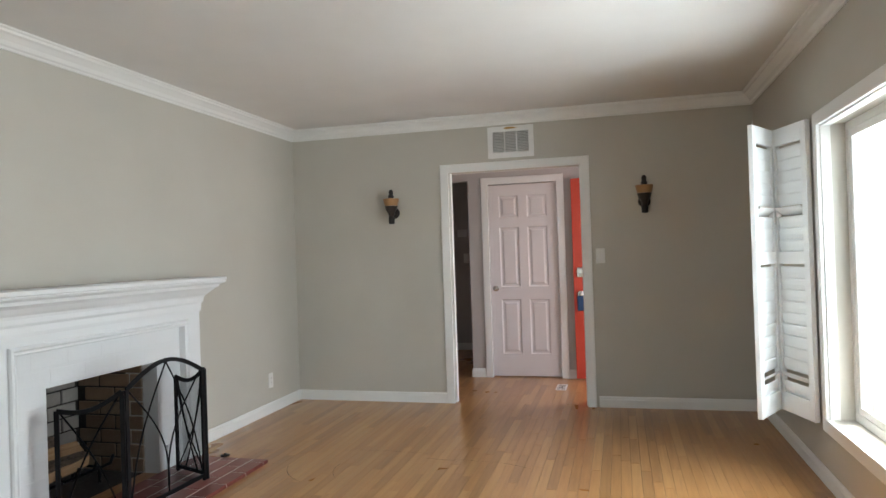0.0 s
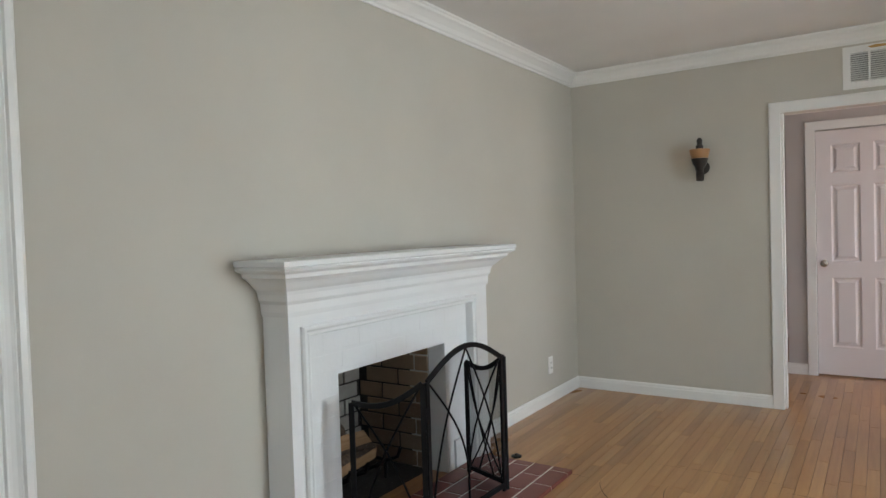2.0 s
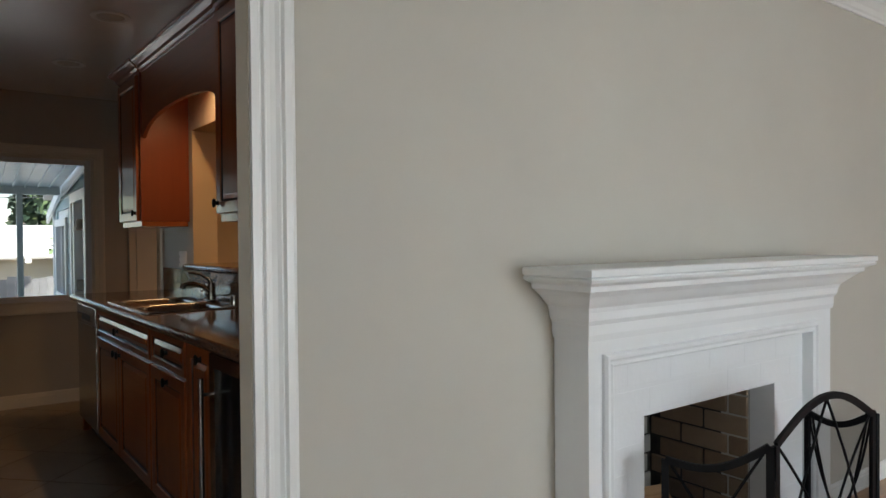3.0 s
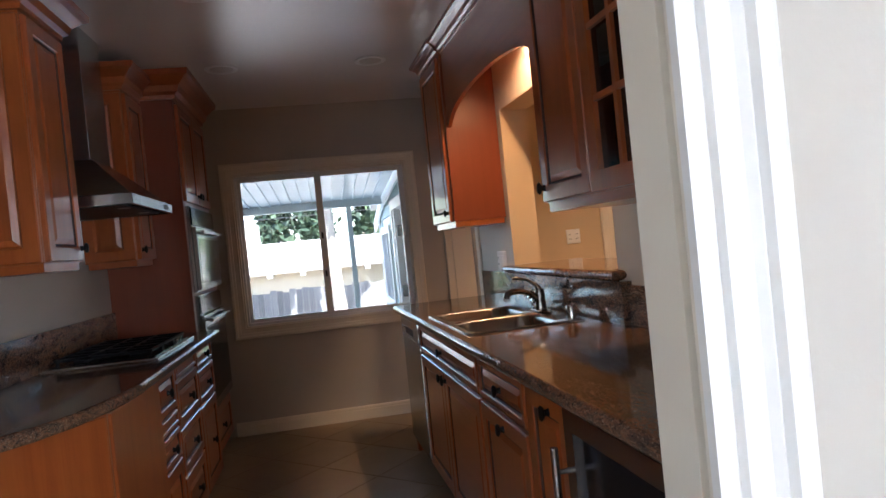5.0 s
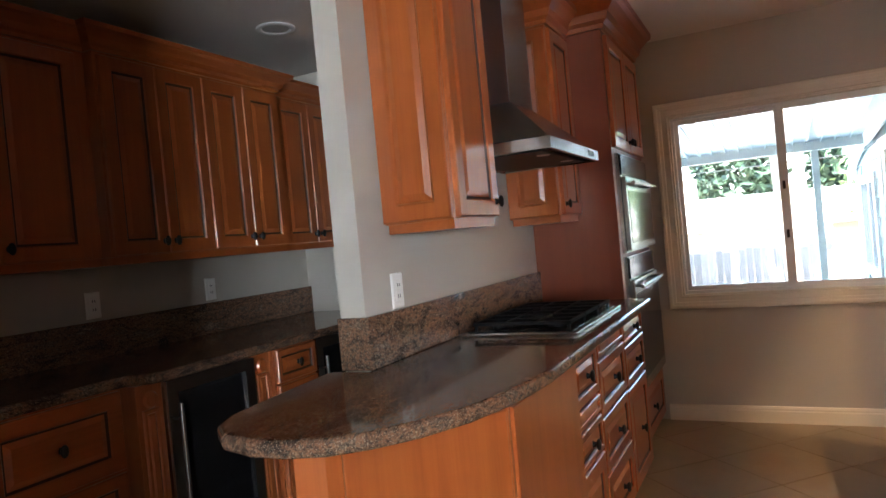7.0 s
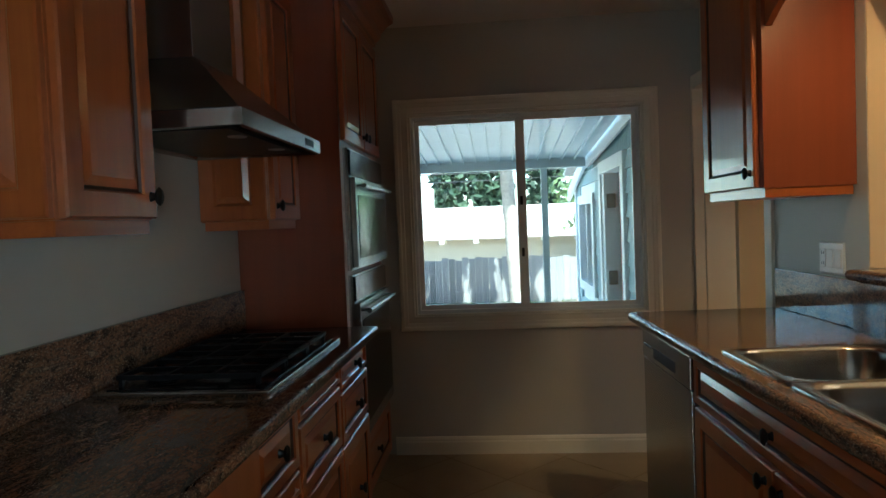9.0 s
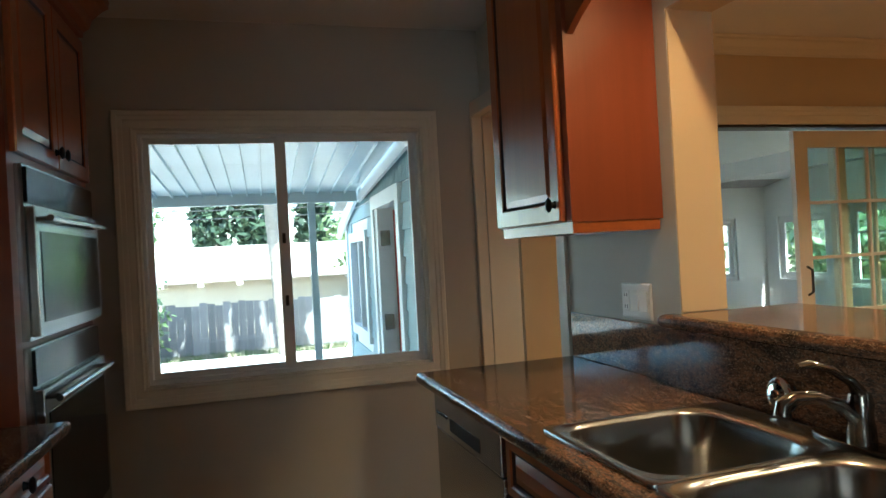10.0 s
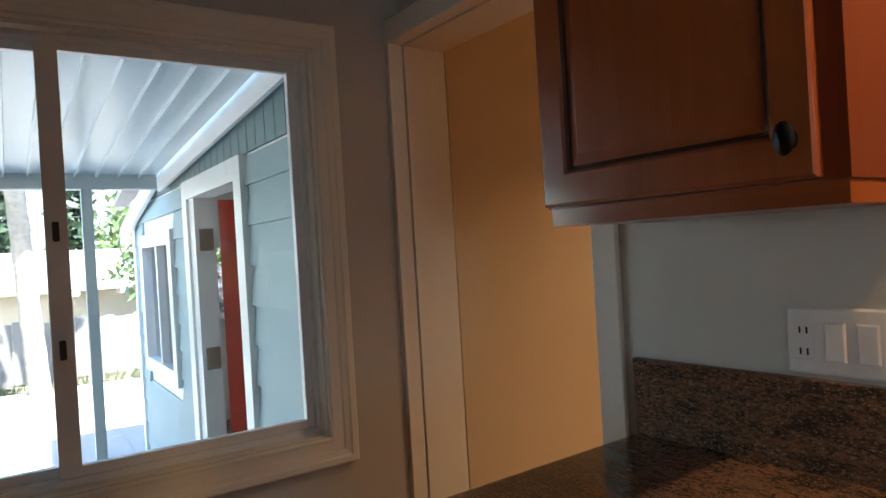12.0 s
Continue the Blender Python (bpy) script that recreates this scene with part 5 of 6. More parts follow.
hood = thing("range_hood", "stainless steel chimney range hood", "range hood", (-5.815, 0.036, 0))
hood.scale = (0.945, 0.93, 1.0)
bm = bmesh.new()


def rect(x0, y0, x1, y1, z):
    return [(x0, y0, z), (x1, y0, z), (x1, y1, z), (x0, y1, z)]


loft(bm, [rect(-0.37, 0.02, 0.37, 0.475, 1.632), rect(-0.385, 0.0, 0.385, 0.49, 1.620), rect(-0.395, 0.0, 0.395, 0.502, 1.624), rect(-0.395, 0.0, 0.395, 0.502, 1.668), rect(-0.385, 0.0, 0.385, 0.49, 1.672), rect(-0.16, 0.0, 0.16, 0.27, 1.86)])
part("canopy", bm, STEEL, hood)
part("chimney", boxed(-0.155, 0.002, 1.862, 0.155, 0.262, H2 - 0.001, 0.002), STEEL, hood)
part("filter", boxed(-0.34, 0.05, 1.623, 0.34, 0.44, 1.631), PEWTER, hood, "dark grease filter")
part("control_strip", boxed(-0.30, 0.5022, 1.634, -0.20, 0.5036, 1.658), BLACKPLASTIC, hood)
for x in (-0.18, 0.18):
    smooth(part("lamp_lens", lathe(bmesh.new(), [(0.03, 1.6225), (0.028, 1.6205), (0.0005, 1.620)], (x, 0.40, 0), seg=16), LENS, hood))

ov = thing("oven_tower", "tall red-brown cabinet holding two steel wall ovens", "oven cabinet", (-7.42, 0.492, 0))
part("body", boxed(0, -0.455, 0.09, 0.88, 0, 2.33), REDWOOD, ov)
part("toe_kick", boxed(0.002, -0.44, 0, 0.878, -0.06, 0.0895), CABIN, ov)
for x0, x1, kx in ((0.025, 0.437, 0.405), (0.443, 0.855, 0.475)):
    front(ov, x0, 1.72, x1, 2.30, (kx, 1.775), "door")
front(ov, 0.025, 0.115, 0.855, 0.395, (0.44, 0.26), "drawer_front")
crown_on(ov, 0.88, 0.44, 2.325, False, True, 1.9)


def wall_oven(z0, z1, label, glass0):
    o = thing("wall_oven", label, "oven", (-7.42, 0.493, 0), 0, "wall ovens")
    bm = bmesh.new()
    box(bm, 0.045, 0.0005, z0, 0.832, 0.022, z1)
    part("fascia", bm, STEEL, o)
    part("control_panel", boxed(0.055, 0.0225, z1 - 0.115, 0.822, 0.030, z1 - 0.008, 0.002), BLACKGLASS, o, "black glass control panel")
    d = part("door", boxed(0.055, 0.0225, z0 + 0.012, 0.822, 0.048, z1 - 0.125, 0.004), STEEL, o, "steel oven door")
    part("window", boxed(0.095, 0.0482, z0 + glass0, 0.782, 0.050, z1 - 0.20), BLACKGLASS, d, "black oven window")
    hb = tube(bmesh.new(), [(0.09, 0.078, z1 - 0.16), (0.785, 0.078, z1 - 0.16)], 0.011, 12)
    for x in (0.13, 0.745):
        tube(hb, [(x, 0.046, z1 - 0.16), (x, 0.078, z1 - 0.16)], 0.008, 10)
    smooth(part("handle", hb, STEEL, d, "steel bar handle"))
    return o


wall_oven(1.165, 1.690, "steel wall oven with a black window, upper of two", 0.05)
wall_oven(0.42, 1.145, "steel wall oven with a black window, lower of two", 0.07)

for x, w_, rows_, label in (
        (-5.568, 0.345, [(0.700, 0.885), (0.625, 0.688), (0.482, 0.612), (0.115, 0.470)], "cherry base cabinet with a stack of four drawers"),
        (-6.058, 0.488, [(0.812, 0.885), (0.592, 0.800), (0.372, 0.580), (0.115, 0.360)], "wide cherry base cabinet with drawers under the cooktop"),
        (-6.530, 0.470, [(0.775, 0.885), (0.582, 0.763), (0.115, 0.570)], "narrow cherry base cabinet with small drawers")):
    cells = [(0.006, a, w_ - 0.006, b_, None if b_ - a < 0.08 else (w_ / 2, (a + b_) / 2), "drawer_front") for a, b_ in rows_]
    lower("drawer_cabinet", label, (x, SF, 0), 0, w_, 0.495, cells)
pen = thing("peninsula_base", "cherry panelled base under the rounded granite peninsula", "kitchen cabinet", (-4.61, 0.245, 0))
part("core", slab(bmesh.new(), [(-0.617, 0.328), (-0.008, 0.328), (0.385, 0.085), (0.42, 0.0), (-0.02, -0.30), (-0.30, -0.34)], 0.10, 0.894), CHERRY, pen)
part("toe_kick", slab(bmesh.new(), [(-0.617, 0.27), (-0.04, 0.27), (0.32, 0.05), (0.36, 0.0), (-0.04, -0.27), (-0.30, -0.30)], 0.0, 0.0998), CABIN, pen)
part("corner_post", slab(bmesh.new(), [(0.388, 0.10), (0.425, 0.085), (0.448, 0.02), (0.430, -0.005), (0.402, -0.005), (0.402, 0.02)], 0.02, 0.8935), CHERRY, pen)
for a, b_ in (((0.385, 0.085), (-0.008, 0.328)),):
    L = math.hypot(a[0] - b_[0], a[1] - b_[1])
    d = part("side_panel", rings(bmesh.new(), 0.01, 0.105, L - 0.01, 0.885, [(0, 0.008), (0.003, 0.010)]), CHERRY, pen)
    d.matrix_basis = pose(a[0], a[1], 0, 0, 0, math.degrees(math.atan2(b_[1] - a[1], b_[0] - a[0]))) @ Matrix.Diagonal((1, -1, 1, 1))
d = part("side_panel", rings(bmesh.new(), -0.612, 0.105, -0.02, 0.885, [(0, 0.008), (0.003, 0.010)]), CHERRY, pen)
d.location = (0, 0.329, 0)

ptop = thing("granite_peninsula_top", "polished brown granite worktop with a rounded peninsula end", "worktop", (-4.81, 0.275, 0.8945))
ends = [(-1.727, 0.347), (-1.727, -0.238), (0.0, -0.238), (0.0, -0.36), (0.024, -0.380), (0.316, -0.352), (0.50, -0.328), (0.585, -0.285), (0.645, -0.212), (0.675, -0.11), (0.672, -0.02), (0.642, 0.07), (0.58, 0.145), (0.49, 0.215), (0.36, 0.280), (0.22, 0.318), (0.08, 0.341), (-0.05, 0.350), (-0.35, 0.349)]
part("slab", slab(bmesh.new(), ends, 0.0, 0.0405, 0.013), GRANITE, ptop)
bm = bmesh.new()
box(bm, -1.727, -0.2395, 0.041, -0.018, -0.219, 0.208, 0.003)
box(bm, -0.019, -0.336, 0.041, 0.0, -0.218, 0.208, 0.003)
part("backsplash", bm, GRANITE, ptop)

cook = thing("gas_cooktop", "black gas cooktop with a steel rim and iron grates", "cooktop", (-5.80, 0.31, 0.9355))
cook.scale = (0.95, 0.90, 1.0)
part("tray", boxed(-0.405, -0.26, 0, 0.405, 0.262, 0.012, 0.004), STEEL, cook)
part("well", boxed(-0.375, -0.235, 0.0122, 0.375, 0.237, 0.015), BLACKGLASS, cook, "black enamel well")
for cx in (-0.235, 0.0, 0.235):
    gb = bmesh.new()
    for y in (-0.215, -0.07, 0.07, 0.215):
        box(gb, cx - 0.112, y - 0.006, 0.034, cx + 0.112, y + 0.006, 0.046)
    for x in (-0.106, 0.0, 0.106):
        box(gb, cx + x - 0.006, -0.215, 0.0335, cx + x + 0.006, 0.215, 0.0455)
    for x in (-0.106, 0.106):
        for y in (-0.209, 0.209):
            box(gb, cx + x - 0.006, y - 0.006, 0.0155, cx + x + 0.006, y + 0.006, 0.034)
    part("grate", gb, IRON, cook, "cast iron grate")
    for y in (-0.13, 0.13):
        smooth(part("burner", lathe(bmesh.new(), [(0.045, 0.0155), (0.045, 0.024), (0.034, 0.026), (0.032, 0.031), (0.0005, 0.032)], (cx, y, 0), seg=18), IRON, cook))
for k in range(5):
    smooth(part("knob", lathe(bmesh.new(), [(0.019, 0.0155), (0.019, 0.030), (0.015, 0.038), (0.0005, 0.039)], (-0.352, -0.16 + k * 0.085, 0), seg=16), STEEL, cook, "steel knob"))
plate("power_outlet", "white outlet plate on the wall over the peninsula", "power outlet", (-5.035, 0.036, 1.165), 0, 0.075, 0.12, [("outlet", 0)])

# ---- pantry run ----
PF = -1.25
upper("wall_cabinet", "shaded cherry wall cabinet with raised-panel doors", (-4.885, PF, 0), 0, 1.745, 0.329, 1.378, 2.225, [(0.05 + 0.36 * k, 0.05 + 0.36 * (k + 1) - (0.13 if k == 4 else 0), 1 if k % 2 == 0 else -1, False) for k in range(5)], crown=(False, False), scale=1.2)
upper("wall_cabinet", "shaded cherry wall cabinet standing slightly forward", (-6.00, PF + 0.05, 0), 0, 1.11, 0.379, 1.378, 2.225, [(0.01 + 0.2725 * k, 0.01 + 0.2725 * (k + 1), 1 if k % 2 == 0 else -1, False) for k in range(4)], crown=(True, True), scale=1.2)
upper("wall_cabinet", "shaded cherry wall cabinet in the pantry corner", (-6.618, PF, 0), 0, 0.612, 0.329, 1.378, 2.225, [(0.01, 0.306, 1, False), (0.306, 0.602, -1, False)], crown=(False, False), scale=1.2)
for x, w_ in ((-4.705, 0.51), (-4.19, 0.54), (-3.645, 0.52)):
    lower("drawer_cabinet", "shaded cherry base cabinet with three drawers", (x, -0.985, 0), 0, w_, 0.58, [(0.012, a, w_ - 0.012, b_, (w_ / 2, (a + b_) / 2), "drawer_front") for a, b_ in ((0.60, 0.885), (0.36, 0.587), (0.115, 0.347))])
lower("drawer_cabinet", "shaded cherry base cabinet with a drawer over a door", (-5.74, -0.895, 0), 0, 0.31, 0.66, [(0.012, 0.735, 0.298, 0.885, (0.155, 0.81), "drawer_front"), (0.012, 0.115, 0.298, 0.722, (0.27, 0.66), "door")])
for x in (-4.825, -5.425):
    col = thing("turned_column", "carved cherry pilaster beside a wine cooler", "pilaster", (x, -0.91, 0), 0, "pilasters")
    part("shaft", boxed(0, -0.6, 0, 0.115, 0, 0.894), CHERRY, col)
    part("flute_panel", rings(bmesh.new(), 0.02, 0.12, 0.095, 0.80, [(0, 0.006), (0.004, 0.010), (0.014, 0.010), (0.018, 0.004), (0.026, 0.009)]), CHERRY, col)
    smooth(part("capital", lathe(bmesh.new(), [(0.020, 0.0), (0.034, 0.006), (0.026, 0.016), (0.0005, 0.018)], (0.0575, 0.0005, 0.835), "y", 14), CHERRY, col))
cooler((-5.308, -0.925, 0), 0, 0.480, "under-counter wine cooler with black glass in the pantry")
cooler((-6.35, -0.925, 0), 0, 0.60, "under-counter wine cooler with black glass in the pantry")
pt = thing("granite_pantry_top", "polished brown granite worktop along the pantry wall", "worktop", (-5.0, -1.2, 0.8945))
part("slab", slab(bmesh.new(), [(-1.618, -0.378), (1.885, -0.378), (1.885, 0.245), (0.34, 0.245), (0.29, 0.262), (0.25, 0.335), (0.18, 0.348), (-0.18, 0.340), (-1.618, 0.340)], 0.0, 0.0405, 0.013), GRANITE, pt)
part("backsplash", boxed(-1.618, -0.379, 0.041, 1.885, -0.358, 0.208, 0.003), GRANITE, pt)
for x in (-5.055, -5.76):
    plate("power_outlet", "white outlet plate over the pantry counter", "power outlet", (x, -1.579, 1.175), 0, 0.075, 0.12, [("outlet", 0)])


def can_light(place):
    c = thing("recessed_light", "round recessed ceiling light with a dark lens, switched off", "ceiling light", place, 0, "recessed lights")
    smooth(part("trim_ring", lathe(bmesh.new(), [(0.098, 0), (0.098, -0.006), (0.090, -0.010), (0.074, -0.008), (0.070, -0.003), (0.0005, -0.002)], seg=28), TRIM, c, "white trim ring"))
    smooth(part("lens", lathe(bmesh.new(), [(0.068, -0.0032), (0.050, -0.007), (0.0005, -0.009)], seg=24), LENS, c))
    return c


c0 = can_light((-6.52, 0.795, H2 - 0.001))
for p in ((-6.497, 1.685), (-5.343, 1.753), (-5.345, 0.86), (-5.80, -0.99), (-4.90, -0.97)):
    copy_thing(c0, pose(*p, H2 - 0.001))

# ---- glazed sliding doors and sunroom ----


def glazed_panel(label, y0, y1, x, handle):
    d = thing("sliding_glass_door", label, "sliding door", (x, y0, 0), 90, "sliding glass doors")
    w, h, s = y1 - y0, 1.965, 0.095
    bm = bmesh.new()
    for a in ((0, 0.012, s, h), (w - s, 0.012, w, h), (s, 0.012, w - s, 0.20), (s, h - 0.10, w - s, h)):
        box(bm, a[0], -0.018, a[1], a[2], 0.018, a[3])
    part("stiles_and_rails", bm, CREAM, d)
    for k in (1, 2, 3):
        xx = s + (w - 2 * s) * k / 4
        part("muntin", boxed(xx - 0.009, -0.012, 0.20, xx + 0.009, 0.012, h - 0.10), CREAM, d)
    for k in range(1, 5):
        z = 0.20 + (h - 0.30) * k / 5
        part("muntin", boxed(s, -0.0115, z - 0.009, w - s, 0.0115, z + 0.009), CREAM, d)
    p = part("pane", boxed(s - 0.004, -0.002, 0.196, w - s + 0.004, 0.002, h - 0.096), GREENGLASS, d, "green-tinted glass")
    p.visible_shadow = False
    if handle:
        hb = tube(bmesh.new(), [(0.05, -0.018, 0.98), (0.05, -0.055, 1.0), (0.05, -0.055, 1.13), (0.05, -0.018, 1.15)], 0.008, 10)
        smooth(part("handle", hb, BRONZE, d, "dark pull handle"))
    return d


glazed_panel("cream sliding glass door with a grid of muntins", 4.275, 5.38, -7.690, True)
glazed_panel("cream sliding glass door standing behind the first", 4.60, 5.698, -7.735, False)
part_track = structure(part("door_track", boxed(-7.768, 3.692, 1.985, -7.652, 5.698, 1.9998), BRONZE), "dark sliding door track")

SR = "plain white painted sunroom wall"
# West and north windows are enlarged past their known size to brighten the sunroom.
wall("wall_sunroom_west", "x", -11.67, -11.55, 2.151, 7.42, -0.1, 1.95, SUNW, SR, [(4.90, 6.98, 0.78, 1.56), (2.60, 4.70, 0.78, 1.56)])
wall("wall_sunroom_north", "y", 7.42, 7.54, -11.67, -7.65, -0.1, 2.62, SUNW, SR, [(-10.30, -8.00, 0.72, 1.62), (-11.35, -10.6, 0.78, 1.56)])
wall("wall_sunroom_south", "y", 2.076, 2.151, -11.67, -7.772, -0.15, 1.90, SUNW, SR, [(-9.50, -8.68, -0.1, 1.715), (-11.10, -10.20, 0.68, 1.495)])
structure(part("wall_sunroom_east", boxed(-7.776, 2.32, 2.02, -7.771, 7.42, 2.62), SUNW), SR)
bm = bmesh.new()
sweep(bm, [(-11.67, 1.935), (-7.772, 2.605), (-7.772, 2.68), (-11.67, 2.01)], (0, 2.076, 0), (0, 7.54, 0), (1, 0, 0), (0, 0, 1))
structure(part("ceiling_sunroom", bm, SUNW), "sloping white sunroom ceiling")
structure(part("floor_sunroom", boxed(-11.67, 2.076, -0.12, -7.772, 7.54, -0.002), TILE), "pale tiled sunroom floor")
for nm, m_, w_, h_ in (("window_sunroom_1", pose(-11.58, 6.978, 0.782, 0, 0, -90), 2.076, 0.776), ("window_sunroom_2", pose(-11.58, 4.698, 0.782, 0, 0, -90), 2.096, 0.776), ("window_sunroom_3", pose(-8.002, 7.45, 0.722, 0, 0, 180), 2.296, 0.896), ("window_sunroom_4", pose(-10.602, 7.45, 0.782, 0, 0, 180), 0.746, 0.776)):
    sw = slide_window(nm, "white framed sunroom window", m_, w_, h_, 0.05, [(0.042, w_ / 2 + 0.02, -0.026), (w_ / 2 - 0.02, w_ - 0.042, -0.002)])
    if h_ > 0.8:
        for k in (1, 2):
            part("glazing_bar", boxed(0.05, -0.012, h_ * k / 3 - 0.008, w_ - 0.05, 0.004, h_ * k / 3 + 0.008), VINYL, sw)
structure(part("exit_sign_beam", boxed(-11.0, 5.6, 1.90, -7.78, 5.75, 2.06), SUNW), "white ceiling beam in the sunroom")
for p in ((-6.4, 3.5), (-5.2, 3.5), (-6.4, 5.2)):
    d = thing("recessed_light", "round recessed dining room ceiling light, lit warm", "ceiling light", (*p, 2.499), 0, "dining room lights")
    smooth(part("trim_ring", lathe(bmesh.new(), [(0.098, 0), (0.098, -0.006), (0.090, -0.010), (0.074, -0.008), (0.070, -0.003), (0.0005, -0.002)], seg=28), TRIM, d))
    part("bulb", lathe(bmesh.new(), [(0.060, -0.0035), (0.045, -0.012), (0.0005, -0.016)], seg=18), WARMGLOW, d, "glowing warm bulb")
    lamp("dining_lamp", "SPOT", (*p, 2.475), (*p, 0), 15, (1.0, 0.68, 0.40), (125, 0.05))

# ---- unseen roof slab, its eaves sized to keep sun off hall and window ----
structure(part("roof_slab", boxed(-8.05, -3.3, 2.72, 2.3, 9.3, 2.86), SHINGLE), "plain unseen roof slab with deep eaves, added to block the sun")

# ---- outdoors ----
GZ = -0.31
bm = bmesh.new()
vs = [bm.verts.new((600 * math.cos(a), 600 * math.sin(a), GZ - 0.10)) for a in np.linspace(0, 2 * math.pi, 49)[:-1]]
bm.faces.new(vs)
structure(part("ground", bm, EARTH), "dry bare ground reaching to the horizon")
structure(part("patio", boxed(-16.6, -9, GZ - 0.09, -7.75, 2.07, GZ), CONCRETE), "pale concrete patio slab")
structure(part("patio_walk", boxed(-16.6, 2.075, GZ - 0.09, -11.72, 9, GZ - 0.005), CONCRETE), "pale concrete path beside the house")

wing = thing("house_wing", "blue-grey lap-sided house wing with white trim", "house", (0.2, 2.075, -0.05))
step = 0.172
holes = [(-9.815, -8.785, -0.2, 1.87), (-11.40, -10.295, 0.635, 1.635)]
for r in range(13):
    z0 = GZ - 0.02 + r * step
    z1 = z0 + step + 0.012
    segs = [(-11.70, -7.952)]
    for h0, h1, lo_, hi_ in holes:
        if z1 > lo_ + 0.02 and z0 < hi_ - 0.02:
            segs = [s for a, b_ in segs for s in ((a, min(b_, h0)), (max(a, h1), b_)) if s[1] - s[0] > 0.01]
    for a, b_ in segs:
        top_z = min(z1, 1.862)
        if top_z - z0 > 0.02:
            part("siding_board", sweep(bmesh.new(), [(0.0, z0), (0.026, z0), (0.008, top_z), (0.0, top_z)], (a, 0, 0), (b_, 0, 0), (0, -1, 0), (0, 0, 1)), SIDING, wing)
for k in range(25):
    a = -11.0 + k * 0.118
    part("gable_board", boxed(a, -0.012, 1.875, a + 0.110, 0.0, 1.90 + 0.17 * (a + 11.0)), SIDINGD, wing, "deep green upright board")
bm = bmesh.new()
for x0, z0, x1, z1 in ((-9.905, GZ, -9.80, 1.765), (-8.89, GZ, -8.785, 1.765), (-9.905, 1.765, -8.785, 1.868)):
    box(bm, x0, -0.045, z0, x1, -0.0, z1)
part("door_trim", bm, TRIM, wing, "white door trim")
bm = bmesh.new()
for x0, z0, x1, z1 in ((-11.40, 0.64, -11.30, 1.63), (-10.40, 0.64, -10.295, 1.63), (-11.30, 0.64, -10.40, 0.735), (-11.30, 1.54, -10.40, 1.63)):
    box(bm, x0, -0.045, z0, x1, -0.0, z1)
wt = part("window_trim", bm, TRIM, wing, "white window trim")
part("sash_bar", boxed(-10.87, -0.03, 0.735, -10.83, 0.03, 1.54), VINYL, wt)
p = part("pane", boxed(-11.30, 0.02, 0.735, -10.40, 0.024, 1.54), GLASS, wt)
p.visible_shadow = False
part("corner_trim", boxed(-11.745, -0.035, GZ - 0.1, -11.66, 0.06, 1.92), TRIM, wing, "white corner board")
part("rake_board", sweep(bmesh.new(), [(0, 0), (0.03, 0), (0.03, 0.13), (0, 0.13)], (-12.15, -0.04, 1.60), (-7.96, -0.04, 2.46), (0, -1, 0), (0, 0, 1)), TRIM, wing, "white rake board")
bm = bmesh.new()
sweep(bm, [(-12.2, 1.92), (-7.972, 2.69), (-7.972, 2.74), (-12.2, 1.97)], (0, -0.10, 0), (0, 5.5, 0), (1, 0, 0), (0, 0, 1))
part("roof", bm, SHINGLE, wing)
bm = bmesh.new()
for x0, x1 in ((-9.80, -9.692), (-8.89, -8.887)):
    box(bm, x0, -0.03, GZ, x1, 0.075, 1.765)
part("door_jamb", bm, VINYL, wing)
for z in (0.885, 1.535):
    part("hinge", boxed(-9.6915, -0.01, z - 0.06, -9.684, 0.065, z + 0.06, 0.002), NICKEL, wing, "metal door hinge")

rd = thing("patio_door", "red glazed patio door standing open into the sunroom", "door", (-9.46, 2.166, -0.13), 76)
bm = bmesh.new()
for x0, z0, x1, z1 in ((0, 0, 0.11, 1.83), (0.66, 0, 0.77, 1.83), (0.11, 0, 0.66, 0.30), (0.11, 1.70, 0.66, 1.83)):
    box(bm, x0, 0, z0, x1, 0.04, z1)
part("frame", bm, RED, rd)
p = part("pane", boxed(0.105, 0.018, 0.295, 0.665, 0.022, 1.705), GLASS, rd)
p.visible_shadow = False

roof = thing("patio_cover", "white ribbed metal patio cover on thin posts", "patio cover", (-7.76, 0, 0))
slope = math.degrees(math.atan2(0.175, 2.44))
pan = bpy.data.meshes.new("roof_panel")
pb = sweep(bmesh.new(), [(0, 0), (0.006, 0), (0.008, -0.022), (0.018, -0.022), (0.021, 0), (0.116, 0), (0.116, 0.010), (0, 0.010)], (0, 0, 0), (-2.50, 0, 0), (0, 1, 0), (0, 0, 1))
bmesh.ops.recalc_face_normals(pb, faces=pb.faces)
pb.to_mesh(pan), pb.free()
pan.materials.append(PATIOROOF)
for k in range(59):
    q = new("roof_panel", pan)
    q.parent = roof
    q.matrix_basis = pose(0, 1.99 - (k + 1) * 0.116, 2.095, 0, -slope, 0)
part("edge_beam", boxed(-2.50, -4.77, 1.835, -2.40, 1.99, 1.925, 0.004), ALU, roof, "grey edge beam and gutter")
part("side_flashing", sweep(bmesh.new(), [(0, -0.09), (0.02, -0.09), (0.02, 0.02), (0, 0.02)], (0, 2.03, 2.095), (-2.50, 2.03, 1.915), (0, -1, 0), (0, 0, 1)), TRIM, roof, "white flashing along the house wall")
for y in (1.60, -1.6):
    part("post", boxed(-2.475, y - 0.03, GZ, -2.425, y + 0.03, 1.834, 0.004), ALU, roof)

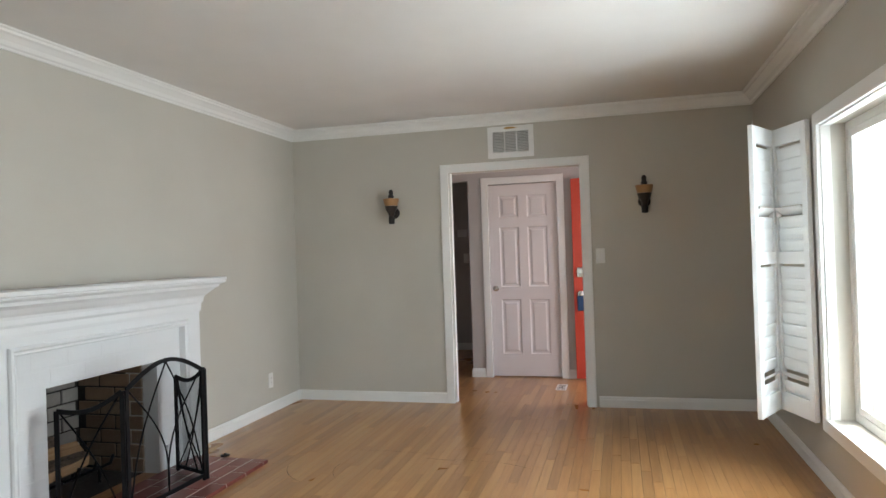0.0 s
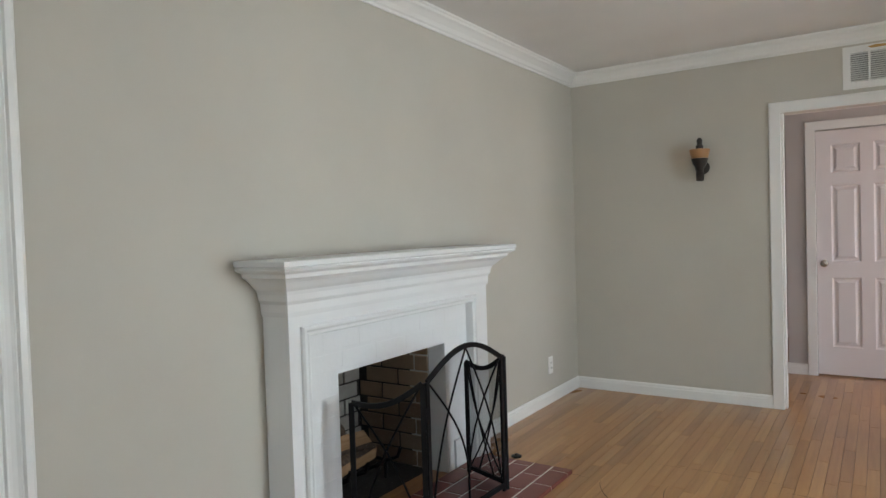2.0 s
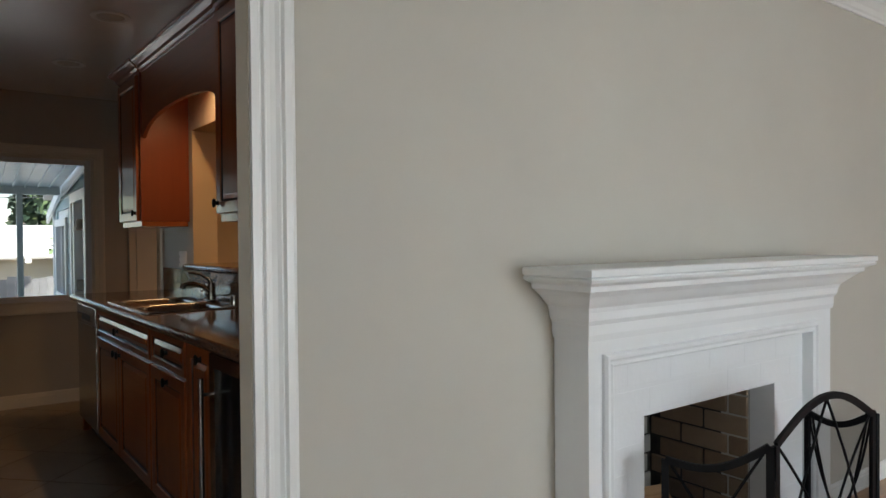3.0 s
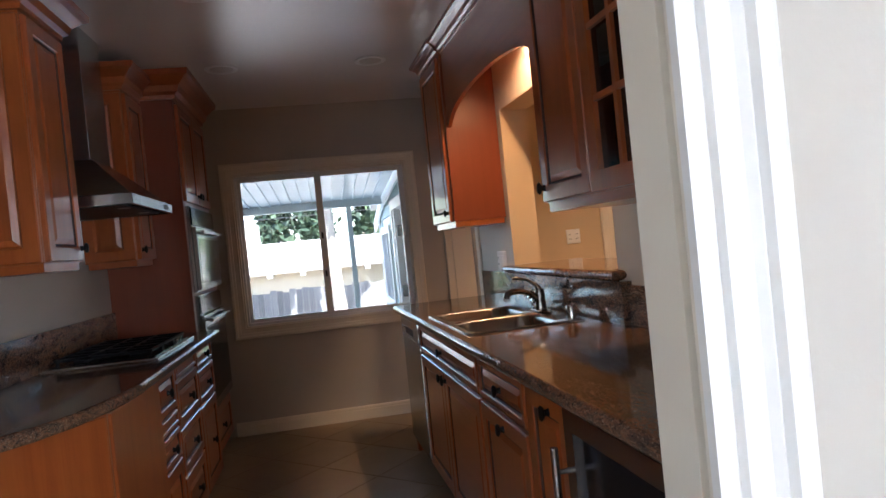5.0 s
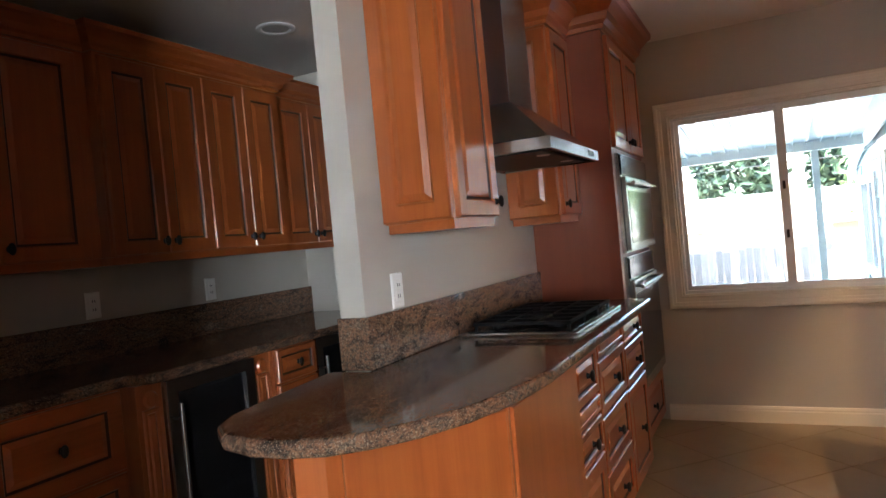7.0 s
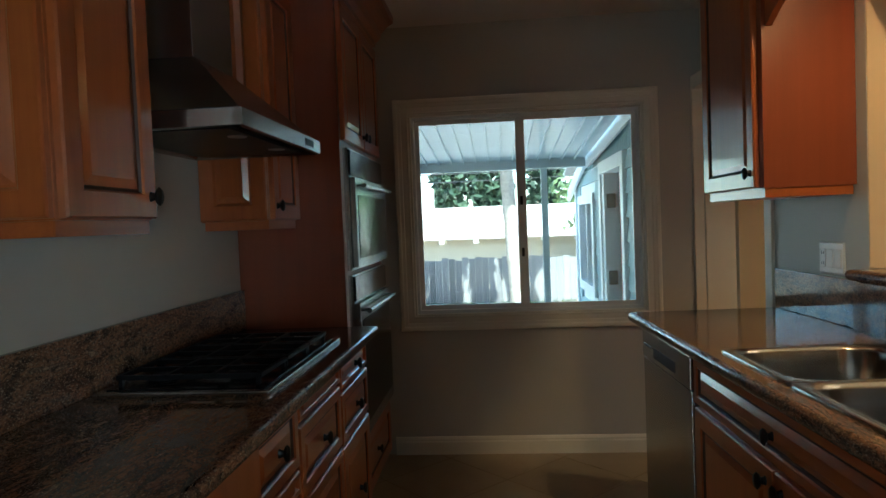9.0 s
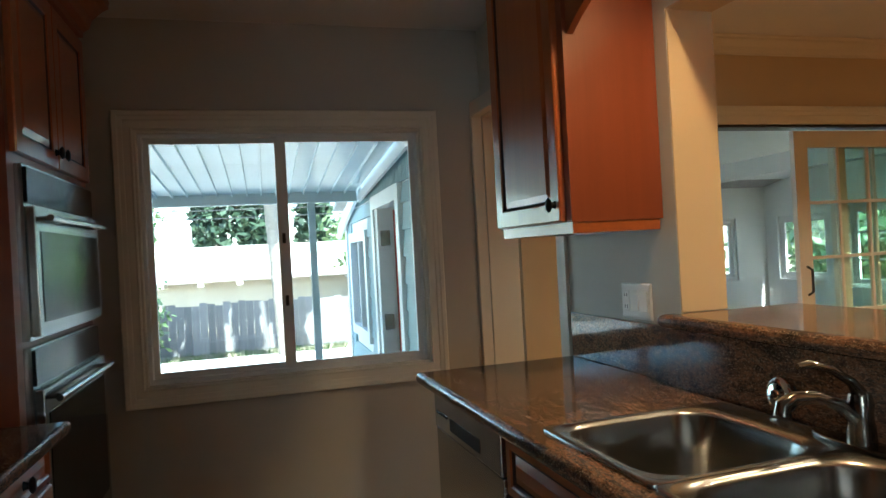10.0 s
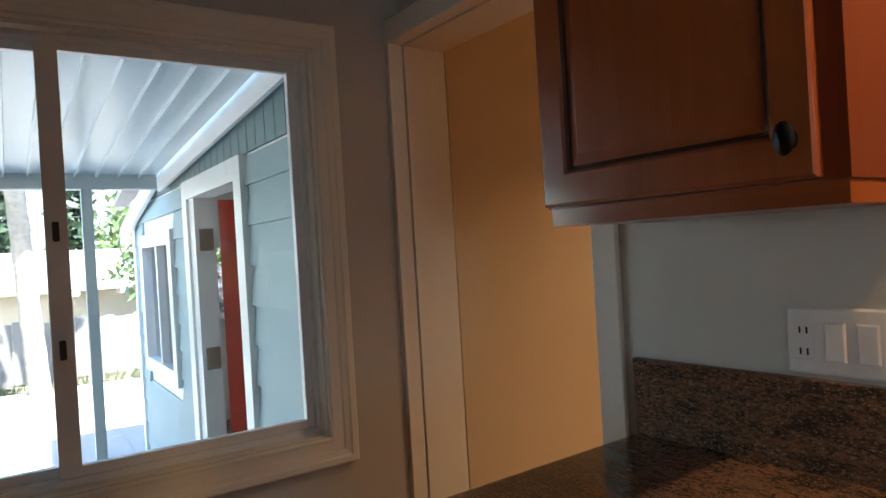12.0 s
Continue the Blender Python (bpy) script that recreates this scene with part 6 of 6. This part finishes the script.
fence = thing("board_fence", "weathered grey board fence along the back of the yard", "fence", (-18.0, 0, GZ - 0.1))
rng = random.Random(11)
bdm = bpy.data.meshes.new("board")
bb = boxed(-0.012, -0.069, 0, 0.012, 0.069, 0.98)
bb.to_mesh(bdm), bb.free()
bdm.materials.append(FENCEW)
for k in range(110):
    o = new("board", bdm)
    o.parent = fence
    o.matrix_basis = pose(rng.uniform(-0.006, 0.006), -7.0 + k * 0.143, rng.uniform(-0.04, 0.03), 0, rng.uniform(-0.6, 0.6), 0)
for z in (0.20, 0.72):
    part("rail", boxed(-0.055, -7.1, z, -0.013, 8.8, z + 0.09), FENCEW, fence)

nb = thing("neighbour_house", "neighbouring low house with a pale roof and white rafter tails", "house", (-23, 1.0, GZ - 0.1))
part("wall", boxed(-5, -9, 0, 0, 9, 1.30), STUCCO, nb)
bm = bmesh.new()
sweep(bm, [(0.7, 1.28), (0.7, 1.34), (-2.6, 2.25), (-5.7, 1.34), (-5.7, 1.28), (-2.6, 2.15)], (0, -9.6, 0), (0, 9.6, 0), (1, 0, 0), (0, 0, 1))
part("roof", bm, SHINGLE, nb)
rt = bpy.data.meshes.new("rafter_tail")
bb = boxed(0.0, -0.07, 1.17, 0.72, 0.07, 1.275)
bb.to_mesh(rt), bb.free()
rt.materials.append(TRIM)
for k in range(20):
    o = new("rafter_tail", rt)
    o.parent = nb
    o.location = (0, -9.0 + k * 0.95, 0)
part("chimney", boxed(-2.9, -2.5, 2.0, -2.3, -1.9, 2.9), STUCCO, nb)


def leaves(center, radii, n, size, seed, hollow=0.45):
    """Many small leaf blades scattered in lumps through a crown."""
    r = np.random.RandomState(seed)
    lumps = r.normal(size=(18, 3))
    lumps /= np.linalg.norm(lumps, axis=1)[:, None]
    lumps *= r.uniform(hollow, 0.95, (18, 1))
    c = lumps[r.randint(0, 18, n)] + r.normal(scale=0.20, size=(n, 3))
    c = c * np.array(radii) + np.array(center)
    d1 = r.normal(size=(n, 3))
    d1 /= np.linalg.norm(d1, axis=1)[:, None]
    d2 = np.cross(d1, r.normal(size=(n, 3)))
    d2 /= np.linalg.norm(d2, axis=1)[:, None] + 1e-9
    s = r.uniform(0.6, 1.3, (n, 1)) * size
    v = np.stack([c - d1 * s, c + d2 * s * 0.45, c + d1 * s, c - d2 * s * 0.45], 1).reshape(-1, 3)
    f = np.arange(4 * n).reshape(-1, 4)
    me = bpy.data.meshes.new("crown")
    me.from_pydata(v.tolist(), [], f.tolist())
    return me


def tree(name, label, place, height, trunk_r, radii, n, size, mat_, seed, trunk_mat=BARK):
    t = thing(name, label, "tree", place)
    r = random.Random(seed)
    pts = [(r.uniform(-0.1, 0.1) * k * 0.25, r.uniform(-0.1, 0.1) * k * 0.25, height * k / 6) for k in range(7)]
    smooth(part("trunk", tube(bmesh.new(), pts, [trunk_r * (1 - 0.11 * k) for k in range(7)], 10), trunk_mat, t))
    lb = bmesh.new()
    for k in range(7):
        a, z = r.uniform(0, 6.28), height * r.uniform(0.45, 0.9)
        L = max(radii[0], radii[1]) * r.uniform(0.5, 0.9)
        tube(lb, [(0, 0, z), (L * 0.5 * math.cos(a), L * 0.5 * math.sin(a), z + L * 0.3), (L * math.cos(a), L * math.sin(a), z + L * 0.45)], [trunk_r * 0.4, trunk_r * 0.25, trunk_r * 0.1], 6)
    smooth(part("limbs", lb, trunk_mat, t))
    me = leaves((0, 0, height + radii[2] * 0.25), radii, n, size, seed)
    me.materials.append(mat_)
    o = new("crown", me)
    o.parent = t
    return t


tree("cypress_tree", "tall dark cypress tree beyond the houses", (-46, -1.6, GZ - 0.1), 3.2, 0.3, (1.3, 1.3, 6.0), 3200, 0.35, CYPRESS, 1)
tree("cypress_tree", "tall dark cypress tree beyond the houses", (-47, 0.9, GZ - 0.1), 3.0, 0.3, (1.2, 1.2, 5.6), 3200, 0.35, CYPRESS, 2)
tree("cypress_tree", "tall dark cypress tree beyond the houses", (-50, 4.6, GZ - 0.1), 3.2, 0.3, (1.2, 1.2, 6.0), 2600, 0.35, CYPRESS, 3)
tree("leafy_tree", "broad green tree behind the neighbouring house", (-36, -5.5, GZ - 0.1), 2.4, 0.3, (2.6, 2.6, 2.4), 1900, 0.22, LEAF, 4)
tree("leafy_tree", "broad green tree behind the neighbouring house", (-34, 6.0, GZ - 0.1), 2.4, 0.3, (2.8, 2.4, 2.6), 1900, 0.22, LEAF, 5)
tree("leafy_tree", "broad green tree behind the neighbouring house", (-40, 10.5, GZ - 0.1), 3.0, 0.3, (3.0, 3.0, 3.0), 2200, 0.24, LEAF, 6)
tree("leafy_tree", "green garden tree close behind the fence", (-20.5, 4.6, GZ - 0.1), 1.7, 0.12, (1.4, 1.3, 1.3), 3600, 0.12, LEAF, 7)
tree("leafy_shrub", "light green shrub beside the fence", (-16.9, -1.1, GZ - 0.1), 0.5, 0.06, (0.5, 0.55, 0.8), 2600, 0.07, LEAF, 8)
tree("dusky_shrub", "dusky purple-grey shrub at the end of the wing", (-15.6, 3.35, GZ - 0.1), 0.9, 0.05, (0.7, 0.6, 0.7), 2200, 0.08, DUSKLEAF, 9)
for k, (x, y) in enumerate(((-9.0, 11.5), (-6.0, 12.5), (-12.5, 10.5), (-15.5, 7.5))):
    tree("leafy_tree", "dense green garden tree outside the sunroom", (x, y, GZ - 0.1), 1.3, 0.14, (1.9, 1.5, 1.6), 4200, 0.12, LEAF, 20 + k)

palm = thing("palm_tree", "tall palm with a pale ringed trunk in the yard", "tree", (-16.4, 1.50, GZ - 0.1))
rp = [(0.02 * math.sin(k * 0.7), -0.012 * k, k * 0.22) for k in range(26)]
smooth(part("trunk", tube(bmesh.new(), rp, [0.135 - 0.0012 * k + (0.012 if k % 2 else 0) for k in range(26)], 14), BARK, palm))
fr = bmesh.new()
for k in range(18):
    a = k * 2 * math.pi / 18 + 0.1 * (k % 3)
    pts = [Vector((math.cos(a) * 2.0 * u, -0.31 + math.sin(a) * 2.0 * u, 5.5 + 0.9 * u * (1 if k % 2 else 0.5) - 1.7 * u * u)) for u in np.linspace(0, 1, 9)]
    sd = Vector((-math.sin(a), math.cos(a), 0))
    for p0, p1 in zip(pts, pts[1:]):
        for s in (-1, 1):
            q = [fr.verts.new(v) for v in (p0, p1, p1 + sd * s * 0.30 - Vector((0, 0, 0.15)), p0 + sd * s * 0.22 - Vector((0, 0, 0.10)))]
            fr.faces.new(q)
part("fronds", fr, LEAF, palm)
tree("yard_tree", "slender pale trunk standing at the edge of the patio", (-15.2, -0.55, GZ - 0.02), 4.2, 0.11, (1.2, 1.2, 0.8), 1800, 0.12, LEAF, 12)
leanp = thing("leaning_branch", "bare leaning branch beside the shrub", "branch", (-16.2, 2.5, GZ))
smooth(part("stick", tube(bmesh.new(), [(0, 0, 0), (0.0, 0.35, 0.55), (0.05, 0.62, 1.05)], [0.03, 0.025, 0.015], 8), BARK, leanp))

rs = np.random.RandomState(4)
n = 9000
gx, gy = rs.uniform(-17.9, -16.6, n), rs.uniform(-7, 6, n)
hgt = rs.uniform(0.03, 0.08, n)
dx = rs.uniform(-0.02, 0.02, (n, 2))
v = np.stack([np.stack([gx - 0.006, gy, np.full(n, GZ - 0.10)], 1), np.stack([gx + 0.006, gy + 0.006, np.full(n, GZ - 0.10)], 1), np.stack([gx + dx[:, 0], gy + dx[:, 1], GZ - 0.06 + hgt], 1)], 1).reshape(-1, 3)
me = bpy.data.meshes.new("lawn_strip")
me.from_pydata(v.tolist(), [], np.arange(3 * n).reshape(-1, 3).tolist())
me.materials.append(GRASS)
tagged(new("lawn_strip", me), "strip of green grass along the fence", "grass", kind="stuff")
rock = thing("yard_debris", "low heap of pale cut branches on the patio", "debris", (-13.2, 0.55, GZ))
rb = bmesh.new()
rr = random.Random(2)
for k in range(40):
    a, L = rr.uniform(0, 6.28), rr.uniform(0.15, 0.45)
    cx, cy, cz = rr.gauss(0, 0.28), rr.gauss(0, 0.32), rr.uniform(0.01, 0.07)
    tube(rb, [(cx, cy, cz), (cx + L * math.cos(a), cy + L * math.sin(a), cz + rr.uniform(-0.005, 0.05))], 0.012, 5)
part("twigs", rb, BARK, rock)
for k, z in enumerate((3.35, 3.05)):
    w = thing("overhead_cable", "thin black overhead cable crossing above the yard", "cable", (-24, 0, z), 0, "overhead cables")
    pts = [(0, -16 + 32 * i / 16, -0.5 * (1 - ((i - 8) / 8) ** 2) + 0.004 * i * (1 if k else -1)) for i in range(17)]
    part("wire", tube(bmesh.new(), pts, 0.014, 6), BLACKPLASTIC, w)
for y in (-16, 16):
    pole = thing("utility_pole", "plain wooden utility pole carrying cables", "pole", (-24, y, GZ - 0.1), 0, "utility poles")
    smooth(part("shaft", tube(bmesh.new(), [(0, 0, 0), (0, 0, 5.2)], [0.14, 0.10], 10), BARK, pole))
    part("cross_arm", boxed(-0.06, -0.5, 4.6, 0.06, 0.5, 4.72), BARK, pole)

# ---- floors, piece by piece ----
subfloor = structure(part("floor", boxed(-3.04, -2.67, -0.12, 1.15, 9.12, -0.014), SOOT), "oak strip floor of the living room and hall")
WID = 0.057
plank_mesh = {}


def plank(L):
    key = round(L, 2)
    if key not in plank_mesh:
        me = bpy.data.meshes.new("plank")
        bm = boxed(-WID / 2 + 0.0006, 0, -0.0135, WID / 2 - 0.0006, key - 0.0008, 0.0)
        es = [e for e in bm.edges if e.verts[0].co.z > -0.001 and e.verts[1].co.z > -0.001]
        bmesh.ops.bevel(bm, geom=es, offset=0.0008, segments=1, affect="EDGES")
        bm.to_mesh(me), bm.free()
        me.materials.append(OAK)
        plank_mesh[key] = me
    return plank_mesh[key]


rng = random.Random(21)
vv, ff = [], []
near = 0
cols = int((1.0 + 2.975) / WID) + 2
for c in range(cols):
    x = -2.985 + (c + 0.5) * WID
    y = -2.6 - rng.uniform(0, 0.8)
    while y < 8.98:
        L = rng.choice((0.38, 0.52, 0.66, 0.82, 1.0, 1.22))
        if y < -2.6:
            L, y = y + L + 2.6, -2.6
            if L < 0.1:
                y += max(L, 0.0)
                continue
        if -2.4 < x < 0.2 and 3.2 < y < 5.6 and near < 300 and y + L < 7.9:
            o = new("plank", plank(L))
            o.parent = subfloor
            o.location = (x, y, 0.0)
            near += 1
        else:
            i = len(vv)
            a, b_, y0, y1 = x - WID / 2 + 0.0005, x + WID / 2 - 0.0005, y, y + L - 0.0008
            vv += [(a, y0, 0), (b_, y0, 0), (b_, y1, 0), (a, y1, 0), (a, y0, -0.013), (b_, y0, -0.013), (b_, y1, -0.013), (a, y1, -0.013)]
            ff += [(i, i + 1, i + 2, i + 3), (i, i + 4, i + 5, i + 1), (i + 1, i + 5, i + 6, i + 2), (i + 2, i + 6, i + 7, i + 3), (i + 3, i + 7, i + 4, i)]
        y += L
me = bpy.data.meshes.new("strip_planks")
me.from_pydata(vv, [], ff)
me.materials.append(OAK)
o = new("strip_planks", me)
o.parent = subfloor
tagged(o, kind="stuff")

SCRATCH = paint("dark_floor_scratch", (0.07, 0.035, 0.018), 0.6, 200, 0.1, 0.2)


def scratch(x, y, radius, a0, a1, width):
    """A worn arc scored into the boards, tapering at its ends."""
    n = 14
    verts, faces = [], []
    for k in range(n + 1):
        a = radians(a0 + (a1 - a0) * k / n)
        w = width * (0.25 + 0.75 * math.sin(math.pi * k / n)) * rng.uniform(0.7, 1.2)
        for r in (radius - w, radius + w):
            verts.append((x + r * math.cos(a), y + r * math.sin(a), 0.0006))
    for k in range(n):
        faces.append((2 * k, 2 * k + 1, 2 * k + 3, 2 * k + 2))
    sm = bpy.data.meshes.new("scratch")
    sm.from_pydata(verts, [], faces)
    sm.materials.append(SCRATCH)
    so = new("scratch", sm)
    so.parent = subfloor


scratch(-1.70, 4.16, 0.44, 195, 245, 0.0022)
scratch(-1.45, 4.10, 0.36, 172, 225, 0.0016)
scratch(-1.60, 2.10, 2.33, 82, 99, 0.0015)
scratch(-1.35, 2.80, 1.60, 62, 72, 0.0018)
scratch(-1.45, 1.60, 2.72, 82, 87, 0.0020)
scratch(-1.10, 3.10, 1.22, 78, 92, 0.0013)
scratch(-2.25, 3.66, 0.40, 78, 110, 0.0012)

tilefloor = structure(part("floor_kitchen", boxed(-7.75, -1.70, -0.12, -3.042, 2.49, -0.0016), GROUTK), "diagonal beige tile floor with grey grout")
structure(part("floor_dining", boxed(-7.77, 2.491, -0.12, -3.78, 7.07, -0.002), OAK), "oak dining room floor")
S, G = 0.455, 0.003


def clip(poly, x0, y0, x1, y1):
    for ax, lim, sign in ((0, x0, 1), (0, x1, -1), (1, y0, 1), (1, y1, -1)):
        out = []
        for p, q in zip(poly, poly[1:] + poly[:1]):
            a, b_ = (p[ax] - lim) * sign, (q[ax] - lim) * sign
            if a >= 0:
                out.append(p)
            if a * b_ < 0:
                t = a / (a - b_)
                out.append((p[0] + (q[0] - p[0]) * t, p[1] + (q[1] - p[1]) * t))
        poly = out
        if not poly:
            break
    return poly


for i in range(-14, 15):
    for j in range(-14, 15):
        u, w = i * S, j * S
        quad = []
        for a, b_ in ((G, G), (S - G, G), (S - G, S - G), (G, S - G)):
            p, q = u + a, w + b_
            quad.append((-5.3 + (p - q) * 0.7071, 0.5 + (p + q) * 0.7071))
        quad = clip(quad, -7.63, -1.58, -3.045, 2.335)
        if len(quad) > 2:
            bm = bmesh.new()
            slab(bm, quad, -0.0058, 0.0)
            part("tile", bm, TILE, tilefloor)
